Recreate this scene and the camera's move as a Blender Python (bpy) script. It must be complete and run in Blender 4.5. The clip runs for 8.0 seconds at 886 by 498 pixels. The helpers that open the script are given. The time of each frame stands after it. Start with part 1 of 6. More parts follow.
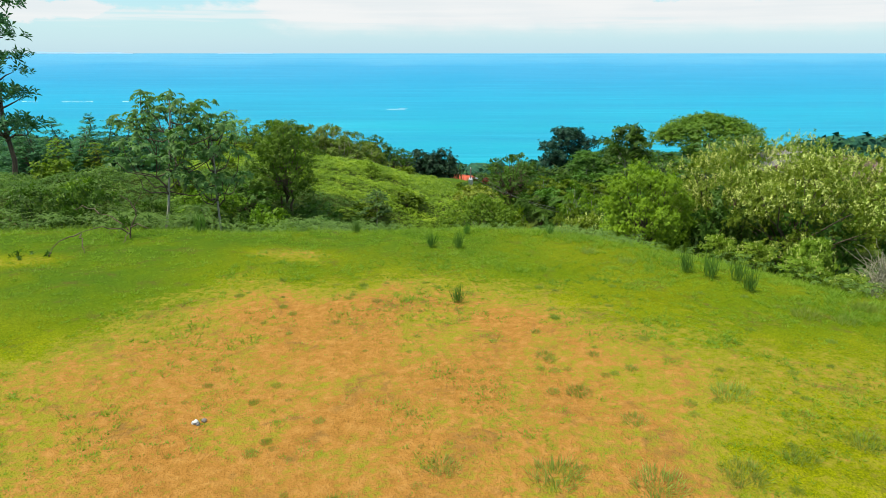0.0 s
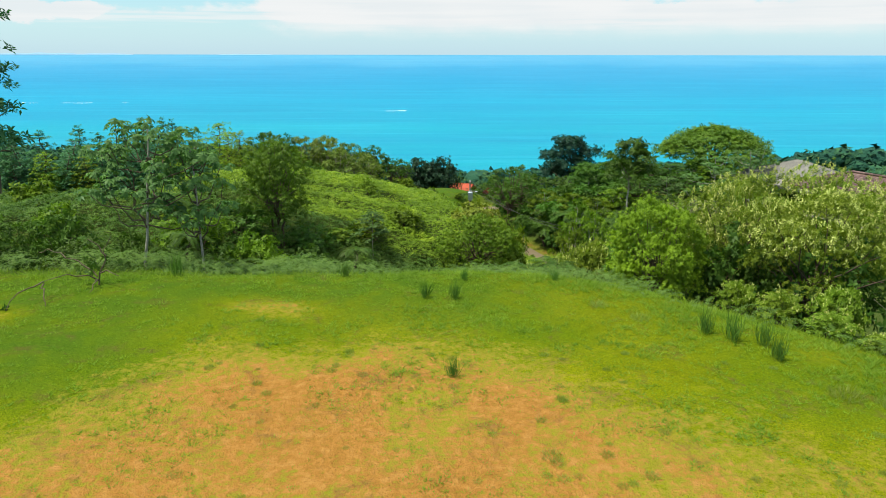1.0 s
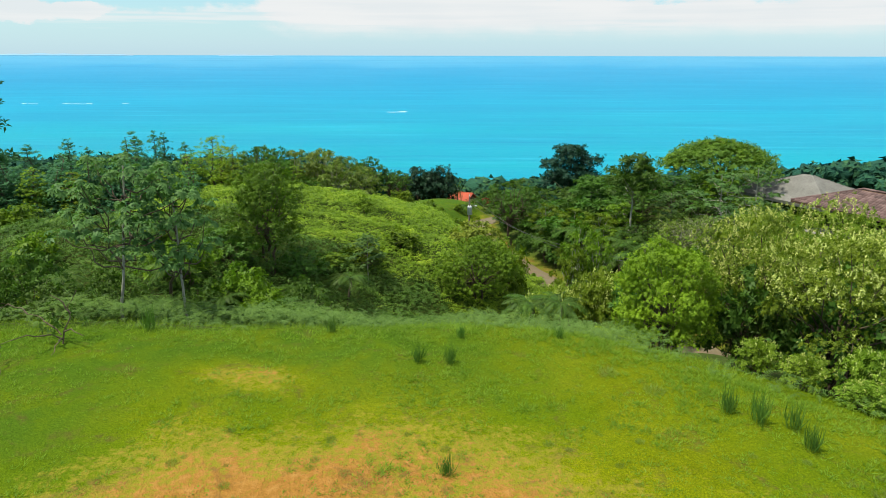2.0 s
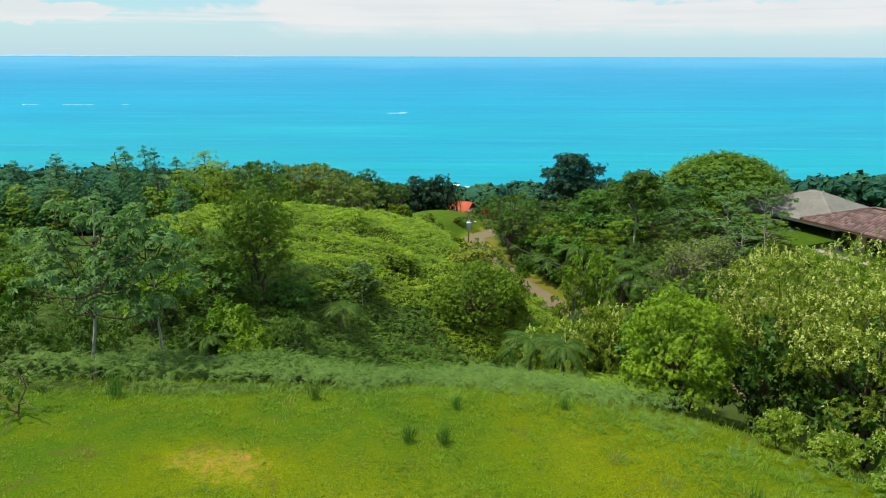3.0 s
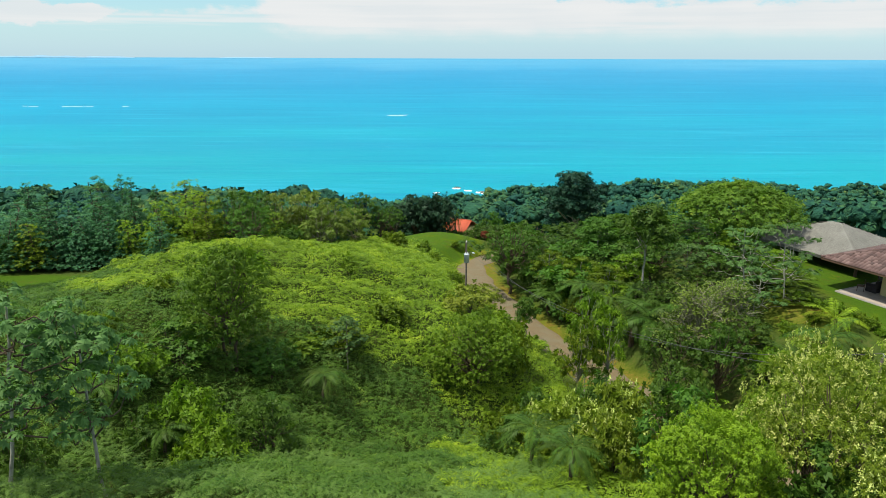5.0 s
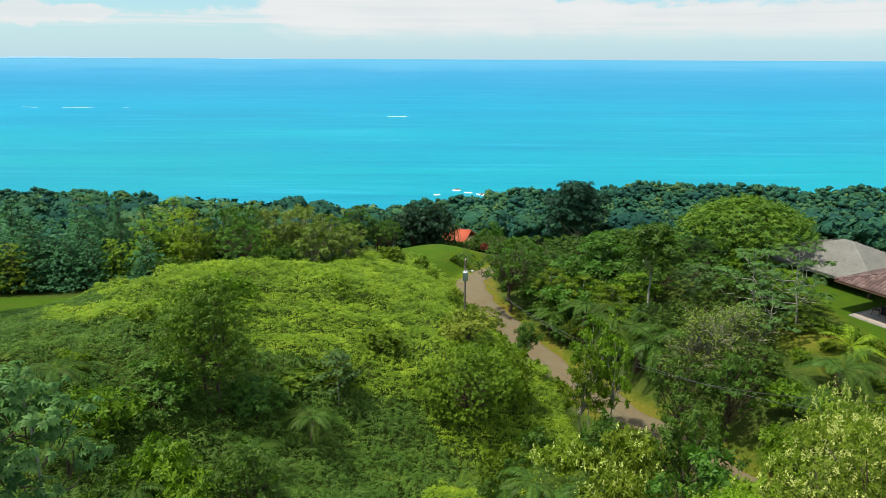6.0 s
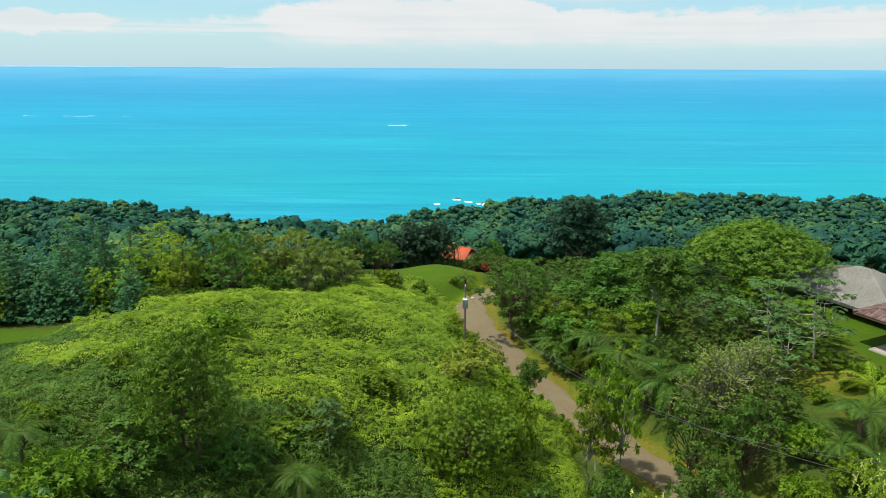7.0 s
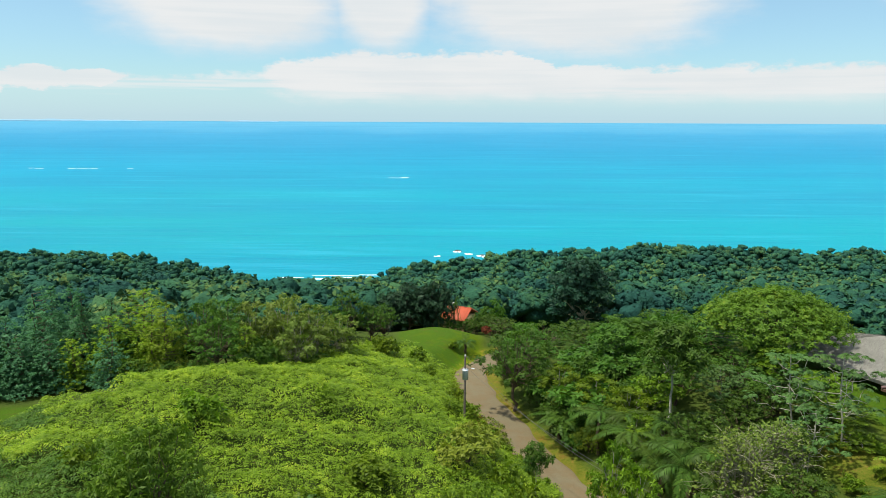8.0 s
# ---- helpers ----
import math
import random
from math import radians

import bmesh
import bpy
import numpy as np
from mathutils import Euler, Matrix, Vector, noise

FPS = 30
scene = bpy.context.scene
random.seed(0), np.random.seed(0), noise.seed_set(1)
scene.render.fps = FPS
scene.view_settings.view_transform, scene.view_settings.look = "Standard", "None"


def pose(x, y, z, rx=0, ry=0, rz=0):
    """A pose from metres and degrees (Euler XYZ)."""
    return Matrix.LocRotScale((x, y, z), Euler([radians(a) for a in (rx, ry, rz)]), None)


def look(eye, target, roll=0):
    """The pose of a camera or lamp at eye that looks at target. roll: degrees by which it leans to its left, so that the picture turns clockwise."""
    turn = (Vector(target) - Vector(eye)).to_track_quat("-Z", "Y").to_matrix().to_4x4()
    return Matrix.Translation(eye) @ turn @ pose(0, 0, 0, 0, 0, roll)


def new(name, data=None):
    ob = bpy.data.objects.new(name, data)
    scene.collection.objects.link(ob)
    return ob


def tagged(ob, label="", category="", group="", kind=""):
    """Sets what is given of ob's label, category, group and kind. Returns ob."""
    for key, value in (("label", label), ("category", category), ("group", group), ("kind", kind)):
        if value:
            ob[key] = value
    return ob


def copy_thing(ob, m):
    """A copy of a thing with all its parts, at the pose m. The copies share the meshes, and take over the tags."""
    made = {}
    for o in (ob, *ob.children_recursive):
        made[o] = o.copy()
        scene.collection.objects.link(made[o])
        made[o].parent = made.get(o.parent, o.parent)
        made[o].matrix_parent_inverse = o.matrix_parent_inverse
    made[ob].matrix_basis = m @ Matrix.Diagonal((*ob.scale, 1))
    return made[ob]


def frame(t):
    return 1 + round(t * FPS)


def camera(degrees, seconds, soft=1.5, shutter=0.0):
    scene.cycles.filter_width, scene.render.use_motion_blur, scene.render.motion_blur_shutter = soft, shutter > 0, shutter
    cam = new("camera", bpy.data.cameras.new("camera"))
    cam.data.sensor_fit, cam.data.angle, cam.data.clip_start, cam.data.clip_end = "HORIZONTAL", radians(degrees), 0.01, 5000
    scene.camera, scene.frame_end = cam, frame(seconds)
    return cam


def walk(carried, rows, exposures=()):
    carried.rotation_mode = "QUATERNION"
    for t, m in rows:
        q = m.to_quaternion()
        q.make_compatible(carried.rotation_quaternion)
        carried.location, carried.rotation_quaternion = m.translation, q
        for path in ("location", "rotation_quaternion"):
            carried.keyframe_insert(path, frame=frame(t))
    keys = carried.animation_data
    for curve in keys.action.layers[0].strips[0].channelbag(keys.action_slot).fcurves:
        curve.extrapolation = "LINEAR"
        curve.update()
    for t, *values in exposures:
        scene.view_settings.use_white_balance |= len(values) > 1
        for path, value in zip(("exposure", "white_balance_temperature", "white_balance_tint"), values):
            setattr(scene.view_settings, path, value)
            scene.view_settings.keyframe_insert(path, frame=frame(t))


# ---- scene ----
cam = camera(67.0, 8.0, soft=0.45)
METRES, EYE, TILT, LEAN, TURN = 20.0, 5.8, -16.6, 0.0, 0.0
ROWS = [
    (0.0, 0.0, 0.0, 0.0, 0.0, 0.0, -0.0),
    (0.5, 0.0037, 0.0436, 0.035, -0.01, 0.07, -0.03),
    (1.0, 0.0066, 0.0861, 0.071, -0.01, 0.11, -0.08),
    (1.5, 0.0101, 0.1277, 0.1087, -0.0, 0.14, -0.11),
    (3.0, 0.0228, 0.2534, 0.2287, 0.04, 0.22, -0.14),
    (3.5, 0.027, 0.2994, 0.2664, 0.04, 0.25, -0.17),
    (4.0, 0.0311, 0.3461, 0.3033, 0.04, 0.29, -0.19),
    (4.5, 0.0365, 0.3931, 0.34, 0.06, 0.32, -0.2),
    (6.0, 0.0517, 0.5431, 0.4554, 0.1, 0.41, -0.28),
    (6.5, 0.0543, 0.599, 0.4951, 0.13, 0.49, -0.28),
    (7.0, 0.0564, 0.6584, 0.5346, 0.12, 1.11, -0.3),
    (7.5, 0.0597, 0.7225, 0.5709, 0.13, 3.17, -0.32),
    (8.0, 0.0623, 0.7891, 0.6049, 0.14, 5.48, -0.33),
]
EXPOSURE = 0.72
walk(cam, [(t, pose(0, 0, EYE, TILT, LEAN, TURN) @ pose(METRES * x, METRES * y, METRES * z, 90 + pitch, roll, yaw)) for t, x, y, z, yaw, pitch, roll in ROWS],
     [(0.0, EXPOSURE + 0.10), (1.5, EXPOSURE + 0.08), (3.0, EXPOSURE), (8.0, EXPOSURE)])

# ---- world, sun ----
SUN_ELEVATION, SUN_AZIMUTH = 66.0, 256.0   # azimuth clockwise from ahead (+y); the sun stands behind and to the left
SEA = -150.0


class Nodes:
    """Short hand for building node trees."""

    def __init__(self, tree):
        self.tree = tree
        tree.nodes.clear()

    def add(self, kind, ins=None):
        n = self.tree.nodes.new(kind)
        for k, v in (ins or {}).items():
            self.feed(n.inputs[k], v)
        return n

    def feed(self, socket, v):
        if isinstance(v, bpy.types.NodeSocket):
            self.tree.links.new(v, socket)
        else:
            socket.default_value = v

    def math(self, op, a, b=0.0, c=0.0, clamp=False):
        n = self.add("ShaderNodeMath", {0: a, 1: b, 2: c})
        n.operation, n.use_clamp = op, clamp
        return n.outputs[0]

    def smooth(self, v, lo, hi, to_lo=0.0, to_hi=1.0):
        n = self.add("ShaderNodeMapRange", {"Value": v, "From Min": lo, "From Max": hi, "To Min": to_lo, "To Max": to_hi})
        n.interpolation_type = "SMOOTHSTEP"
        return n.outputs["Result"]

    def noise(self, vec, scale, detail=4.0, rough=0.55, distortion=0.0):
        return self.add("ShaderNodeTexNoise", {"Vector": vec, "Scale": scale, "Detail": detail, "Roughness": rough, "Distortion": distortion}).outputs[0]

    def mix(self, fac, a, b, mode="MIX"):
        n = self.add("ShaderNodeMix")
        n.data_type, n.blend_type = "RGBA", mode
        self.feed(n.inputs[0], fac)
        self.feed(n.inputs[6], a if isinstance(a, bpy.types.NodeSocket) else (*a, 1.0)[:4])
        self.feed(n.inputs[7], b if isinstance(b, bpy.types.NodeSocket) else (*b, 1.0)[:4])
        return n.outputs[2]

    def ramp(self, fac, stops):
        n = self.add("ShaderNodeValToRGB", {"Fac": fac})
        el = n.color_ramp.elements
        el[0].position, el[0].color = stops[0][0], (*stops[0][1], 1.0)
        el[1].position, el[1].color = stops[-1][0], (*stops[-1][1], 1.0)
        for p, c in stops[1:-1]:
            e = el.new(p)
            e.color = (*c, 1.0)
        return n.outputs[0]

    def stretch(self, vec, sx, sy, sz, loc=(0.0, 0.0, 0.0)):
        return self.add("ShaderNodeMapping", {"Vector": vec, "Location": loc, "Scale": (sx, sy, sz)}).outputs[0]


def build_world():
    world = bpy.data.worlds.new("sky")
    scene.world = world
    world.use_nodes = True
    n = Nodes(world.node_tree)
    sky = n.add("ShaderNodeTexSky")
    sky.sky_type, sky.sun_disc = "NISHITA", False
    sky.sun_elevation, sky.sun_rotation = radians(SUN_ELEVATION), radians(SUN_AZIMUTH)
    sky.altitude, sky.air_density, sky.dust_density, sky.ozone_density = 150.0, 1.0, 0.6, 2.0
    way = n.add("ShaderNodeTexCoord").outputs["Generated"]
    xyz = n.add("ShaderNodeSeparateXYZ", {0: way}).outputs
    az = n.math("MULTIPLY", n.math("ARCTAN2", xyz[0], xyz[1]), 57.2958)
    el = n.math("MULTIPLY", n.math("ARCSINE", xyz[2]), 57.2958)
    flat = n.add("ShaderNodeCombineXYZ", {0: az, 1: el}).outputs[0]
    # fine billows that ruffle every cloud edge, longer than they are high
    ruffle = n.math("SUBTRACT", n.noise(n.stretch(flat, 0.35, 0.9, 1.0), 1.0, 6.0, 0.6), 0.5)
    billow = n.math("SUBTRACT", n.noise(n.stretch(flat, 0.09, 0.22, 1.0), 1.0, 3.0, 0.5), 0.5)
    rough_el = n.math("ADD", el, n.math("ADD", n.math("MULTIPLY", ruffle, 1.7), n.math("MULTIPLY", n.math("SUBTRACT", n.noise(n.stretch(flat, 0.8, 1.6, 1.0), 1.0, 5.0, 0.65), 0.5), 1.5)))
    # long bank of cumulus above the horizon: a low veil, then a tall block, a notch and a lower shelf
    wavy = n.math("ADD", n.math("ADD", az, n.math("MULTIPLY", ruffle, 6.0)), n.math("MULTIPLY", el, 0.8))
    tall = n.math("MULTIPLY", n.smooth(wavy, -13.5, -9.5), n.smooth(wavy, 12.6, 9.6))
    shelf = n.math("MULTIPLY", n.smooth(wavy, 3.0, 10.5), n.smooth(az, 46.0, 18.0, 0.55, 1.0))
    step = n.math("MAXIMUM", tall, shelf)
    top = n.math("ADD", n.math("ADD", 3.15, n.math("ADD", n.math("MULTIPLY", tall, n.smooth(az, -14.0, -7.0, 1.3, 2.2)), n.math("MULTIPLY", n.math("SUBTRACT", shelf, n.math("MULTIPLY", tall, shelf)), 1.1))), n.math("MULTIPLY", billow, 3.0))
    bank = n.smooth(n.math("SUBTRACT", top, rough_el), -0.10, 0.55)
    base = n.smooth(n.math("ADD", el, n.math("MULTIPLY", ruffle, 0.9)), 0.7, 2.3)
    streak = n.noise(n.stretch(flat, 0.05, 1.6, 1.0), 1.0, 4.0, 0.6)
    left_thin = n.math("ADD", n.math("MULTIPLY", step, n.smooth(streak, 0.32, 0.55, 0.72, 1.0)), n.smooth(n.math("ADD", streak, n.smooth(el, 1.4, 2.9, -0.14, 0.20)), 0.46, 0.68, 0.05, 0.72), clamp=True)
    bank = n.math("MULTIPLY", n.math("MULTIPLY", bank, base), left_thin)
    # soft large clouds higher up
    puff = None
    for a, e, ra, re in ((-17.5, 9.0, 10.6, 4.5), (-5.2, 9.2, 4.4, 4.3), (10.5, 9.6, 13.5, 5.4), (37.0, 10.8, 6.5, 4.2), (-35.0, 7.4, 2.2, 1.1)):
        da = n.math("DIVIDE", n.math("SUBTRACT", az, a), ra)
        de = n.math("DIVIDE", n.math("SUBTRACT", el, e), re)
        d = n.math("SQRT", n.math("ADD", n.math("MULTIPLY", da, da), n.math("MULTIPLY", de, de)))
        d = n.math("ADD", d, n.math("ADD", n.math("MULTIPLY", ruffle, 0.35), n.math("MULTIPLY", billow, 0.3)))
        m = n.smooth(d, 1.12, 0.55)
        puff = m if puff is None else n.math("MAXIMUM", puff, m)
    for a, e, ra, re in ((-30.6, 2.7, 2.4, 1.0), (-27.2, 2.8, 2.6, 0.7), (-34.6, 2.0, 1.8, 0.7), (-33.0, 2.6, 2.0, 0.5)):
        da = n.math("DIVIDE", n.math("SUBTRACT", az, a), ra)
        de = n.math("DIVIDE", n.math("SUBTRACT", el, e), re)
        d = n.math("SQRT", n.math("ADD", n.math("MULTIPLY", da, da), n.math("MULTIPLY", de, de)))
        d = n.math("ADD", d, n.math("MULTIPLY", n.math("SUBTRACT", rough_el, el), 0.55))
        puff = n.math("MAXIMUM", puff, n.smooth(d, 1.02, 0.80, 0.0, 0.95))
    # broken cloud added over the unseen rest of the sky, bright to fill the shadows
    rest = n.smooth(n.noise(n.stretch(way, 3.0, 3.0, 6.0), 1.0, 6.0, 0.6), 0.40, 0.60)
    rest = n.math("MULTIPLY", rest, n.smooth(el, 12.0, 18.0))
    cloud = n.math("MAXIMUM", n.math("MAXIMUM", bank, puff), rest)
    cloud = n.math("MULTIPLY", cloud, 0.97)
    haze = n.math("ADD", n.smooth(el, 4.0, -0.3, 0.0, 0.36), n.smooth(el, 60.0, 8.0, 0.0, 0.30))
    # the blue above the view is lifted too, as extra fill light
    bright = n.mix(1.0, sky.outputs[0], n.mix(n.smooth(el, 12.0, 30.0), (0.060, 0.083, 0.087), (0.095, 0.118, 0.128)), "MULTIPLY")
    hazed = n.mix(haze, bright, (0.350, 0.480, 0.575))
    shade = n.mix(n.smooth(n.math("ADD", streak, billow), 0.25, 0.7), (0.465, 0.490, 0.500), (0.510, 0.518, 0.518))
    lit = n.mix(n.smooth(el, 13.0, 40.0), shade, (0.92, 0.95, 0.96))
    seen = n.mix(cloud, hazed, lit)
    bg = n.add("ShaderNodeBackground", {"Color": seen, "Strength": 1.0})
    n.add("ShaderNodeOutputWorld", {"Surface": bg.outputs[0]})


build_world()
sun = new("sun", bpy.data.lights.new("sun", "SUN"))
sun.data.energy, sun.data.angle, sun.data.color = 3.7, radians(2.0), (1.0, 0.94, 0.80)
_a, _e = radians(SUN_AZIMUTH), radians(SUN_ELEVATION)
sun.matrix_world = look((math.sin(_a) * math.cos(_e) * 100, math.cos(_a) * math.cos(_e) * 100, math.sin(_e) * 100), (0, 0, 0))

# ---- materials ----


def material(name):
    m = bpy.data.materials.new(name)
    m.use_nodes = True
    return m, Nodes(m.node_tree)


def finish(n, shader):
    n.add("ShaderNodeOutputMaterial", {"Surface": shader})


def bump(n, height, strength=0.5, distance=0.02):
    return n.add("ShaderNodeBump", {"Height": height, "Strength": strength, "Distance": distance}).outputs[0]


def leaf_material(name, dark, light, warm=None, through_light=0.35, rough=0.5, patch=0.35, patch_size=0.45):
    """Foliage: each leaf its own tone, clumps of a different green, light shining through."""
    m, n = material(name)
    geo = n.add("ShaderNodeNewGeometry")
    one = geo.outputs["Random Per Island"]
    which = n.add("ShaderNodeObjectInfo").outputs["Random"]
    spot = n.noise(geo.outputs["Position"], patch_size, 3.0, 0.6)
    clump = n.noise(geo.outputs["Position"], patch_size * 5.0, 2.0, 0.5)
    fac = n.math("ADD", n.math("ADD", n.math("MULTIPLY", one, 0.32), n.math("MULTIPLY", n.smooth(clump, 0.34, 0.66), 0.26)), n.math("MULTIPLY", n.smooth(spot, 0.3, 0.7), patch), clamp=True)
    dark, light, warm = ((c[0] * 0.97, c[1], c[2] + 0.003 + 0.02 * c[1]) if c else None for c in (dark, light, warm))
    stops = [(0.0, dark), (0.85, light)] if warm is None else [(0.0, dark), (0.82, light), (1.0, warm)]
    colour = n.ramp(fac, stops)
    tone = n.add("ShaderNodeHueSaturation", {"Hue": n.smooth(which, 0, 1, 0.488, 0.508), "Saturation": 1.0, "Value": n.smooth(which, 0.0, 1.0, 0.86, 1.16), "Color": colour}).outputs[0]
    body = n.add("ShaderNodeBsdfPrincipled", {"Base Color": tone, "Roughness": rough, "Specular IOR Level": 0.12})
    glow = n.add("ShaderNodeBsdfTranslucent", {"Color": n.mix(1.0, tone, (1.02, 1.2, 0.6), "MULTIPLY")})
    finish(n, n.add("ShaderNodeMixShader", {0: through_light, 1: body.outputs[0], 2: glow.outputs[0]}).outputs[0])
    return m


def canopy_material():
    """Distant tree crowns, each crown of a different green, with haze blue in the darker tones."""
    m, n = material("forest_canopy")
    geo = n.add("ShaderNodeNewGeometry")
    tone = n.add("ShaderNodeAttribute")
    tone.attribute_name = "tone"
    # the low tones lean to blue: distance haze put into the base colour
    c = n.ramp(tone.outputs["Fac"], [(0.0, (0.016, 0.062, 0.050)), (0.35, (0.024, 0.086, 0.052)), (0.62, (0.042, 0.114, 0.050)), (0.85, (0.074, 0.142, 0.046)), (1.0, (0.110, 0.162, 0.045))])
    c = n.mix(n.math("MULTIPLY", geo.outputs["Random Per Island"], 0.45), c, n.mix(1.0, c, (1.5, 1.45, 1.3), "MULTIPLY"))
    spot = n.noise(geo.outputs["Position"], 2.4, 4.0, 0.7)
    c = n.mix(n.smooth(spot, 0.46, 0.62, 0.0, 0.6), c, n.mix(1.0, c, (0.5, 0.55, 0.6), "MULTIPLY"))
    rug = n.noise(geo.outputs["Position"], 2.2, 4.0, 0.7)
    b = n.add("ShaderNodeBsdfPrincipled", {"Base Color": c, "Roughness": 0.8, "Specular IOR Level": 0.05, "Normal": bump(n, rug, 1.0, 0.5)})
    finish(n, b.outputs[0])
    return m


def plain_material(name, colour, rough=0.7, metal=0.0, grain=0.25, size=3.0, second=None, relief=0.3, depth=0.02):
    """A surface with grain, blotches and fine relief at real size."""
    m, n = material(name)
    pos = n.add("ShaderNodeTexCoord").outputs["Object"]
    coarse = n.smooth(n.noise(pos, size, 4.0, 0.6), 0.3, 0.7)
    fine = n.noise(pos, size * 14.0, 3.0, 0.6)
    second = second or tuple(c * 0.62 for c in colour)
    c = n.mix(n.math("MULTIPLY", coarse, 0.7), colour, second)
    c = n.mix(n.math("MULTIPLY", fine, grain), c, tuple(v * 0.45 for v in colour))
    b = n.add("ShaderNodeBsdfPrincipled", {"Base Color": c, "Roughness": rough, "Metallic": metal, "Specular IOR Level": 0.35,
                                           "Normal": bump(n, n.math("ADD", fine, coarse), relief, depth)})
    finish(n, b.outputs[0])
    return m


def bark_material(name, colour, second, ring=0.0):
    m, n = material(name)
    pos = n.add("ShaderNodeTexCoord").outputs["Object"]
    long = n.noise(n.stretch(pos, 6.0, 6.0, 1.2), 2.0, 5.0, 0.65)
    blot = n.noise(pos, 1.4, 3.0, 0.6)
    c = n.mix(n.smooth(long, 0.35, 0.65), colour, second)
    c = n.mix(n.smooth(blot, 0.5, 0.7, 0.0, 0.5), c, (0.10, 0.12, 0.05))
    b = n.add("ShaderNodeBsdfPrincipled", {"Base Color": c, "Roughness": 0.85, "Specular IOR Level": 0.2, "Normal": bump(n, long, 0.7, 0.03)})
    finish(n, b.outputs[0])
    return m


def ground_material():
    """Mown grass, worn red soil and forest litter on one sheet; the attributes say where each grows."""
    m, n = material("ground_cover")
    pos = n.add("ShaderNodeNewGeometry").outputs["Position"]
    lawn, worn, lush = n.add("ShaderNodeAttribute"), n.add("ShaderNodeAttribute"), n.add("ShaderNodeAttribute")
    lawn.attribute_name, worn.attribute_name, lush.attribute_name = "lawn", "worn", "lush"
    lawn, worn, lush = lawn.outputs["Fac"], worn.outputs["Fac"], lush.outputs["Fac"]
    big = n.noise(pos, 0.16, 4.0, 0.6)
    mid = n.noise(pos, 0.75, 5.0, 0.65)
    small = n.noise(pos, 4.5, 5.0, 0.7)
    tiny = n.noise(pos, 26.0, 3.0, 0.7)
    grass = n.ramp(n.math("ADD", n.math("MULTIPLY", mid, 0.6), n.math("MULTIPLY", tiny, 0.4)), [(0.30, (0.105, 0.135, 0.001)), (0.5, (0.215, 0.240, 0.002)), (0.68, (0.340, 0.320, 0.005))])
    grass = n.mix(n.smooth(big, 0.42, 0.62, 0.0, 0.6), grass, (0.110, 0.190, 0.001))
    grass = n.mix(n.math("MULTIPLY", lush, n.smooth(mid, 0.30, 0.60, 0.45, 0.95)), grass, n.mix(tiny, (0.036, 0.098, 0.004), (0.094, 0.178, 0.012)))
    straw = n.mix(tiny, (0.40, 0.315, 0.045), (0.20, 0.205, 0.010))
    soil = n.ramp(n.math("ADD", n.math("MULTIPLY", small, 0.75), n.math("MULTIPLY", tiny, 0.25)), [(0.3, (0.24, 0.108, 0.020)), (0.5, (0.40, 0.180, 0.038)), (0.72, (0.52, 0.275, 0.075))])
    broad = n.noise(pos, 0.42, 5.0, 0.68, 0.6)
    grain = n.noise(pos, 11.0, 4.0, 0.7)
    ragged = n.math("ADD", n.math("MULTIPLY", n.math("SUBTRACT", broad, 0.5), 1.15), n.math("ADD", n.math("MULTIPLY", n.math("SUBTRACT", small, 0.5), 0.95), n.math("MULTIPLY", n.math("SUBTRACT", grain, 0.5), 0.75)))
    bare = n.math("SUBTRACT", n.math("ADD", n.math("MULTIPLY", worn, 0.52), ragged), n.math("MULTIPLY", lush, 0.42))
    dry = n.smooth(bare, 0.02, 0.34)
    blade = n.noise(n.stretch(pos, 1.0, 0.6, 1.0), 40.0, 3.0, 0.8)
    grass = n.mix(n.smooth(blade, 0.32, 0.52, 0.85, 0.0), grass, n.mix(1.0, grass, (0.42, 0.50, 0.40), "MULTIPLY"))
    grass = n.mix(n.smooth(blade, 0.52, 0.70, 0.0, 0.8), grass, n.mix(1.0, grass, (1.7, 1.6, 1.6), "MULTIPLY"))
    top = n.mix(n.math("MULTIPLY", dry, 0.80), grass, straw)
    top = n.mix(n.smooth(bare, 0.26, 0.56, 0.0, 0.92), top, soil)
    brown = n.noise(pos, 0.9, 4.0, 0.7, 0.8)
    top = n.mix(n.math("MULTIPLY", n.smooth(brown, 0.52, 0.68, 0.0, 0.55), n.smooth(small, 0.36, 0.58)), top, (0.120, 0.085, 0.026))
    litter = n.ramp(n.math("ADD", n.math("MULTIPLY", mid, 0.5), n.math("MULTIPLY", small, 0.5)), [(0.3, (0.030, 0.045, 0.010)), (0.52, (0.054, 0.085, 0.016)), (0.72, (0.10, 0.085, 0.030))])
    top = n.mix(1.0, top, (0.80, 0.81, 0.84), "MULTIPLY")
    c = n.mix(lawn, litter, top)
    relief = n.math("ADD", n.math("ADD", n.math("MULTIPLY", tiny, 0.6), n.math("MULTIPLY", small, 0.8)), grain)
    b = n.add("ShaderNodeBsdfPrincipled", {"Base Color": c, "Roughness": 0.95, "Specular IOR Level": 0.03, "Normal": bump(n, relief, 1.0, 0.08)})
    finish(n, b.outputs[0])
    return m


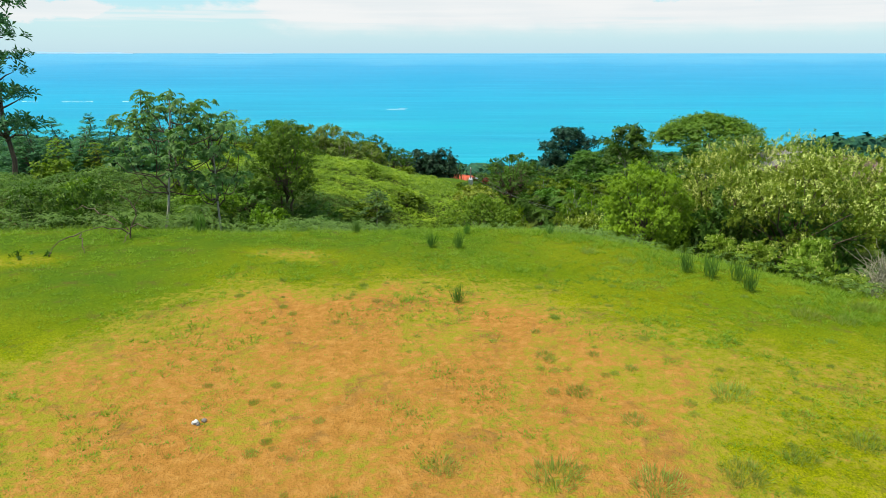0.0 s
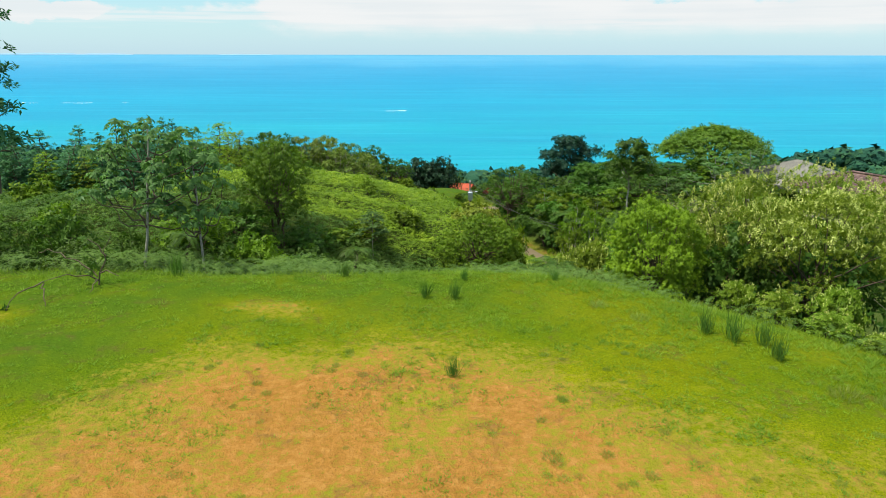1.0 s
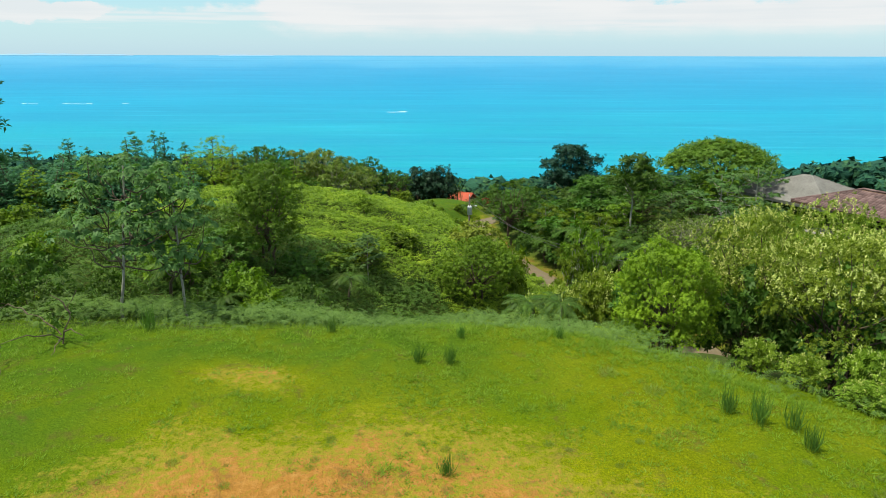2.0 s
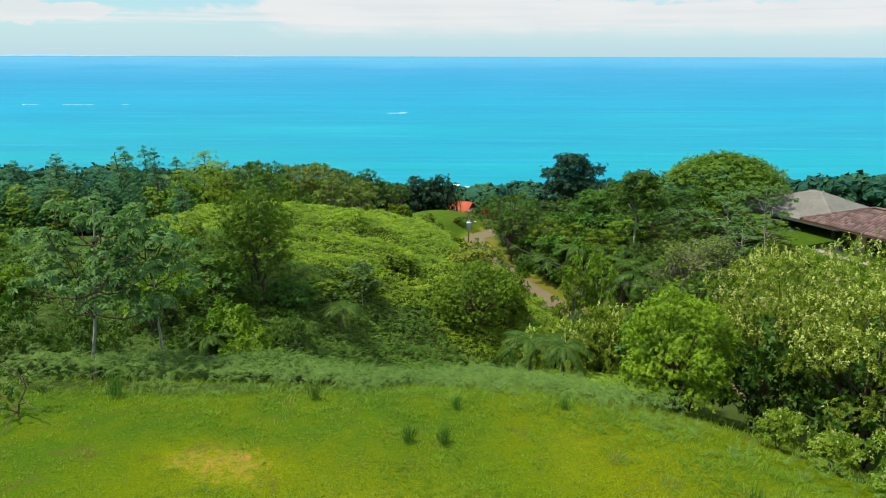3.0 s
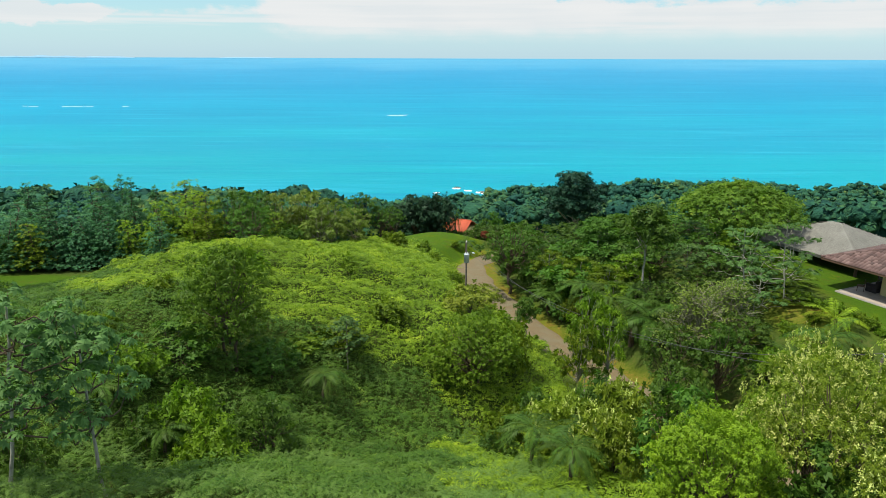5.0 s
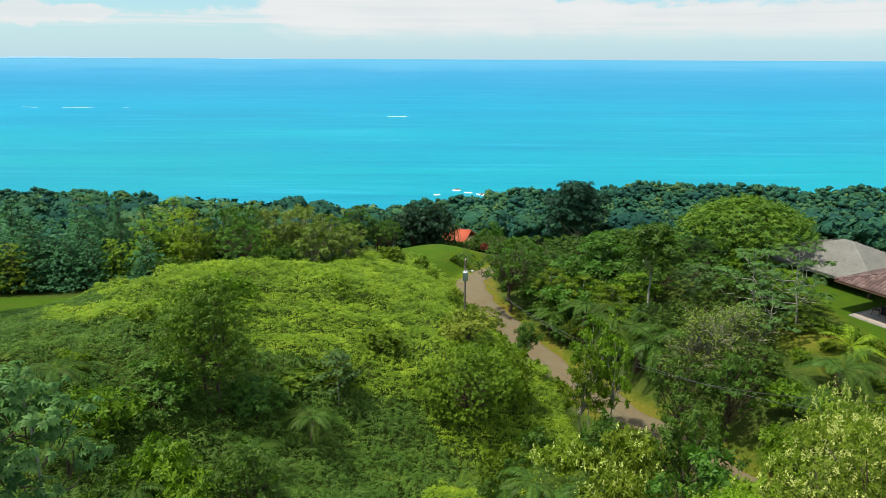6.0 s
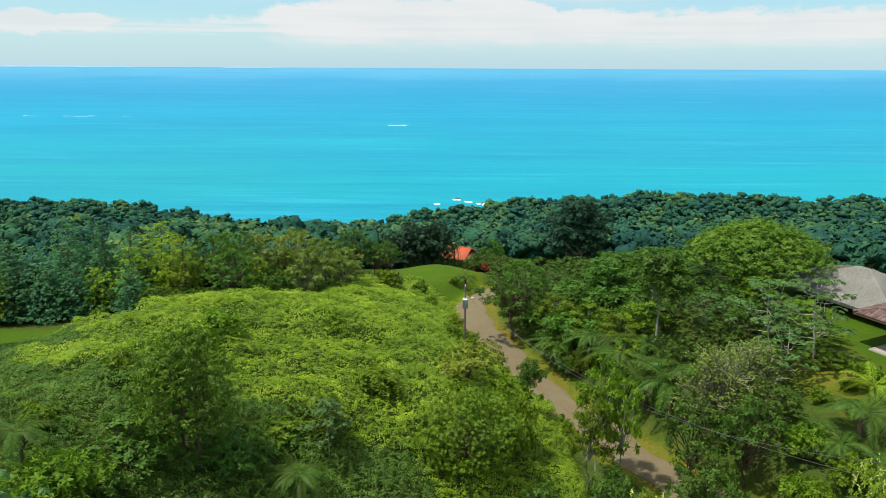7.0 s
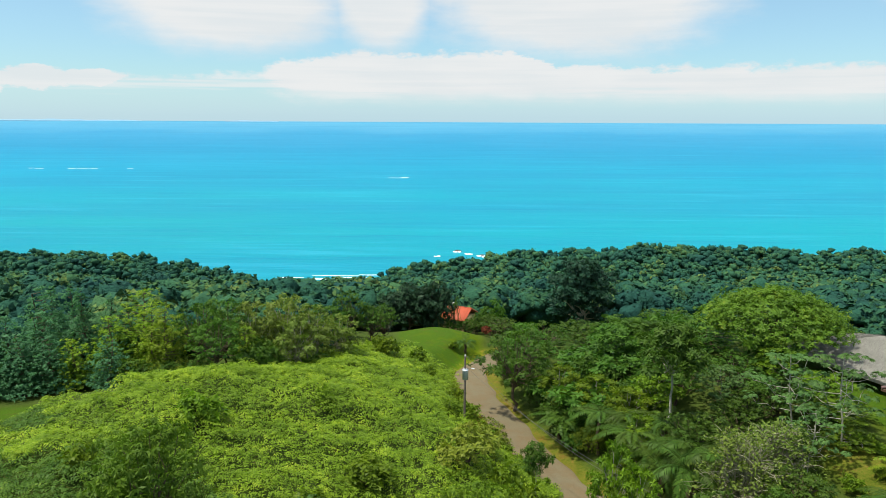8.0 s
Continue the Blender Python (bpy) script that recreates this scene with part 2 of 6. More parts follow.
def sea_material():
    """Deep blue water that turns turquoise over the shallows, with wind streaks and horizon haze in its colour."""
    m, n = material("sea_water")
    pos = n.add("ShaderNodeNewGeometry").outputs["Position"]
    xyz = n.add("ShaderNodeSeparateXYZ", {0: pos}).outputs
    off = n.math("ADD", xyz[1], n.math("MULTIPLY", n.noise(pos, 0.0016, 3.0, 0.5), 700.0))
    # the last two stops pale the far water: haze painted into the ramp
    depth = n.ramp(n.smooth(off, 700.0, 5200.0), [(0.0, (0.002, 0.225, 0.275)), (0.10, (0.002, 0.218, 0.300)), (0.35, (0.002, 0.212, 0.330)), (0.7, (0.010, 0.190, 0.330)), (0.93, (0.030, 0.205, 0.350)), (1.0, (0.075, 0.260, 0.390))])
    band = n.noise(n.stretch(pos, 0.0007, 0.0045, 1.0), 1.0, 5.0, 0.6)
    streak = n.noise(n.stretch(pos, 0.0022, 0.026, 1.0), 1.0, 7.0, 0.72)
    chop = n.noise(n.stretch(pos, 0.010, 0.085, 1.0), 1.0, 4.0, 0.7)
    green = n.math("MULTIPLY", n.smooth(off, 2200.0, 900.0), n.smooth(n.math("ADD", xyz[0], n.math("MULTIPLY", band, 900.0)), 700.0, -200.0))
    c = n.mix(n.math("MULTIPLY", green, 0.75), depth, (0.010, 0.235, 0.255))
    c = n.mix(n.smooth(band, 0.36, 0.66, 0.0, 0.42), c, (0.006, 0.150, 0.275))
    c = n.mix(n.smooth(streak, 0.52, 0.66, 0.0, 0.40), c, (0.03, 0.30, 0.43))
    c = n.mix(n.smooth(streak, 0.48, 0.34, 0.0, 0.50), c, (0.004, 0.145, 0.25))
    c = n.mix(n.smooth(chop, 0.60, 0.74, 0.0, 0.22), c, (0.07, 0.34, 0.45))
    wave = n.math("ADD", n.noise(n.stretch(pos, 0.05, 0.16, 1.0), 1.0, 4.0, 0.6), n.math("MULTIPLY", streak, 2.0))
    b = n.add("ShaderNodeBsdfPrincipled", {"Base Color": c, "Roughness": 0.5, "Specular IOR Level": 0.07, "IOR": 1.33, "Normal": bump(n, wave, 0.5, 1.5)})
    finish(n, b.outputs[0])
    return m


M_GROUND, M_SEA = ground_material(), sea_material()
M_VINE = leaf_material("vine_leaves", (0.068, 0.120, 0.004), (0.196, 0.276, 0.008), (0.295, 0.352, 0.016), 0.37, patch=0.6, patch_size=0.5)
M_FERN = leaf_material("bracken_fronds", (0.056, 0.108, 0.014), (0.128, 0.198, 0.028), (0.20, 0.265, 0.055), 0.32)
# a greener fern, with the shade of trees put into its colour
M_FERNDARK = leaf_material("shade_toned_fern_fronds", (0.032, 0.074, 0.006), (0.088, 0.150, 0.012), (0.155, 0.21, 0.02), 0.34, patch=0.5, patch_size=0.5)
M_GRASS = leaf_material("grass_blades", (0.092, 0.168, 0.006), (0.200, 0.295, 0.014), (0.36, 0.38, 0.05), 0.45)
M_LUSH = leaf_material("long_grass_blades", (0.095, 0.170, 0.005), (0.215, 0.310, 0.014), (0.32, 0.37, 0.04), 0.42)
M_PALE = leaf_material("pale_grass_blades", (0.150, 0.215, 0.022), (0.290, 0.335, 0.065), (0.40, 0.40, 0.13), 0.45)
M_RUSH = leaf_material("tussock_blades", (0.045, 0.120, 0.012), (0.100, 0.200, 0.020), (0.18, 0.24, 0.05), 0.3)
M_LIME = leaf_material("lime_leaves", (0.092, 0.160, 0.003), (0.225, 0.325, 0.006), (0.31, 0.40, 0.015), 0.32)
M_BROAD = leaf_material("broad_leaves", (0.026, 0.074, 0.007), (0.086, 0.170, 0.014), (0.165, 0.240, 0.020), 0.36)
M_OLIVE = leaf_material("olive_leaves", (0.028, 0.070, 0.006), (0.076, 0.144, 0.011), (0.145, 0.20, 0.014), 0.32)
M_SHRUB = leaf_material("mid_green_leaves", (0.048, 0.100, 0.003), (0.150, 0.232, 0.005), (0.25, 0.31, 0.014), 0.38)
M_TEAL = leaf_material("teal_leaves", (0.007, 0.032, 0.016), (0.024, 0.070, 0.032), None, 0.22)
M_DEEP = leaf_material("deep_green_leaves", (0.010, 0.030, 0.014), (0.028, 0.066, 0.024), None, 0.2)
M_BLUE = leaf_material("blue_green_leaves", (0.030, 0.100, 0.044), (0.085, 0.215, 0.080), None, 0.36)
M_GOLD = leaf_material("yellow_green_leaves", (0.090, 0.165, 0.008), (0.220, 0.315, 0.014), (0.30, 0.34, 0.02), 0.40)
M_CECROPIA = leaf_material("cecropia_leaves", (0.042, 0.108, 0.026), (0.120, 0.222, 0.052), (0.20, 0.29, 0.10), 0.34)
M_PALM = leaf_material("palm_leaflets", (0.026, 0.066, 0.005), (0.082, 0.148, 0.013), (0.175, 0.215, 0.025), 0.32)
M_RUSSET = leaf_material("russet_leaves", (0.080, 0.120, 0.008), (0.200, 0.225, 0.016), (0.34, 0.18, 0.03), 0.3)
M_RED = leaf_material("red_blossom", (0.10, 0.025, 0.014), (0.24, 0.055, 0.03), None, 0.3)
M_FLOWER = leaf_material("cream_blossom", (0.37, 0.43, 0.07), (0.65, 0.67, 0.21), None, 0.3)
M_GREYLEAF = leaf_material("dusty_leaves", (0.072, 0.112, 0.012), (0.165, 0.215, 0.030), (0.24, 0.26, 0.06), 0.36)
M_DOME = leaf_material("dome_leaves", (0.042, 0.090, 0.005), (0.114, 0.186, 0.010), (0.180, 0.220, 0.014), 0.32, patch=0.5, patch_size=0.6)
M_BLOOM = leaf_material("yellow_shrub_leaves", (0.072, 0.130, 0.006), (0.205, 0.285, 0.014), (0.32, 0.38, 0.03), 0.36)
M_WILLOW = leaf_material("willowy_leaves", (0.040, 0.092, 0.006), (0.125, 0.215, 0.012), (0.22, 0.30, 0.02), 0.36)
M_ROUND = leaf_material("small_olive_leaves", (0.050, 0.098, 0.004), (0.162, 0.232, 0.008), (0.26, 0.31, 0.014), 0.34)
M_FAR = canopy_material()
M_TWIG = bark_material("grey_twigs", (0.36, 0.34, 0.25), (0.22, 0.21, 0.13))
M_BARK = bark_material("brown_bark", (0.115, 0.085, 0.055), (0.05, 0.038, 0.025))
M_PALEBARK = bark_material("pale_bark", (0.36, 0.35, 0.28), (0.22, 0.21, 0.16))
M_ROAD = plain_material("dirt_road", (0.150, 0.128, 0.074), 0.95, grain=0.5, size=0.9, second=(0.150, 0.100, 0.046), relief=0.8, depth=0.05)

# ---- shape of the land ----


def ease(v, lo, hi):
    t = np.clip((v - lo) / (hi - lo), 0.0, 1.0)
    return t * t * (3 - 2 * t)


def wobble(x, y, size, seed=0.0):
    """Cheap rolling unevenness, about -1 to 1."""
    a, b = x / size + seed, y / size - seed * 0.7
    return (np.sin(a * 1.3 + np.sin(b * 0.9 + seed)) + np.sin(b * 1.7 + 1.3 * np.sin(a * 0.8)) + 0.6 * np.sin(a * 3.1 + b * 2.3) + 0.5 * np.sin(b * 3.7 - a * 2.9)) / 3.1


def lawn_edge(x, y):
    """Metres beyond the brow of the lawn (negative on the lawn)."""
    ahead = y - 22.7 + 1.6 * ease(-x, 4.0, 14.0) - 0.4 * np.sin(x * 0.35)
    right = 0.81 * (x - 9.7) + 0.58 * (y - 16.4)
    k = 2.5
    return np.logaddexp(ahead / k, right / k) * k - 0.6


def road_x(y):
    """The track's middle line."""
    return np.interp(y, [20, 40, 48, 55, 62, 70, 77, 84, 92, 105, 130], [24, 20.0, 16.6, 12.9, 9.8, 6.9, 4.6, 4.0, 7.6, 18, 34])


def road_z(y):
    return np.interp(y, [20, 40, 55, 84, 105, 130], [-9.5, -11.6, -12.4, -12.9, -16.0, -22.0])


def land(x, y):
    """Height of the ground over the sheet, before the fine unevenness."""
    x, y = np.asarray(x, float), np.asarray(y, float)
    s = lawn_edge(x, y)
    # the gully below the brow, the fern-covered hump behind it, then the fall to the coast
    gully_y = np.interp(x, [-30, -11, -2, 6, 16, 40], [34, 35, 40, 43, 44, 40])
    gully_z = np.interp(x, [-34, -20, -11, -2, 6, 16, 30, 60], [-2.0, -2.6, -5.0, -9.6, -11.3, -11.0, -8.6, -8.0])
    crest = np.interp(x, [-60, -30, -24, -20, -14, -7, 2.6, 5, 9, 20, 28, 60], [-4.2, -3.8, -3.0, -2.3, -2.9, -5.0, -7.0, -9.4, -12.4, -9.6, -6.8, -6.8])
    brink = np.interp(x, [-60, -26, -20, -12, -7, 2.0, 5, 9, 20, 28, 60], [-5.6, -5.2, -3.5, -3.8, -4.8, -7.1, -9.7, -12.4, -9.6, -6.8, -6.8])
    behind = np.interp(x, [-60, -20, 0, 6, 12, 24, 32, 60], [-7.0, -6.6, -9.8, -12.6, -11.5, -7.4, -6.8, -6.8])
    edge_y = np.clip(y - s, -60, 60)
    hill = np.interp(x, [-60, -20, 0, 60], [-11.0, -11.0, -13.0, -13.5])
    knots = [(gully_y, gully_z), (gully_y + 3, gully_z * 0.985), (np.interp(x, [-20, -5, 5, 12], [44, 48.5, 50, 54]), crest), (np.interp(x, [-30, -20, -12], [54.5, 58, 61]), brink),
             (np.interp(x, [-26, -16, -6], [63.5, 67, 76]), behind), (np.full_like(x, 95.0), hill), (np.full_like(x, 120.0), np.full_like(x, -20.5)),
             (np.full_like(x, 200.0), np.full_like(x, -46.0)), (np.full_like(x, 420.0), np.full_like(x, -104.0)), (np.full_like(x, 600.0), np.full_like(x, -138.0)),
             (np.full_like(x, 690.0), np.full_like(x, -151.0)), (np.full_like(x, 900.0), np.full_like(x, -166.0))]
    z = np.zeros_like(x) - 0.06
    y0, z0 = edge_y, np.zeros_like(x)
    for yk, zk in knots:
        yk = np.maximum(yk, y0 + 0.5)
        t = np.clip((y - y0) / (yk - y0), 0, 1)
        z = np.where(y > y0, z0 + (zk - z0) * t, z)
        y0, z0 = yk, zk
    # right-hand side of the lawn falls away as well
    z = np.where((y < edge_y + 14) & (s > 0), np.minimum(z, -0.52 * s * ease(s, 0, 4)), z)
    z = np.maximum(z, np.where(y < 46, np.minimum(gully_z, -4.0), -400.0))
    z = np.where(s < 0, -0.10 * ease(s, -7.0, 0.0), z)
    # headlands that stand before the sea
    ridge = np.interp(x * 620.0 / np.maximum(y, 300.0), [-700, -410, -375, -337, -314, -284, -237, -159, -118, -76, -49, -23, 30, 54, 91, 142, 214, 266, 329, 369, 600],
                      [-132, -126, -128, -123, -130, -137, -141, -146, -158, -150, -142, -136, -134, -130, -126, -124, -118, -121, -129, -124, -126])
    z = np.maximum(z - 16.0 * np.exp(-(((x + 130) / 95) ** 2 + ((y - 540) / 190) ** 2)), ridge - 52.0 * ((y - 620.0) / 160.0) ** 2)
    # grassy knoll behind the bend of the track
    z += 1.75 * np.exp(-(((x - 0.2) / 4.3) ** 2 + ((y - 97) / 6.5) ** 2))
    # the shoulder of the hump falls away where the pole stands
    z -= 2.6 * np.exp(-(((x - 3.4) / 2.2) ** 2 + ((y - 69.5) / 4.5) ** 2))
    return z


def track_cut(x, y, z):
    """The track lies in the land, with a bank on both sides."""
    d = np.abs(x - road_x(y)) / 1.06
    on = (1 - ease(d, 1.9, 4.6)) * ease(y, 30, 44) * (1 - ease(y, 96, 112))
    return z + (road_z(y) - z) * on


def spaced(*runs):
    out = []
    for a, b, step in runs:
        out += list(np.arange(a, b, step))
    return np.array(out)


GX = spaced((-1500, -300, 60), (-300, -90, 14), (-90, -40, 2.5), (-40, -14, 0.8), (-14, 16, 0.5), (16, 48, 0.8), (48, 100, 2.5), (100, 400, 14), (400, 1501, 60))
GY = spaced((-300, -30, 20), (-30, 0, 1.5), (0, 30, 0.5), (30, 104, 0.8), (104, 160, 2.5), (160, 700, 9), (700, 1000, 20))
XX, YY = np.meshgrid(GX, GY)
ZZ = land(XX, YY)


def blur(z, times):
    for _ in range(times):
        z = np.pad(z, 1, mode="edge")
        z = (z[1:-1, 1:-1] * 2 + z[:-2, 1:-1] + z[2:, 1:-1] + z[1:-1, :-2] + z[1:-1, 2:]) / 6
    return z


ZZ = blur(ZZ, 14)
ZZ = track_cut(XX, YY, ZZ)
ZZ = blur(ZZ, 3)
# the lawn stays a lawn right up to its brow
ON_LAWN = 1 - ease(lawn_edge(XX, YY), -0.3, 1.4)
ZZ += wobble(XX, YY, 3.0) * 0.10 + wobble(XX, YY, 0.9, 2.0) * 0.025 + wobble(XX, YY, 11.0, 4.0) * 0.30 * (1 - ON_LAWN)

# level ground for the villa, its terrace and the shelter
_c, _s = np.cos(np.radians(64.5)), np.sin(np.radians(64.5))
_u, _v = (XX - 29.9) * _c - (YY - 60.0) * _s, (XX - 29.9) * _s + (YY - 60.0) * _c
LEVEL = ease(_u, -12.0, -6.0) * ease(20.0 - _u, -2.0, 0.0) * ease(_v, -3.2, -1.4) * ease(12.0 - _v, -4.0, 0.0)
ZZ = ZZ * (1 - LEVEL) - 6.82 * LEVEL


def ground_z(x, y):
    """Height of the finished sheet at places x, y."""
    x, y = np.atleast_1d(np.asarray(x, float)), np.atleast_1d(np.asarray(y, float))
    i = np.clip(np.searchsorted(GX, x) - 1, 0, len(GX) - 2)
    j = np.clip(np.searchsorted(GY, y) - 1, 0, len(GY) - 2)
    u = np.clip((x - GX[i]) / (GX[i + 1] - GX[i]), 0, 1)
    v = np.clip((y - GY[j]) / (GY[j + 1] - GY[j]), 0, 1)
    return ZZ[j, i] * (1 - u) * (1 - v) + ZZ[j, i + 1] * u * (1 - v) + ZZ[j + 1, i] * (1 - u) * v + ZZ[j + 1, i + 1] * u * v


def gz(x, y):
    return float(ground_z(x, y)[0])


# ---- mesh building ----


def quad_mesh(name, verts, quads, mats, index=None, smooth=False):
    """A mesh from arrays of corners and faces, all of three or all of four corners."""
    me = bpy.data.meshes.new(name)
    verts, quads = np.asarray(verts, np.float32), np.asarray(quads, np.int32)
    me.vertices.add(len(verts))
    me.vertices.foreach_set("co", verts.ravel())
    me.loops.add(quads.size)
    me.loops.foreach_set("vertex_index", quads.ravel())
    me.polygons.add(len(quads))
    k = quads.shape[1]
    me.polygons.foreach_set("loop_start", np.arange(0, quads.size, k, dtype=np.int32))
    me.polygons.foreach_set("loop_total", np.full(len(quads), k, np.int32))
    for m in mats if isinstance(mats, (list, tuple)) else [mats]:
        me.materials.append(m)
    if index is not None:
        me.polygons.foreach_set("material_index", np.asarray(index, np.int32))
    if smooth:
        me.polygons.foreach_set("use_smooth", np.ones(len(quads), bool))
    me.update(calc_edges=True)
    me.validate()
    return me


def join(parts):
    """One pair of arrays out of several (verts, quads)."""
    vs, qs, k = [], [], 0
    for v, q in parts:
        vs.append(np.asarray(v, float))
        qs.append(np.asarray(q, int) + k)
        k += len(v)
    return np.concatenate(vs), np.concatenate(qs)


def unit(a):
    return a / np.maximum(np.linalg.norm(a, axis=-1, keepdims=True), 1e-9)


def leaves(p, d, up, length, width, fold=0.12, droop=0.15):
    """Folded four-cornered leaves at p, along d, facing up."""
    n = len(p)
    length, width = np.broadcast_to(length, n)[:, None], np.broadcast_to(width, n)[:, None]
    side = unit(np.cross(d, up))
    top = np.cross(side, d)
    v = np.empty((n, 4, 3))
    v[:, 0] = p
    v[:, 1] = p + d * length * 0.45 + side * width * 0.5 + top * width * fold
    v[:, 2] = p + d * length - top * length * droop
    v[:, 3] = p + d * length * 0.45 - side * width * 0.5 + top * width * fold
    return v.reshape(-1, 3), np.arange(n * 4).reshape(n, 4)


def flecks(p, d, up, length, width, droop=0.12):
    """Three-cornered leaves or blades, for cover seen from far off."""
    n = len(p)
    length, width = np.broadcast_to(length, n)[:, None], np.broadcast_to(width, n)[:, None]
    side = unit(np.cross(d, up))
    v = np.empty((n, 3, 3))
    v[:, 0] = p - side * width * 0.5
    v[:, 1] = p + side * width * 0.5
    v[:, 2] = p + d * length - np.cross(side, d) * length * droop
    return v.reshape(-1, 3), np.arange(n * 3).reshape(n, 3)


def tube(points, radii, sides=6):
    """A tapered limb along a line of points."""
    points, radii = np.asarray(points, float), np.asarray(radii, float)
    k = len(points)
    way = unit(np.gradient(points, axis=0))
    ref = np.where(np.abs(way[:, 2:3]) > 0.9, np.array([[1.0, 0, 0]]), np.array([[0, 0, 1.0]]))
    a = unit(np.cross(way, ref))
    b = np.cross(way, a)
    ang = np.linspace(0, 2 * np.pi, sides, endpoint=False)
    ring = a[:, None] * np.cos(ang)[None, :, None] + b[:, None] * np.sin(ang)[None, :, None]
    v = (points[:, None] + ring * radii[:, None, None]).reshape(-1, 3)
    i, j = np.meshgrid(np.arange(k - 1), np.arange(sides), indexing="ij")
    j2 = (j + 1) % sides
    q = np.stack([i * sides + j, i * sides + j2, (i + 1) * sides + j2, (i + 1) * sides + j], -1).reshape(-1, 4)
    return v, q


def bent(rng, a, b, sag=0.15, steps=5):
    """Points of a slightly crooked limb from a to b."""
    a, b = np.asarray(a, float), np.asarray(b, float)
    t = np.linspace(0, 1, steps)[:, None]
    size = np.linalg.norm(b - a)
    off = rng.normal(0, 1, (steps, 3)) * size * 0.04
    off[0] = off[-1] = 0
    return a + (b - a) * t + off + np.array([0, 0, 1.0]) * np.sin(np.pi * t) * size * sag


def crown_leaves(rng, blobs, count, length, width, spread=0.6, droop=0.15, under=-0.45, fill=0.22, per=8, level=0.0):
    """Sprigs of leaves over the lumps of a crown, each (centre, radii); count for all the leaves together."""
    areas = np.array([r[0] * r[1] + r[0] * r[2] + r[1] * r[2] for _, r in blobs])
    parts = []
    for (c, r), share in zip(blobs, areas / areas.sum()):
        n = max(int(round(count * share / per)), 2)
        d = unit(rng.normal(0, 1, (int(n * 2.2) + 4, 3)))
        d = d[d[:, 2] > under + rng.uniform(-0.25, 0.25, len(d))][:n]
        ragged = 1 + 0.24 * np.sin(d[:, 0] * 7 + c[0] * 5) * np.sin(d[:, 1] * 6 + c[1] * 5) + 0.16 * np.sin(d[:, 2] * 9 + c[2] * 5)
        pick = rng.random(len(d))
        rad = np.where(pick < fill, rng.uniform(0.5, 0.9, len(d)), np.where(pick > 0.86, rng.uniform(1.05, 1.38, len(d)), rng.uniform(0.88, 1.06, len(d))))
        p = np.asarray(c) + d * np.asarray(r) * (rad * ragged)[:, None]
        axis = unit(d * np.array([1, 1, 0.8]) * (1 - level) + np.array([0, 0, 0.5 + level]) + rng.normal(0, 0.5 * spread, d.shape))
        e1 = unit(np.cross(axis, unit(rng.normal(0, 1, d.shape))))
        e2 = np.cross(axis, e1)
        size = rng.uniform(0.75, 1.3, len(d))
        for k in range(per):
            a = k * 2.39996 + rng.uniform(-0.4, 0.4, len(d))
            rise = rng.uniform(-0.15, 0.25, len(d)) + 0.75 * k / per
            out = unit(e1 * np.cos(a)[:, None] + e2 * np.sin(a)[:, None] + axis * rise[:, None] + np.array([0, 0, -droop]) + rng.normal(0, 0.12, d.shape))
            up = unit(axis + rng.normal(0, 0.28, d.shape))
            foot = p + axis * (length * size * (0.5 * k / per - 0.2))[:, None]
            parts.append(leaves(foot, out, up, size * rng.uniform(0.8, 1.15, len(d)) * length, size * rng.uniform(0.85, 1.15, len(d)) * width))
    return join(parts)


def lumps(rng, n, c, r, size, low=-0.25, flat=0.75, near=0.62, beyond=1.12):
    """Centres and radii of the lumps that make up a crown of half-axes r round c: of many sizes, some standing out."""
    out = []
    for k in range(n):
        a = k * 2.39996 + rng.uniform(-0.5, 0.5)
        h = low + (1 - low) * (k + 0.5) / n + rng.uniform(-0.06, 0.06)
        far = rng.uniform(near, beyond)
        ring = math.sqrt(max(0.0, 1 - min(abs(h), 0.98) ** 2)) * far
        s = size * rng.choice([0.6, 0.75, 0.9, 1.1, 1.4]) * rng.uniform(0.9, 1.1)
        out.append(((c[0] + r[0] * ring * math.cos(a), c[1] + r[1] * ring * math.sin(a), c[2] + r[2] * h * rng.uniform(0.82, 1.04)),
                    (s * rng.uniform(0.9, 1.25), s * rng.uniform(0.9, 1.25), s * flat * rng.uniform(0.8, 1.15))))
    return out


def part(name, me, parent, label=""):
    ob = new(name, me)
    ob.parent = parent
    if label:
        tagged(ob, label)
    return ob


def empty(name, label, category, group="", kind=""):
    ob = new(name)
    ob.empty_display_size = 0.2
    return tagged(ob, label, category, group, kind)


MADE = {}


def plant(maker, x, y, size=1.0, wide=None, turn=None, label="", sink=0.12, z=None, key=None, **args):
    """Sets a plant of a kind on the ground: the first is built, the others are copies of their own size and turn."""
    wide = size if wide is None else wide
    turn = (x * 37.7 + y * 17.3) % 360 if turn is None else turn
    m = Matrix.LocRotScale((x, y, (gz(x, y) - sink) if z is None else z), Euler((0, 0, radians(turn))), (wide, wide, size))
    if key in MADE:
        root = MADE[key]
        s = root.scale
        ob = copy_thing(root, m @ Matrix.Diagonal((1 / s[0], 1 / s[1], 1 / s[2], 1)))
    else:
        ob = MADE[key] = maker(label=label, **args) if label else maker(**args)
        ob.matrix_basis = m
    if label:
        tagged(ob, label)
    return ob


# ---- ground, track, sea ----


def sheet(name, gx, gy, z, mat, smooth=True):
    x, y = np.meshgrid(gx, gy)
    w = len(gx)
    i, j = np.meshgrid(np.arange(w - 1), np.arange(len(gy) - 1))
    a = (j * w + i).ravel()
    return quad_mesh(name, np.stack([x.ravel(), y.ravel(), z.ravel()], 1), np.stack([a, a + 1, a + w + 1, a + w], 1), mat, smooth=smooth)


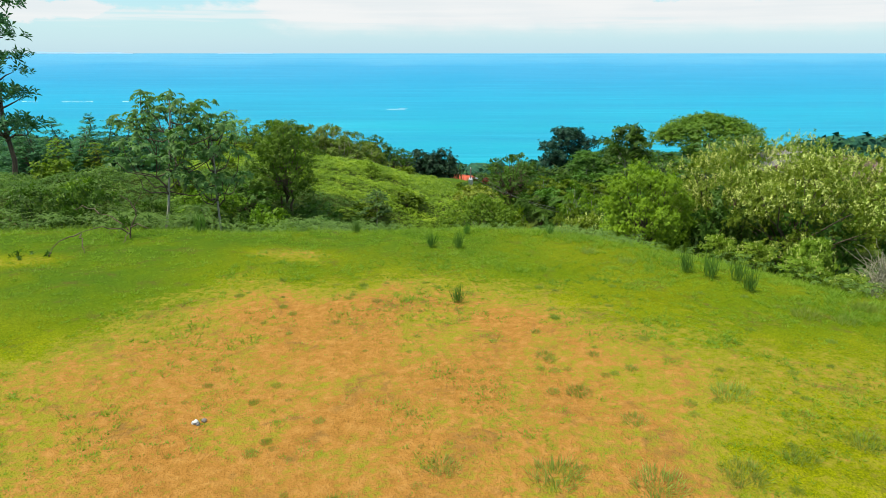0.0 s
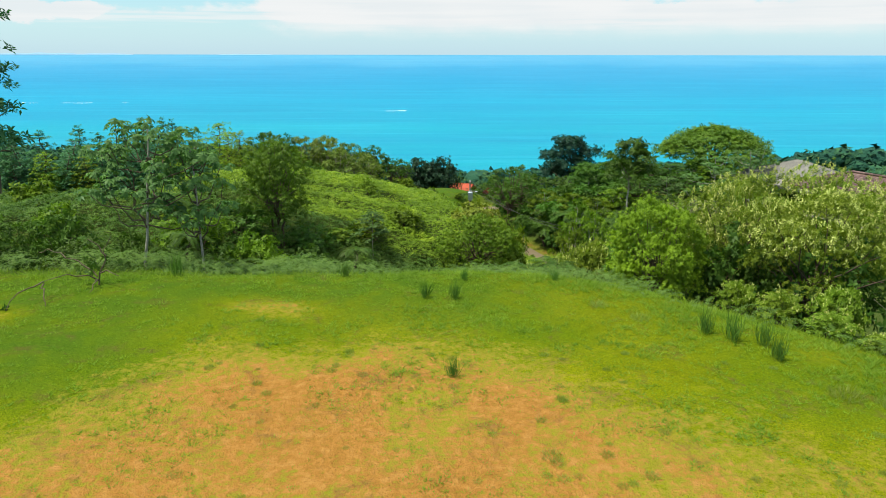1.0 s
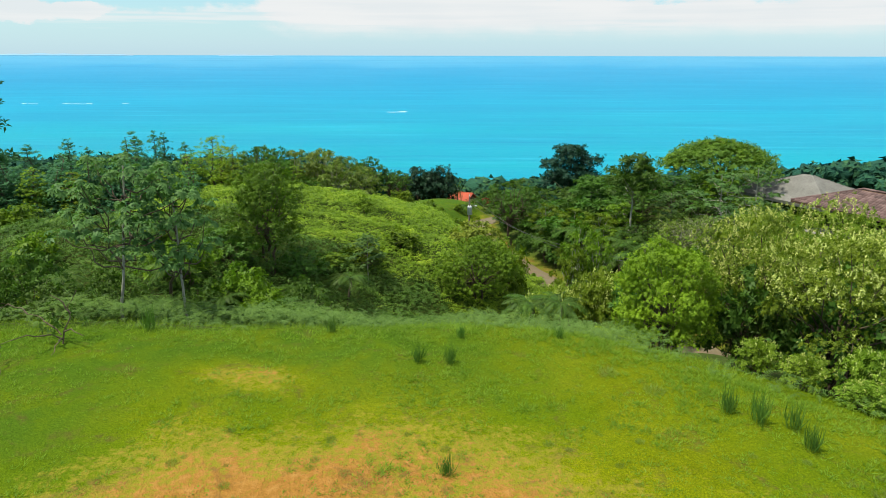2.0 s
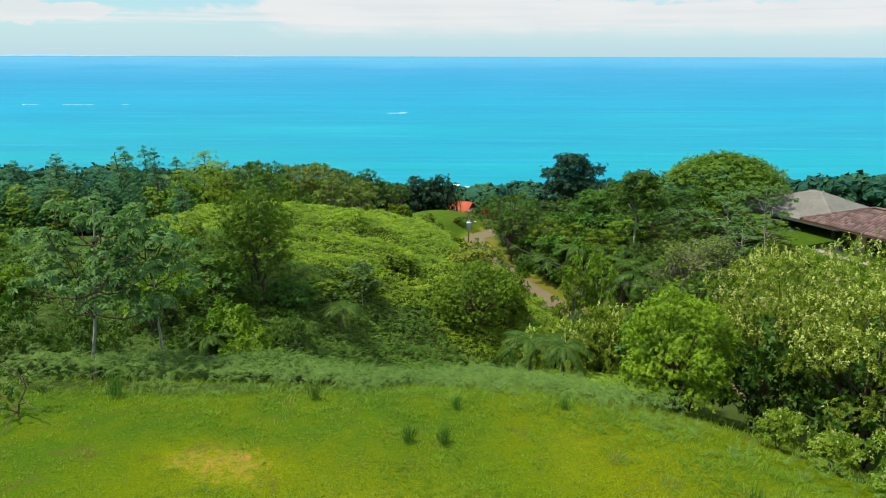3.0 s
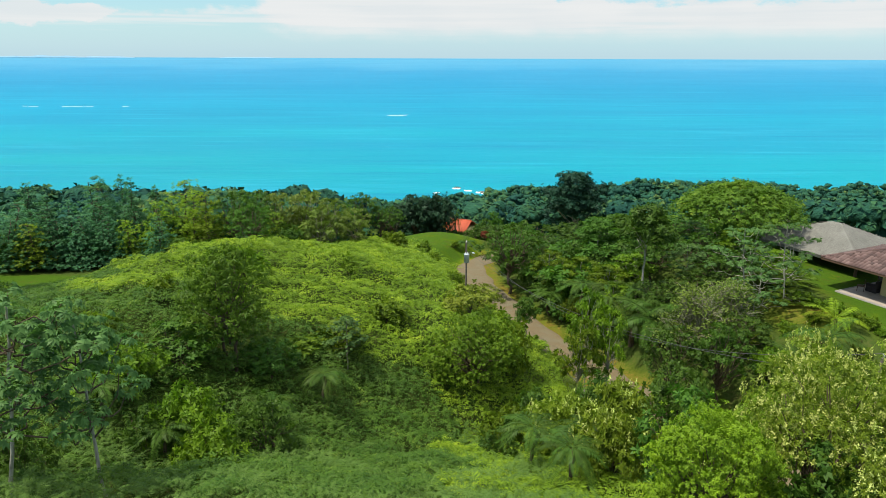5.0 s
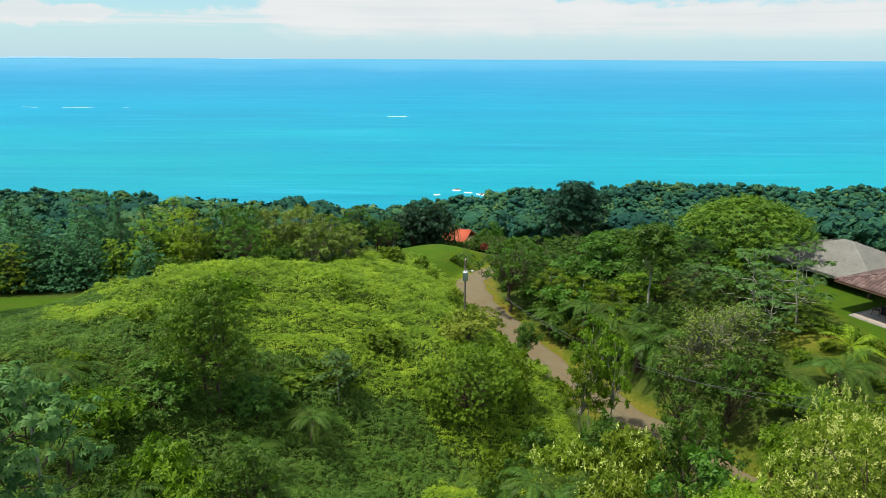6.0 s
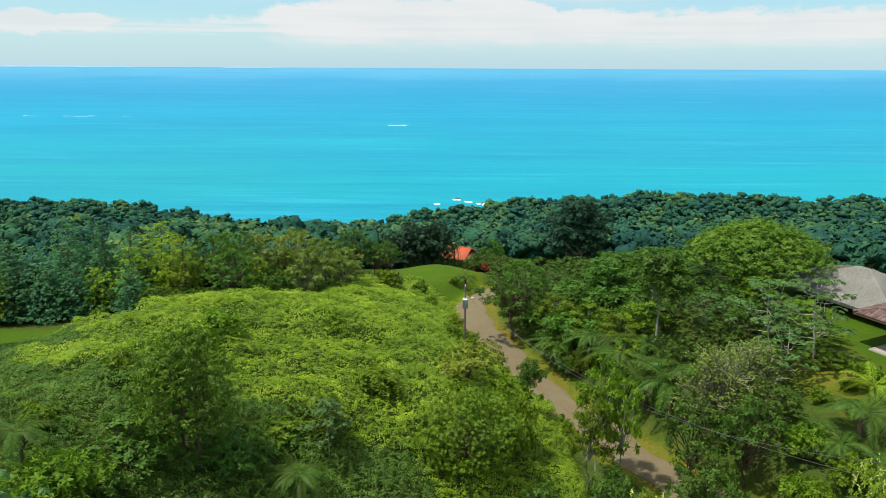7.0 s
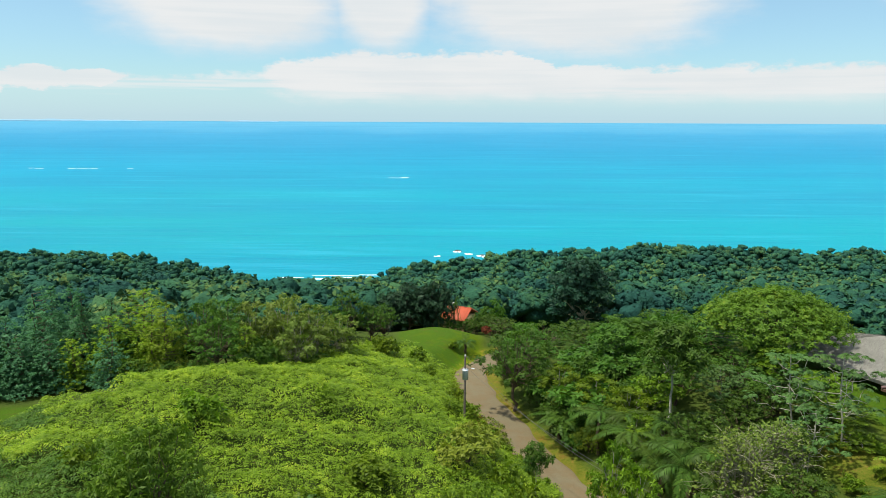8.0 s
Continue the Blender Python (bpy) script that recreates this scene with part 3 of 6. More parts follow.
def build_land():
    me = sheet("ground", GX, GY, ZZ, M_GROUND)
    x, y = XX.ravel(), YY.ravel()
    lawn = np.maximum(ON_LAWN.ravel(), (1 - ease(lawn_edge(x, y), 2.0, 5.0)) * ease(x, 4.0, 6.5) * (y < 26))
    knoll = (1 - ease(np.hypot((x - 0.7) / 5.2, (y - 95) / 11.5), 0.85, 1.1))
    left = (1 - ease(np.hypot((x + 31) / 8.5, (y - 56.6) / 3.6), 0.8, 1.1))
    garden = ease(x, 28.8, 30.6) * ease(y, 46, 50) * (1 - ease(y, 72, 78))
    verge = (1 - ease(np.abs(x - road_x(y)), 2.2, 3.4)) * ease(y, 40, 46) * (1 - ease(y, 96, 104)) * 0.45
    bed = 1 - ease(np.hypot((x - 26.6) / 2.6, (y - 55.2) / 4.2), 0.7, 1.1)
    lawn = np.clip(lawn + 0.8 * knoll + 0.85 * left + 0.85 * garden + verge + 0.4 * bed, 0, 1)
    worn = 1 - ease(np.hypot((x + 1.6) / 8.8, (y - 10.8) / 8.2), 0.40, 1.10)
    worn = np.maximum(worn, 0.42 * (1 - ease(np.hypot((x - 5.5) / 6.0, (y - 9.5) / 5.5), 0.5, 1.1)))
    worn = worn + 0.3 * (1 - ease(np.hypot((x - 25.0) / 6.5, (y - 52) / 13.0), 0.5, 1.0)) + 2.4 * verge + 0.25 * knoll + 0.5 * bed
    spot = np.maximum(1 - ease(np.hypot((x + 4.6 + 0.9 * (y - 19.2)) / 2.0, (y - 19.2) / 1.1), 0.4, 1.1), 1 - ease(np.hypot((x + 12.6) / 2.2, (y - 18.4) / 1.0), 0.4, 1.1))
    worn = worn + 0.55 * spot
    lush = np.maximum(ease(lawn_edge(x, y), -8.0, -1.5) * (1 - 0.55 * ease(x, 0.0, 5.0)), 0.95 * ease(-x, 4, 9) * ease(y, 11, 16)) * (1 - 0.8 * np.clip(spot, 0, 1)) + 0.9 * (garden + left) + 0.4 * knoll
    for k, v in (("lawn", lawn), ("worn", np.clip(worn, 0, 1)), ("lush", lush)):
        me.attributes.new(k, "FLOAT", "POINT").data.foreach_set("value", v.astype(np.float32))
    tagged(new("ground", me), "grassy hilltop with worn red soil falling to the coast", "ground", kind="structure")

    ys = np.arange(36, 108, 0.5)
    offs = np.array([-1.6, -1.3, -0.9, -0.35, 0.35, 0.9, 1.25, 1.55])
    rut = np.array([-0.05, 0.015, -0.02, 0.02, 0.015, -0.02, 0.02, -0.05]) + 0.075
    wav = np.sin(ys * 0.9)[:, None] * 0.12 + np.sin(ys * 0.37)[:, None] * 0.15
    x = road_x(ys)[:, None] + offs[None] * (1 + 0.06 * np.sin(ys * 1.7))[:, None] + wav * (np.abs(offs) > 1.2)
    y = np.repeat(ys[:, None], len(offs), 1)
    z = ground_z(x.ravel(), y.ravel()).reshape(x.shape) + rut[None]
    w = len(offs)
    i, j = np.meshgrid(np.arange(w - 1), np.arange(len(ys) - 1))
    a = (j * w + i).ravel()
    me = quad_mesh("road", np.stack([x.ravel(), y.ravel(), z.ravel()], 1), np.stack([a, a + 1, a + w + 1, a + w], 1), M_ROAD, smooth=True)
    tagged(new("road", me), "unpaved pale brown dirt track winding downhill", "road", kind="structure")

    gx = spaced((-4900, -1200, 180), (-1200, 1200, 60), (1200, 4901, 180))
    gy = np.append(spaced((420, 1500, 40), (1500, 4800, 90)), [4800.0, 4860.0])
    x, y = np.meshgrid(gx, gy)
    far = np.clip((y - 1500) / (4860 - 1500), 0, 1)
    z = SEA + (-20.0 - SEA) * far ** 3.0
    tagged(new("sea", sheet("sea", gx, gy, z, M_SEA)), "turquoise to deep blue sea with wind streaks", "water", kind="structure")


build_land()

# ---- kinds of plants ----


def leafy_tree(name, label, category, leaf, bark, height, width, seed, low=0.35, count=3500, n=14, lump=0.24, length=0.4, leaf_width=0.2,
               trunk=0.16, lean=0.0, stems=1, droop=0.15, deep=1.0, bottom=-0.3, blossom=None, blossoms=0, forks=1.0, flat=0.8, under=-0.1, layer=0.6, fork_low=0.45, core=0.6, near=0.62, beyond=1.12):
    """A tree or bush: trunk and limbs, and a lumpy crown of single leaves. low: where the crown begins, of the height."""
    rng = np.random.default_rng(seed)
    root = empty(name, label, category)
    r = (width / 2, width / 2 * deep, height * (1 - low) / 2)
    c = (lean, 0.0, height * (1 + low) / 2)
    inner = (r[0] * (1 - lump), r[1] * (1 - lump), r[2] * (1 - lump * 0.8))
    blobs = lumps(rng, n, c, inner, width * lump, bottom, layer, near, beyond)
    blobs.append((c, (inner[0] * core, inner[1] * core, inner[2] * flat * core * 1.3)))
    wood = []
    for k in range(stems):
        a = 2 * np.pi * k / stems + 0.7
        foot = np.array([math.cos(a), math.sin(a), 0]) * (trunk * 1.6 if stems > 1 else 0)
        head = np.array([lean * 0.7 + math.cos(a) * width * 0.12 * (stems > 1), math.sin(a) * width * 0.12 * (stems > 1), height * (low + (1 - low) * 0.35)])
        wood.append(tube(bent(rng, foot, head, 0.0, 6), np.linspace(trunk, trunk * 0.5, 6) * np.array([1.35, 1.05, 1, 1, 1, 1]), 8))
    limbs = []
    for bc, br in blobs[: int(n * forks)]:
        t = rng.uniform(fork_low, max(0.9, fork_low + 0.08))
        start = np.array([lean * 0.7 * t, 0, height * (low + (1 - low) * 0.35) * t])
        limbs.append(tube(bent(rng, start, bc, 0.05, 5), np.linspace(trunk * 0.5, trunk * 0.12, 5), 5))
    part("trunk", quad_mesh("trunk", *join(wood), bark, smooth=True), root)
    if limbs:
        tagged(part("branch", quad_mesh("branch", *join(limbs), bark, smooth=True), root), kind="stuff")
    part("crown", quad_mesh("crown", *crown_leaves(rng, blobs, count, length, leaf_width, droop=droop, under=under), leaf), root)
    if blossoms:
        heads = []
        area = np.array([b[1][0] ** 2 for b in blobs[:-1]])
        for (bc, br), share in zip(blobs[:-1], area / area.sum()):
            k = int(blossoms * share * (1.4 if bc[2] > c[2] else 0.25))
            d = unit(rng.normal(0, 1, (k * 3, 3)))
            d = d[d[:, 2] > 0.15][:k]
            p = np.asarray(bc) + d * np.asarray(br) * 1.08
            rise = unit(d * 0.5 + np.array([0, 0, 1.0]) + rng.normal(0, 0.2, d.shape))
            for j in range(10):
                q = unit(rise * 0.5 + rng.normal(0, 0.7, d.shape))
                at = p + rise * (0.018 * j) + rng.normal(0, 0.036 - 0.0025 * j, p.shape)
                heads.append(flecks(at, q, unit(d + rng.normal(0, 0.6, d.shape)), 0.072 * rng.uniform(0.7, 1.3, len(p)), 0.044))
        part("blossom", quad_mesh("blossom", *join(heads), blossom), root, "cream flower heads")
    return root


def tiered_tree(name, label, leaf, bark, height, width, seed, tiers=9, count=3000, length=0.42, low=0.18, category="tree", tip=0.12):
    """A tree whose boughs stand out in flat tiers, shorter towards the top."""
    rng = np.random.default_rng(seed)
    root = empty(name, label, category)
    blobs, limbs = [], []
    for k in range(tiers):
        f = k / (tiers - 1)
        reach = width / 2 * (tip + (1 - tip) * (1 - f) ** 0.75) * rng.uniform(0.8, 1.15)
        m = 4 + int(5 * (1 - f))
        for i in range(m):
            z = height * (low + (1 - low) * 0.97 * f) + rng.uniform(-0.3, 0.3)
            a = 2.4 * k + 2 * np.pi * i / m + rng.uniform(-0.5, 0.5)
            far = reach * rng.uniform(0.35, 0.82)
            c = (far * math.cos(a), far * math.sin(a), z + 0.10 * far)
            s = reach * rng.uniform(0.28, 0.44) + 0.22
            blobs.append((c, (s * 1.1, s * 1.1, 0.06 + 0.06 * reach)))
            limbs.append(tube(bent(rng, (0, 0, z - 0.15 * far), c, 0.0, 4), np.linspace(0.045, 0.012, 4), 4))
    part("trunk", quad_mesh("trunk", *tube(bent(rng, (0, 0, 0), (0, 0, height * 0.97), 0.0, 7), np.linspace(0.17, 0.02, 7), 8), bark, smooth=True), root)
    tagged(part("branch", quad_mesh("branch", *join(limbs), bark, smooth=True), root), kind="stuff")
    part("crown", quad_mesh("crown", *crown_leaves(rng, blobs, count, length, length * 0.42, under=-0.1, spread=0.3, droop=0.02, fill=0.1, level=0.6), leaf), root)
    return root


def cecropia(height, width, seed, tips=14, label="slender cecropia with pale trunk and large lobed leaves", leaf=None, reach=0.27, low=0.45, limb=None):
    """A thin pale stem with candelabra boughs, each ending in a whorl of large hand-shaped leaves."""
    rng = np.random.default_rng(seed)
    root = empty("cecropia_tree", label, "tree")
    stem = bent(rng, (0, 0, 0), (rng.uniform(0.2, 0.8), rng.uniform(-0.4, 0.4), height * 0.93), 0.0, 7)
    straight = stem[0] + (stem[-1] - stem[0]) * np.linspace(0, 1, 7)[:, None]
    stem = straight + (stem - straight) * 0.3
    limbs, whorls = [], [stem[-1]]
    for k in range(tips):
        f = rng.uniform(low, 0.9)
        start = np.array([np.interp(f * height, stem[:, 2], stem[:, i]) for i in (0, 1)] + [f * height])
        a = k * 2.4 + rng.uniform(-0.4, 0.4)
        g = (k + 0.5) / tips
        far = width / 2 * math.sqrt(1 - (0.05 + 0.9 * g) ** 2) * rng.uniform(0.8, 1.1)
        roof = height * (low + 0.12 + (0.98 - low - 0.12) * g) + rng.uniform(-0.2, 0.2)
        start[2] = min(start[2], roof - 0.25 * far)
        end = np.array([start[0] + math.cos(a) * far, start[1] + math.sin(a) * far, roof])
        limbs.append(tube(bent(rng, start, end, -0.18, 6), np.linspace(0.034, 0.014, 6), 5))
        whorls.append(end)
        if rng.random() < 0.85:
            whorls.append(start + (end - start) * 0.62 + np.array([rng.uniform(-0.3, 0.3), rng.uniform(-0.3, 0.3), 0.15]))
    blades = []
    for c in whorls:
        for k in range(8):
            a = k * 2.39996 + rng.uniform(-0.4, 0.4)
            tilt = rng.uniform(-0.35, 0.5)
            stalk = np.array([math.cos(a), math.sin(a), tilt]) * rng.uniform(0.25, 0.5)
            hub = np.asarray(c) + stalk
            up = unit(np.array([math.cos(a) * 0.5, math.sin(a) * 0.5, 1.0]) + rng.normal(0, 0.25, 3))
            e1 = unit(np.cross(up, [0.3, 0.8, 0.1]))
            e2 = np.cross(up, e1)
            g = np.arange(8) * 2 * np.pi / 9 + rng.uniform(0, 6)
            d = unit(e1[None] * np.cos(g)[:, None] + e2[None] * np.sin(g)[:, None] - up[None] * 0.28)
            size = reach * rng.uniform(0.75, 1.2)
            blades.append(leaves(np.repeat(hub[None], 8, 0), d, np.repeat(up[None], 8, 0), size * rng.uniform(0.8, 1.1, 8), size * 0.42, 0.08, 0.22))
    part("trunk", quad_mesh("trunk", *tube(stem, np.linspace(0.065, 0.03, 7), 8), M_PALEBARK, smooth=True), root)
    for v, q in limbs:
        part("branch", quad_mesh("branch", v, q, limb or M_BARK, smooth=True), root)
    part("crown", quad_mesh("crown", *join(blades), leaf or M_CECROPIA), root)
    return root


def frond(rng, base, azimuth, length, rise, fall, pairs, leaflet, width, droop=0.25, taper=True):
    """One feathered frond: its leaflets, and the line of its rib."""
    t = np.linspace(0.12, 1.0, pairs)
    h = np.array([math.cos(azimuth), math.sin(azimuth), 0])
    side = np.array([-math.sin(azimuth), math.cos(azimuth), 0])
    rib = np.asarray(base) + h * (length * (t - 0.12 * t * t))[:, None] + np.array([0, 0, 1.0]) * (rise * t - fall * t * t)[:, None]
    way = unit(np.gradient(rib, axis=0))
    up = unit(np.cross(way, side) * -1.0)
    up = np.where(up[:, 2:3] < 0, -up, up)
    size = leaflet * (np.sin(np.pi * (0.12 + 0.86 * t)) ** 0.6 if taper else np.ones_like(t)) * rng.uniform(0.85, 1.1, pairs)
    out = []
    for s in (1, -1):
        d = unit(side[None] * s + way * 0.55 - up * droop + rng.normal(0, 0.07, rib.shape))
        out.append(leaves(rib, d, up, size, width, 0.1, 0.18))
    line = np.concatenate([[np.asarray(base, float)], rib[:: max(1, pairs // 5)]])
    return out, line


def palm(name, label, height, reach, seed, fronds=15, pairs=26, leaflet=0.55, trunk=0.12, leaf=None, rise=0.55, fall=0.9, bark=None, wide=0.055):
    """A palm or tree fern: a stem and a crown of arching feathered fronds."""
    rng = np.random.default_rng(seed)
    root = empty(name, label, "palm" if name != "tree_fern" else "tree fern")
    if height > 0.3:
        part("trunk", quad_mesh("trunk", *tube(bent(rng, (0, 0, 0), (0, 0, height), 0.0, 6), np.linspace(trunk * 1.3, trunk, 6), 8), bark or M_BARK, smooth=True), root)
    for k in range(fronds):
        a = k * 2.39996 + rng.uniform(-0.2, 0.2)
        steep = rng.uniform(0.5, 1.4)
        blades, line = frond(rng, (0, 0, height), a, reach * rng.uniform(0.8, 1.1), reach * rise * steep, reach * fall * rng.uniform(0.7, 1.1), pairs, leaflet, wide)
        rib = tube(line, np.linspace(0.028, 0.008, len(line)), 4)
        v, q = join(blades + [rib])
        part("frond", quad_mesh("frond", v, q, leaf or M_PALM), root)
    return root


def twig_shrub(height, width, seed, count=130, leaves_too=500, name="bare_shrub", label="half-bare grey shrub with tangled dry twigs", leaf=None):
    """A shrub that is mostly grey twigs."""
    rng = np.random.default_rng(seed)
    root = empty(name, label, "shrub")
    limbs, tips = [], []
    for k in range(count):
        a, lift = rng.uniform(0, 2 * np.pi), rng.uniform(0.25, 1.0)
        far = width / 2 * rng.uniform(0.5, 1.0) * math.sqrt(max(0.05, 1.1 - lift))
        end = np.array([math.cos(a) * far, math.sin(a) * far, height * lift])
        start = end * np.array([0.2, 0.2, rng.uniform(0.05, 0.5)])
        limbs.append(tube(bent(rng, start, end, 0.12, 5), np.linspace(0.035, 0.010, 5), 4))
        for _ in range(3):
            e = end + rng.normal(0, 1, 3) * np.array([0.55, 0.55, 0.35])
            s = start + (end - start) * rng.uniform(0.5, 0.95)
            limbs.append(tube(bent(rng, s, e, 0.1, 4), np.linspace(0.022, 0.010, 4), 3))
            tips.append(e)
    tagged(part("branch", quad_mesh("branch", *join(limbs), M_TWIG), root), kind="stuff")
    if leaves_too:
        tips = np.array(tips)[rng.integers(0, len(tips), leaves_too)] + rng.normal(0, 0.15, (leaves_too, 3))
        d = unit(rng.normal(0, 1, tips.shape) + np.array([0, 0, -0.2]))
        part("crown", quad_mesh("crown", *leaves(tips, d, unit(rng.normal(0, 0.5, tips.shape) + np.array([0, 0, 1.0])), 0.24, 0.12), leaf or M_OLIVE), root)
    return root


def tussock(seed, height=0.75, blades=70, spread=0.13, name="grass_tussock", label="tall tussock of coarse grass on the lawn", leaf=None, width=0.018, lean_most=0.42):
    rng = np.random.default_rng(seed)
    a, r = rng.uniform(0, 2 * np.pi, blades), np.sqrt(rng.random(blades)) * spread
    p = np.stack([np.cos(a) * r, np.sin(a) * r, np.zeros(blades)], 1)
    lean = rng.uniform(0.02, lean_most, blades)
    d = unit(np.stack([np.cos(a) * lean, np.sin(a) * lean, np.ones(blades)], 1) + rng.normal(0, 0.12, (blades, 3)))
    face = np.stack([np.cos(a), np.sin(a), 0.4 + 0 * a], 1) + rng.normal(0, 0.5, (blades, 3))
    ob = new(name, quad_mesh(name, *leaves(p, d, unit(face), height * rng.uniform(0.5, 1.1, blades), width, 0.05, 0.25), leaf or M_RUSH))
    return tagged(ob, label, "grass tussock", "tussocks on the lawn")


# ---- the plants, from the lawn outwards ----

KIND = {
    "lime_bush": dict(name="round_bush", label="dense round bush with bright lime-green leaves", category="bush", leaf=M_LIME, bark=M_BARK, height=5.2, width=4.7, seed=3, low=0.08, count=46000, n=56, lump=0.085, core=0.85, near=0.9, beyond=1.03, length=0.105, leaf_width=0.042, trunk=0.09, stems=3, bottom=-0.75, droop=0.4, under=-0.35, layer=0.8),
    "flower_bush": dict(name="flowering_bush", label="large bush covered in cream flower heads", category="bush", leaf=M_BLOOM, bark=M_BARK, height=5.8, width=6.2, seed=5, low=0.2, count=17000, n=34, lump=0.125, core=0.5, length=0.105, leaf_width=0.046, trunk=0.10, stems=4, bottom=-0.4, blossom=M_FLOWER, blossoms=400, under=-0.1, layer=0.6),
    "flower_shrub": dict(name="flowering_bush", label="low bush with cream flower heads below the brow", category="bush", leaf=M_BLOOM, bark=M_BARK, height=2.4, width=2.6, seed=6, low=0.05, count=4600, n=18, lump=0.16, length=0.15, leaf_width=0.07, trunk=0.04, stems=3, bottom=-0.6, blossom=M_FLOWER, blossoms=60, under=-0.1),
    "dark_bush": dict(name="leafy_bush", label="dark green broad-leaved bush", category="bush", leaf=M_BROAD, bark=M_BARK, height=5.0, width=5.0, seed=7, low=0.08, count=2300, n=26, lump=0.13, core=0.5, length=0.30, leaf_width=0.15, trunk=0.09, stems=3, bottom=-0.7),
    "shade_bush": dict(name="leafy_bush", label="deep green bush added to darken the hollow under flowering bushes", category="bush", leaf=M_OLIVE, bark=M_BARK, height=4.0, width=5.0, seed=8, low=0.04, count=2600, n=24, lump=0.14, core=0.6, length=0.26, leaf_width=0.13, trunk=0.07, stems=3, bottom=-0.7),
    "round_bush": dict(name="round_bush", label="large dense dome-shaped bush with small leaves", category="bush", leaf=M_ROUND, bark=M_BARK, height=6.2, width=7.4, seed=9, low=0.03, count=26000, n=50, lump=0.10, core=0.85, near=0.88, beyond=1.05, length=0.165, leaf_width=0.08, trunk=0.12, stems=3, bottom=-0.5, under=-0.3, layer=0.8),
    "small_bush": dict(name="small_bush", label="small leafy bush among ferns", category="bush", leaf=M_SHRUB, bark=M_BARK, height=2.0, width=2.0, seed=11, low=0.05, count=1100, n=10, lump=0.22, length=0.26, leaf_width=0.13, trunk=0.04, stems=2, bottom=-0.6, under=-0.3, layer=0.8),
    "understory": dict(name="undergrowth_bush", label="shade-loving leafy bush under the forest trees", category="bush", leaf=M_BROAD, bark=M_BARK, height=3.6, width=4.0, seed=14, low=0.05, count=1150, n=16, lump=0.16, length=0.40, leaf_width=0.18, trunk=0.06, stems=3, bottom=-0.5),
    "lime_shrub": dict(name="small_bush", label="small bright green bush in the undergrowth", category="bush", leaf=M_SHRUB, bark=M_BARK, height=2.6, width=2.8, seed=12, low=0.05, count=3000, n=16, lump=0.17, length=0.19, leaf_width=0.085, trunk=0.05, stems=3, bottom=-0.6, under=-0.3),
    "weeping_tree": dict(name="willowy_tree", label="narrow tree with hanging light green foliage", category="tree", leaf=M_WILLOW, bark=M_BARK, height=9.5, width=5.6, seed=13, low=0.22, count=11000, n=30, lump=0.15, length=0.27, leaf_width=0.085, trunk=0.13, stems=2, droop=0.9, bottom=-0.9, under=-0.6, layer=0.9),
    "forest_tree": dict(name="broadleaf_tree", label="broadleaf forest tree with a dense green crown", category="tree", leaf=M_BROAD, bark=M_BARK, height=11.0, width=8.0, seed=15, low=0.25, count=2900, n=40, lump=0.085, length=0.38, leaf_width=0.165, droop=0.3, trunk=0.17, bottom=-0.6, layer=0.5, core=0.3, fork_low=0.6),
    "lush_tree": dict(name="broadleaf_tree", label="lush tree with large bright green leaves", category="tree", leaf=M_SHRUB, bark=M_PALEBARK, height=9.0, width=6.0, seed=17, low=0.2, count=3100, n=32, lump=0.09, length=0.38, leaf_width=0.16, droop=0.3, layer=0.42, core=0.3, trunk=0.11, bottom=-0.6, fork_low=0.7),
    "olive_tree": dict(name="broadleaf_tree", label="forest tree with olive-green foliage", category="tree", leaf=M_OLIVE, bark=M_BARK, height=9.5, width=7.0, seed=19, low=0.25, count=3100, n=38, lump=0.09, core=0.3, length=0.32, leaf_width=0.16, trunk=0.15, bottom=-0.5),
    "dark_tree": dict(name="dense_dark_tree", label="dense rounded tree with very dark green foliage", category="tree", leaf=M_DEEP, bark=M_BARK, height=9.0, width=8.0, seed=21, low=0.06, count=6500, n=26, lump=0.16, length=0.42, leaf_width=0.22, trunk=0.22, bottom=-0.75, under=-0.3, layer=0.8),
    "tall_dark": dict(name="tall_dark_tree", label="tall dark blue-green tree standing above the forest", category="tree", leaf=M_TEAL, bark=M_TWIG, height=12.0, width=8.0, seed=23, low=0.02, count=12000, n=40, lump=0.14, core=0.7, length=0.40, leaf_width=0.20, trunk=0.22, bottom=-0.9, layer=0.7, forks=0.5),
    "sparse_tree": dict(name="thin_tree", label="thin-crowned tree with grey branches showing", category="tree", leaf=M_GREYLEAF, bark=M_TWIG, height=8.0, width=5.5, seed=27, low=0.15, count=2600, n=32, lump=0.11, length=0.34, leaf_width=0.15, trunk=0.09, bottom=-0.6, stems=2, flat=0.3),
    "pole_tree": dict(name="slender_tree", label="slender tree with a bare pale trunk", category="tree", leaf=M_BROAD, bark=M_PALEBARK, height=10.5, width=5.2, seed=29, low=0.48, count=2800, n=22, lump=0.15, length=0.44, leaf_width=0.16, trunk=0.13, bottom=-0.5, droop=0.5, fork_low=0.88, forks=0.5),
    "russet_tree": dict(name="small_tree", label="small tree with reddish-yellow ageing leaves", category="tree", leaf=M_RUSSET, bark=M_BARK, height=4.2, width=4.2, seed=31, low=0.2, count=1700, n=16, lump=0.18, length=0.3, leaf_width=0.15, trunk=0.07, bottom=-0.5),
    "red_bush": dict(name="red_bush", label="bush with dark red leaves beside the track", category="bush", leaf=M_RED, bark=M_BARK, height=2.6, width=2.8, seed=33, low=0.05, count=1200, n=10, lump=0.22, length=0.3, leaf_width=0.16, trunk=0.05, bottom=-0.6),
}


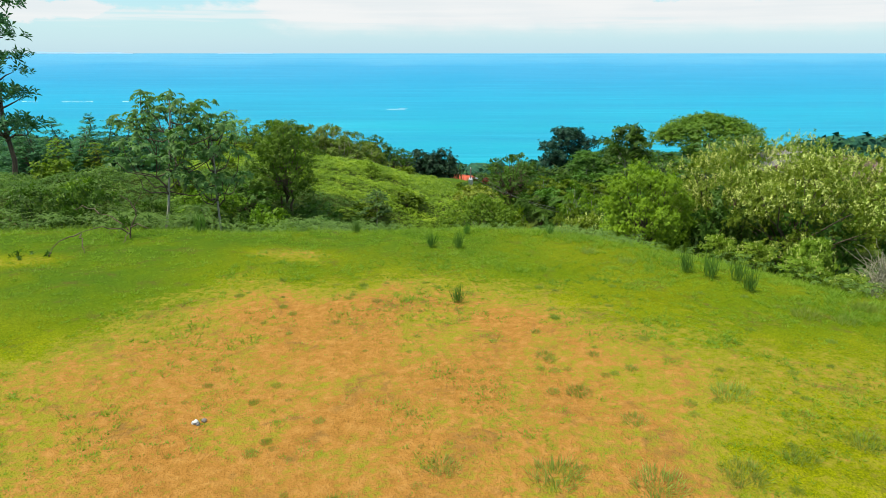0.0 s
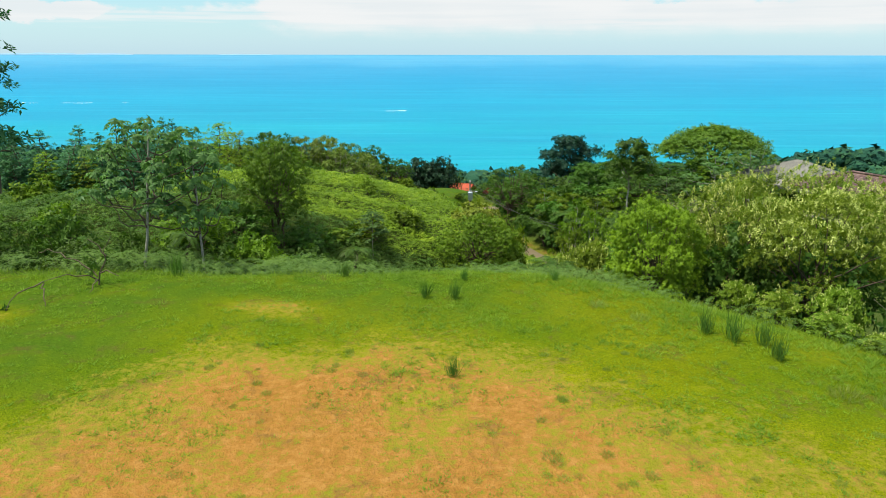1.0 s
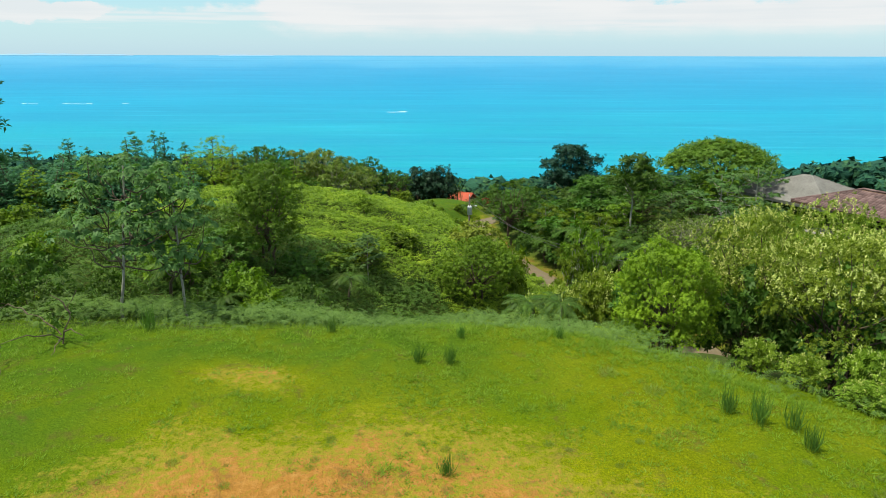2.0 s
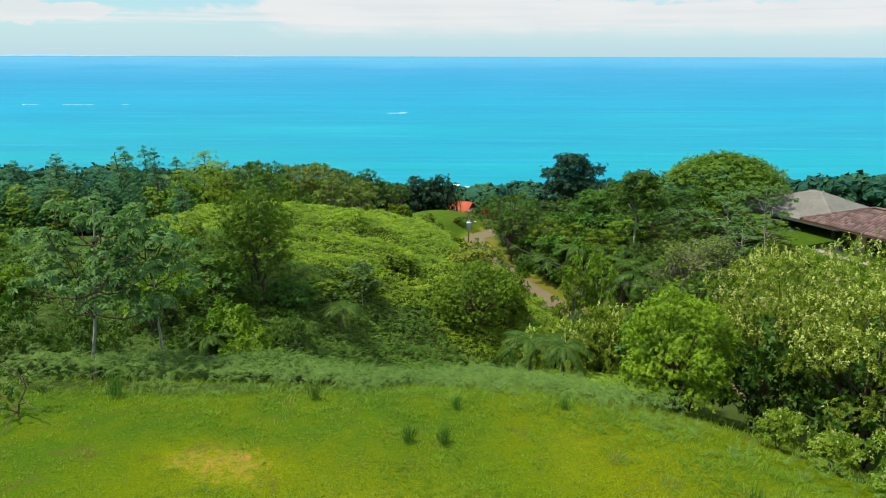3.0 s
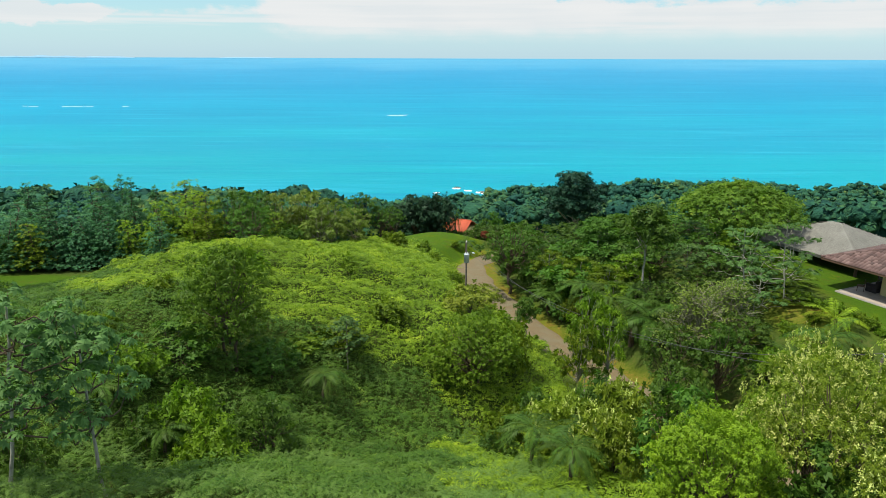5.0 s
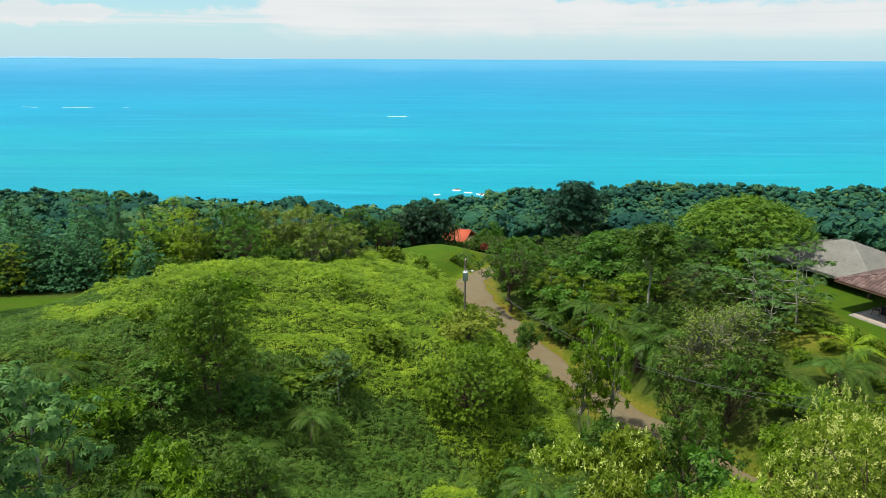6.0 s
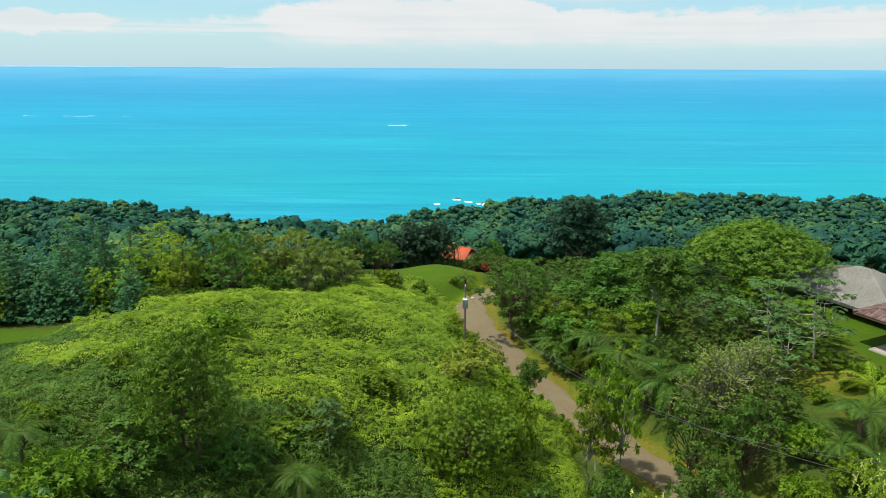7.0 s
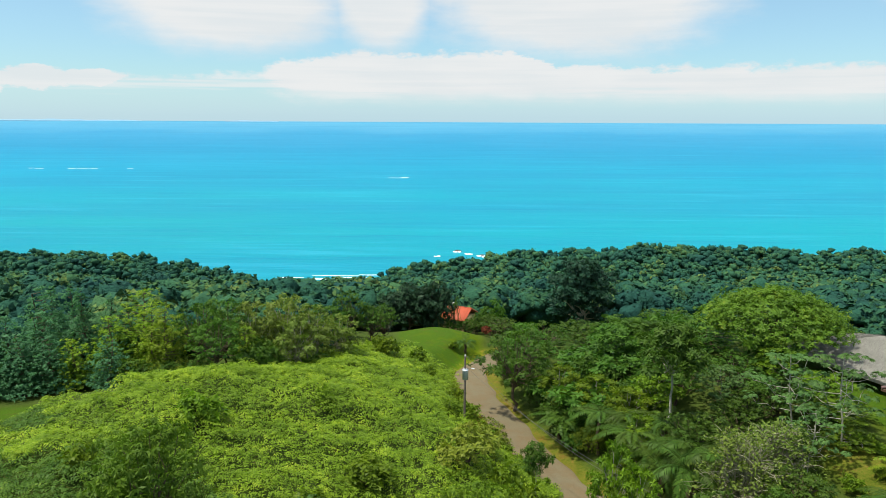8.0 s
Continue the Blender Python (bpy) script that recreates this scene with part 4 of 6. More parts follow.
def grow(kind, x, y, size=1.0, wide=None, label="", turn=None, sink=0.15, top=None):
    """Sets a plant of a kind; top, where given, is the height of its crown's top above the datum."""
    if top is not None:
        size = (top - gz(x, y) + sink) / (KIND[kind]["height"] * 1.03)
    spec = dict(KIND[kind])
    usual = spec.pop("label")
    return plant(leafy_tree, x, y, size, wide, turn, label or usual, sink, key=kind, **spec)


def dome_tree():
    """The big umbrella-shaped tree: spreading limbs under a shell of foliage."""
    rng = np.random.default_rng(41)
    root = empty("umbrella_tree", "broad umbrella-shaped tree with a dense domed green crown", "tree")
    blobs = []
    for k in range(62):
        h = (k + 0.5) / 62
        a = k * 2.39996
        ring = math.sqrt(1 - (0.02 + 0.97 * h) ** 2) * (1 - 0.22 * h)
        s = rng.uniform(0.85, 1.35)
        blobs.append(((5.0 * ring * math.cos(a), 5.2 * ring * math.sin(a), 5.0 + 3.6 * h), (s, s, s * 0.62)))
    wood, limbs = [], []
    for k in range(4):
        a = k * 1.57 + 0.5
        wood.append(tube(bent(rng, (0.15 * math.cos(a), 0.15 * math.sin(a), 0), (0.75 * math.cos(a), 0.75 * math.sin(a), 4.2), 0.0, 5), [0.26, 0.2, 0.17, 0.15, 0.13], 8))
        for j in range(7):
            b = a + rng.uniform(-0.9, 0.9)
            far = rng.uniform(1.5, 4.8)
            limbs.append(tube(bent(rng, (0.7 * math.cos(a), 0.7 * math.sin(a), rng.uniform(3.0, 4.2)), (far * math.cos(b), far * math.sin(b), 5.1 + 3.1 * math.sqrt(max(0, 1 - (far / 5.4) ** 2))), -0.06, 5), np.linspace(0.11, 0.03, 5), 5))
    part("trunk", quad_mesh("trunk", *join(wood), M_BARK, smooth=True), root)
    for v, q in limbs:
        part("branch", quad_mesh("branch", v, q, M_BARK, smooth=True), root)
    part("crown", quad_mesh("crown", *crown_leaves(rng, blobs, 24000, 0.30, 0.12, under=-0.45, fill=0.12, droop=0.3), M_DOME), root)
    return root


def near_plants():
    # bushes on the slope right of the lawn
    grow("lime_bush", 8.3, 26.4, wide=0.74, top=1.5)
    for x, y, t, w in ((13.4, 24.6, 2.0, 0.85), (17.4, 21.6, 2.5, 1.0), (12.4, 28.4, 1.9, 0.95), (16.4, 29.0, 1.9, 1.0), (20.8, 28.6, 2.1, 1.0), (22.5, 24.0, 2.6, 1.0), (14.4, 32.2, 0.8, 0.7)):
        grow("flower_bush", x, y, wide=w, top=t)
    for x, y, t, w in ((6.3, 38.2, -4.2, 0.5), (8.3, 36.8, -3.0, 0.55), (7.2, 32.6, -2.0, 0.40), (10.2, 30.2, -0.6, 0.5), (11.9, 20.4, 0.2, 0.22), (13.9, 17.6, -0.2, 0.26), (15.9, 14.6, -0.3, 0.28), (10.7, 18.9, -0.1, 0.20), (10.0, 20.3, 0.0, 0.20), (11.4, 17.6, -0.2, 0.19), (12.0, 16.2, -0.2, 0.2), (9.3, 21.6, -0.1, 0.18)):
        grow("flower_shrub", x, y, wide=w * 2.3, top=t)
    for x, y, t, w in ((11.0, 26.4, 0.2, 0.6), (9.4, 31.6, -1.0, 0.7), (5.8, 42.5, -6.8, 0.6), (9.0, 42.0, -5.6, 0.7), (12.5, 40.5, -4.6, 0.8), (3.6, 39.4, -7.0, 0.4)):
        grow("dark_bush", x, y, wide=w, top=t)
    # bushes added under the flowering crowns to darken the hollows there
    for x, y, t, w in ((13.8, 24.6, 0.0, 0.8), (17.2, 21.8, 0.0, 0.85), (19.8, 18.8, 0.3, 0.9), (11.6, 25.8, -0.4, 0.6), (20.8, 22.4, 0.6, 0.9), (14.8, 26.8, 0.2, 0.8)):
        grow("shade_bush", x, y, wide=w, top=t)
    for x, y, t, w in ((-13.6, 26.4, -0.4, 0.5), (-15.4, 28.0, 0.3, 0.6), (-13.0, 29.6, -0.9, 0.5), (-17.0, 26.6, 0.3, 0.6)):
        grow("shade_bush", x, y, wide=w, top=t, label="dark green bush among ferns below the brow")
    plant(twig_shrub, 12.6, 18.2, 0.42, 0.5, key="dry_twigs", height=4.0, width=4.0, seed=71, count=60, leaves_too=0, name="dry_branches", label="tangle of bare dry branches below the brow")
    # slope to the left below the brow
    plant(cecropia, -11.7, 27.3, (4.8 - gz(-11.7, 27.3)) / 7.4, 0.95, key="cec_a", height=7.2, width=5.0, seed=51, tips=26, reach=0.25, low=0.36)
    plant(cecropia, -9.7, 28.6, (3.9 - gz(-9.7, 28.6)) / 6.1, 0.9, key="cec_b", height=5.9, width=3.6, seed=53, tips=17, reach=0.24, low=0.36)
    plant(cecropia, -4.6, 45.2, 0.6, 0.6, key="cec_b", label="young cecropia with pale lobed leaves in the gully")
    for x, y, t, w in ((-6.6, 35.4, -3.2, 0.55), (-10.6, 33.4, -2.6, 0.45)):
        grow("dark_bush", x, y, wide=w, top=t)
    for x, y, s in ((-12.8, 34.6, 0.62), (-9.8, 33.2, 0.55), (-16.4, 31.6, 0.6), (-7.0, 37.8, 0.6), (-5.2, 41.4, 0.7), (-15.0, 38.2, 0.7), (4.6, 35.0, 0.7), (6.4, 33.6, 0.7), (5.4, 31.4, 0.6)):
        plant(palm, x, y, s, s, key="treefern", label="tree fern with wide feathery fronds", name="tree_fern", height=3.6, reach=2.9, seed=81, fronds=16, pairs=30, leaflet=0.5, trunk=0.1, leaf=M_PALM, rise=0.45, fall=0.75)
    grow("weeping_tree", -9.9, 41.6, wide=0.74, top=2.2)
    grow("dark_bush", -8.2, 42.2, wide=0.6, top=-3.6)
    grow("dark_bush", -11.8, 40.2, wide=0.85, top=-1.9)
    grow("lime_shrub", -9.4, 34.6, wide=1.0, top=-1.9)
    grow("lime_shrub", -7.9, 32.4, wide=0.8, top=-2.5)
    grow("lime_shrub", -13.0, 37.0, wide=1.2, top=-1.4)
    for x, y, t, w in ((-5.0, 46.8, -4.5, 1.4), (-2.8, 50.6, -4.6, 1.2), (-6.2, 57.6, -3.6, 0.6), (-12.2, 52.3, -1.7, 1.2), (-7.4, 44.8, -4.6, 1.3), (5.2, 50.4, -6.0, 1.1), (4.8, 53.6, -6.6, 1.1)):
        grow("small_bush", x, y, wide=w, top=t)
    for k, y in enumerate((57.4, 59.6, 61.6, 63.4, 65.4, 67.2, 69.0, 72.6, 74.6)):
        x = float(road_x(y)) - 2.5 - 0.35 * (k % 3)
        grow("small_bush", x, y, wide=0.8 + 0.2 * (k % 2), top=gz(x, y) + 0.9 + 0.2 * (k % 3), label="yellow-green shrub on the hump's edge above the track")
    grow("round_bush", 2.6, 47.4, wide=0.72, top=-4.3)
    grow("lime_shrub", 4.8, 43.6, 1.1, 1.0)
    grow("russet_tree", 2.7, 55.0, wide=0.85, top=-5.0)
    grow("russet_tree", 3.6, 59.4, wide=0.7, top=-6.8)
    for x, y, s in ((-20, 36, 1.0), (-24, 41, 1.0), (-17, 31, 0.9), (-21, 28, 1.0), (-16, 41, 0.8), (-26, 34, 1.0), (-1.2, 79.6, 0.8), (-4.4, 79.0, 1.1), (-0.2, 73.5, 0.7), (1.6, 63.0, 0.7), (-15.0, 46.0, 0.8)):
        grow("small_bush", x, y, s, s)


def edge_trees():
    """The row of trees behind the fern hump, and the forest edge beyond the track."""
    tier = dict(name="tiered_tree", leaf=M_BLUE, bark=M_BARK, height=9.0, width=6.4, seed=61, count=5600, length=0.30, tiers=11, low=0.12, tip=0.2)
    tier2 = dict(tier, seed=63, width=5.4, height=10.0, tiers=12)
    for x, y, t, w, k in ((-25.5, 66.0, 0.35, 0.62, 1), (-28.4, 66.0, 0.5, 0.75, 0), (-26.9, 67.2, 0.4, 0.6, 1), (-31.2, 63.4, -0.6, 0.8, 1), (-33.8, 63.6, -1.2, 0.9, 0), (-36.8, 63.6, -0.4, 0.9, 1), (-40.5, 64.5, -0.6, 1.0, 0), (-45, 66, 0.2, 1.1, 1), (-29.8, 69.5, -0.4, 0.8, 1), (-23.4, 67.6, -1.6, 0.7, 0), (-35.2, 67.5, -0.4, 0.9, 1), (-27.6, 64.4, -0.9, 0.62, 0), (-29.6, 63.6, -1.0, 0.7, 1), (-38.6, 61.8, -1.2, 0.8, 0), (-24.6, 68.6, -0.8, 0.7, 1)):
        high = 10.0 if k else 9.0
        plant(tiered_tree, x, y, (t - gz(x, y)) / high, w, key="tier%d" % k, label="dark blue-green tree with tiered boughs", **(tier2 if k else tier))
    plant(tiered_tree, -33.5, 51.5, 2.15, 1.2, key="tall_tier", label="very tall dark tiered tree at the slope's edge", **dict(tier, seed=65, leaf=M_BLUE, tiers=7, low=0.25, tip=0.6, width=5.0, count=3600))
    gold = dict(name="yellow_green_tree", leaf=M_GOLD, bark=M_BARK, height=8.0, width=5.4, seed=67, count=4600, length=0.28, tiers=9, low=0.18, tip=0.35)
    for x, y, t, w in ((-21.6, 67.6, 0.1, 0.85), (-18.8, 64.6, -0.4, 0.62), (-23.2, 65.2, -1.2, 0.6), (-31.8, 61.4, -2.2, 0.55), (-25.0, 63.4, -2.4, 0.5), (-20.2, 65.6, -0.7, 0.6), (-35.5, 61.8, -2.0, 0.6), (-14.0, 67.2, -2.6, 0.5)):
        plant(tiered_tree, x, y, (t - gz(x, y)) / 8.1, w, key="gold", label="airy yellow-green tree with layered boughs", **gold)
    for x, y, t, w in ((-30.6, 62.4, -2.2, 0.6), (-28.2, 62.6, -1.9, 0.6), (-26.2, 62.8, -2.1, 0.55), (-22.4, 63.2, -2.2, 0.5), (-33.2, 61.6, -2.0, 0.6)):
        plant(tiered_tree, x, y, (t - gz(x, y)) / 9.0, w, key="tier0", label="young blue-green tree at the edge of the lawn")
    for x, y, t, w in ((-17.4, 67.0, -0.6, 0.55), (-15.2, 64.6, -1.4, 0.5), (-16.2, 69.5, -1.1, 0.6)):
        grow("forest_tree", x, y, wide=w, top=t)
    for x, y, t, w in ((-14.2, 70.0, -1.3, 0.8), (-12.1, 71.0, -1.4, 0.8), (-9.9, 72.5, -2.3, 0.8), (-12.4, 74.5, -1.9, 0.9), (-8.0, 75.0, -3.9, 0.7), (-10.6, 69.4, -2.6, 0.7)):
        grow("sparse_tree", x, y, wide=w, top=t)
    for x, y, t, w in ((-8.6, 84.0, -4.2, 0.55), (-6.3, 84.4, -5.8, 0.5), (-5.2, 87.0, -6.4, 0.45), (-9.8, 79.0, -4.2, 0.6)):
        grow("olive_tree", x, y, wide=w, top=t)
    for x, y, t in ((-20.4, 62.8, -2.9), (-18.2, 63.4, -3.2), (-16.4, 64.2, -3.2), (-13.4, 67.6, -4.0), (-11.6, 68.2, -4.4), (-9.2, 70.6, -5.2), (-34.0, 61.6, -2.8)):
        grow("dark_bush", x, y, wide=0.5, top=t - 1.0)
    grow("dark_tree", -3.6, 110.0, wide=0.86, top=-10.0)
    grow("dark_tree", -0.6, 111.0, wide=0.7, top=-9.9)
    grow("dark_tree", -6.6, 112.5, wide=0.55, top=-12.0)
    grow("tall_dark", 20.6, 109.0, wide=1.08, top=-5.8)
    grow("dark_bush", 16.8, 91.0, wide=1.1, top=-9.6)
    grow("dark_bush", 20.6, 92.0, wide=1.1, top=-9.4)
    for x, y, t, w in ((0.8, 112.6, -16.6, 0.5), (2.6, 113.0, -16.4, 0.5), (4.4, 113.4, -16.5, 0.5), (6.0, 114.0, -16.0, 0.6), (7.4, 115.4, -15.2, 0.7), (8.8, 117.0, -14.6, 0.8)):
        grow("dark_bush", x, y, wide=w, top=t, label="leafy bush hiding the walls of the red-roofed house")
    plant(dome_tree, 28.0, 71.0, (-0.5 - gz(28, 71)) / 9.3, 0.98, key="dome")
    # between the track and the house
    for x, y, t, w in ((7.5, 74.2, -5.0, 0.84), (9.4, 80.0, -7.6, 0.62), (15.0, 82.0, -10.4, 0.6), (22.6, 86.0, -8.4, 0.8), (9.2, 86.5, -10.0, 0.6), (13.0, 93.0, -12.2, 0.9), (25.8, 79.0, -5.7, 0.9), (21.2, 73.5, -4.8, 0.7), (14.8, 97.5, -12.6, 0.6), (31.5, 82.0, -5.6, 0.9), (18.6, 79.0, -7.6, 0.6), (36.5, 81.0, -5.4, 0.9)):
        grow("forest_tree", x, y, wide=w, top=t)
    for x, y, t, w in ((13.8, 74.2, -9.2, 0.7), (19.4, 68.0, -5.2, 0.7), (23.4, 66.5, -4.4, 0.7), (28.0, 95.0, -9.2, 1.0), (35.0, 93.0, -9.0, 1.1), (8.6, 102.5, -12.6, 0.7), (22.4, 61.6, -5.2, 0.6), (41.0, 88.0, -7.6, 1.0)):
        grow("olive_tree", x, y, wide=w, top=t)
    for x, y, t, w in ((13.4, 68.4, -7.0, 0.75), (15.2, 65.4, -6.8, 0.7), (10.5, 51.8, -4.0, 0.48), (9.4, 49.2, -5.2, 0.46), (14.8, 62.0, -7.3, 0.55), (11.5, 50.2, -4.6, 0.42), (11.0, 71.4, -7.2, 0.6), (17.4, 66.8, -6.0, 0.7)):
        grow("lush_tree", x, y, wide=w, top=t)
    for x, y, t, w in ((9.4, 83.5, -7.4, 0.6), (12.0, 88.0, -8.8, 0.6), (15.4, 86.5, -10.8, 0.6), (17.4, 84.0, -10.6, 0.6), (24.2, 75.5, -5.2, 0.7), (19.2, 71.4, -6.4, 0.6)):
        grow("forest_tree", x, y, wide=w, top=t)
    for k in range(34):
        x, y = (k * 7.31) % 19 + 8.5, (k * 11.17) % 28 + 57
        if x > road_x(y) + 3.2 and k % 3 and not (x > 22.5 and y < 64):
            grow("understory", x, y, wide=0.8 + 0.3 * (k % 3), top=gz(x, y) + 2.4 + 0.5 * (k % 4))
    for k in range(0, 16, 2):
        x, y = -36 + (k * 5.3) % 30, 66 + (k * 3.7) % 9 + max(0.0, -18 + (-36 + (k * 5.3) % 30) + 24) * 0.35
        grow("understory", x, y, wide=0.9, top=gz(x, y) + 2.6 + 0.4 * (k % 3), label="leafy bush beneath the row of trees")
    grow("pole_tree", 17.2, 63.0, wide=0.9, top=-0.6)
    grow("pole_tree", 16.4, 75.5, wide=0.8, top=-5.0)
    grow("pole_tree", 20.4, 77.0, wide=0.8, top=-5.0)
    grow("pole_tree", 6.9, 56.0, wide=0.34, label="thin sapling leaning over the track", top=-6.2)
    grow("pole_tree", 19.2, 80.0, wide=0.7, top=-5.6)
    plant(cecropia, 26.2, 57.6, (-0.4 - gz(26.2, 57.6)) / 7.8, 1.0, key="cec_c", height=7.6, width=5.2, seed=55, tips=15, label="pale-stemmed cecropia with bare crooked branches", reach=0.26, low=0.3, limb=M_PALEBARK)
    plant(cecropia, 24.6, 60.4, (-1.5 - gz(24.6, 60.4)) / 7.8, 1.0, key="cec_c")
    plant(cecropia, 13.4, 74.0, (-7.4 - gz(13.4, 74.0)) / 7.8, 0.8, key="cec_c")
    plant(cecropia, 21.4, 64.0, (-4.2 - gz(21.4, 64.0)) / 7.4, 0.75, key="cec_a", label="cecropia among the trees by the garden")
    plant(twig_shrub, 18.6, 54.4, (-5.0 - gz(18.6, 54.4)) / 5.7, 1.0, key="grey", height=5.6, width=5.6, seed=73, count=190, leaves_too=3200, leaf=M_GREYLEAF)
    plant(twig_shrub, 21.2, 55.6, (-4.9 - gz(21.2, 55.6)) / 5.7, 0.9, key="grey")
    for x, y, t, w in ((15.6, 50.0, -5.9, 0.6), (18.4, 49.4, -5.4, 0.55), (14.6, 45.6, -6.4, 0.5)):
        grow("olive_tree", x, y, wide=w, label="rounded olive-green tree over the track", top=t)
    for x, y, z, w in ((10.6, 68.0, -9.8, 1.1), (12.8, 64.8, -7.8, 1.0), (14.2, 61.6, -7.8, 1.1), (15.2, 60.2, -8.8, 1.0), (11.4, 70.4, -8.6, 0.9), (16.8, 62.4, -7.4, 1.0)):
        plant(palm, x, y, (z - gz(x, y)) / 4.1, w, key="treefern", label="tree fern with wide feathery fronds")
    for x, y, s in ((16.6, 56.6, 1.15), (18.4, 56.4, 1.1), (17.4, 58.8, 1.0), (15.4, 58.4, 0.9)):
        plant(palm, x, y, s * 1.3, s, key="palm", label="stemless palm with upright fronds under the trees", name="palm", height=1.5, reach=2.9, seed=83, fronds=16, pairs=34, leaflet=0.6, trunk=0.2, rise=0.75, fall=0.85)
    grow("round_bush", 12.3, 65.5, wide=0.36, top=-9.8, label="dense rounded bush beside the track")
    grow("lush_tree", 14.0, 61.0, wide=0.5, top=-9.6, label="low tree with bright green leaves beside the track")
    for k in range(8):
        y = 66.0 + k * 3.6
        x = road_x(y) + 2.9 + 0.5 * (k % 3)
        grow("understory", x, y, wide=0.55 + 0.15 * (k % 3), top=gz(x, y) + 2.0 + 0.6 * (k % 4), label="broad-leaved bush overhanging the track's verge")
    for x, y, t, w in ((22.6, 57.4, -5.6, 0.6), (20.2, 60.2, -5.8, 0.7), (24.6, 62.6, -4.8, 0.6), (21.0, 52.4, -6.2, 0.6), (18.0, 60.6, -6.6, 0.6)):
        grow("olive_tree", x, y, wide=w, top=t, label="shaded olive-green tree above the garden slope")
    for x, y, t, w in ((27.6, 60.4, -5.6, 0.7), (28.4, 63.6, -4.8, 0.7), (26.9, 57.6, -6.3, 0.6), (26.0, 66.0, -3.6, 0.6)):
        grow("lush_tree", x, y, wide=w, top=t, label="leafy green tree at the edge of the villa's lawn")
    plant(palm, 14.4, 63.6, 0.85, 0.8, key="treefern")
    plant(palm, 16.2, 59.6, 0.7, key="treefern")
    plant(palm, 25.2, 50.2, 1.0, key="palm", label="garden palm with long arching fronds")
    plant(palm, 27.6, 53.2, 0.95, 0.9, key="bright_palm", name="palm", label="young palm with bright yellow-green fronds in the garden", height=0.6, reach=2.6, seed=85, fronds=14, pairs=30, leaflet=0.5, trunk=0.16, rise=0.8, fall=0.8, leaf=M_LIME)
    plant(palm, 2.6, 113.6, 3.4, 0.55, key="thin_palm", name="palm", label="thin tall palm behind the grassy knoll", height=1.3, reach=2.6, seed=87, fronds=12, pairs=22, leaflet=0.5, trunk=0.14, rise=0.5, fall=0.9)
    plant(palm, 21.5, 57.2, 0.75, key="palm", label="low palm in the shade of the trees")
    plant(palm, 18.6, 58.6, 0.7, key="palm", label="low palm in the shade of the trees")
    plant(palm, 3.6, 90.0, 0.8, 0.6, key="palm", label="small palm beside the bend of the track")
    grow("red_bush", 6.4, 97.6, 0.6, 0.4)
    for x, y, t, w in ((7.8, 112.0, -15.0, 0.5), (10.5, 108.0, -15.2, 0.55), (5.0, 109.5, -17.6, 0.35), (2.2, 109.8, -17.4, 0.3), (0.8, 114.0, -15.6, 0.4), (10.6, 104.0, -14.0, 0.7)):
        grow("olive_tree", x, y, wide=w, top=t)
    # a low hedge between the villa's lawn and the sloping garden, and scattered shrubs
    for k in range(11):
        x, y = 26.9 + k * 0.33, 58.4 - k * 0.78
        grow("small_bush", x, y, 0.34 + 0.06 * (k % 3), 0.45, "clipped low hedge shrub edging the villa's lawn")
    for x, y, s, w in ((24.6, 53.6, 0.55, 0.6), (23.0, 51.0, 0.5, 0.7), (27.4, 49.6, 0.45, 0.5), (2.2, 89.0, 0.5, 0.5), (26.6, 54.0, 0.4, 0.45)):
        grow("small_bush", x, y, s, w, "low dark garden shrub on bare soil")
    for x, y, s, w in ((28.8, 45.0, 0.9, 0.9), (22.8, 46.6, 0.9, 0.8), (24.8, 44.0, 1.0, 1.0), (20.4, 46.0, 1.1, 1.0), (21.6, 49.4, 0.9, 0.8), (26.4, 47.0, 0.6, 0.7), (22.2, 53.6, 0.7, 0.7)):
        grow("lime_shrub", x, y, s, w, "bushy green garden shrub below the villa")
    plant(palm, 23.2, 48.6, 0.8, key="palm", label="young palm with arching fronds on the garden slope")
    plant(palm, 24.8, 45.8, 0.7, key="palm", label="young palm with arching fronds on the garden slope")
    plant(cecropia, 23.2, 55.6, 0.62, 0.7, key="cec_c", label="small cecropia on the garden slope")


near_plants()
edge_trees()


# ---- cover that nobody could count ----


def strewn(rng, n, x0, x1, y0, y1):
    return rng.uniform(x0, x1, n), rng.uniform(y0, y1, n)


def heap(x, y):
    """How high the creepers are heaped over the ground."""
    return 0.74 + 0.52 * wobble(x, y, 1.5, 1.0) + 0.26 * wobble(x, y, 0.55, 5.0) + 0.40 * wobble(x, y, 4.0, 8.0)


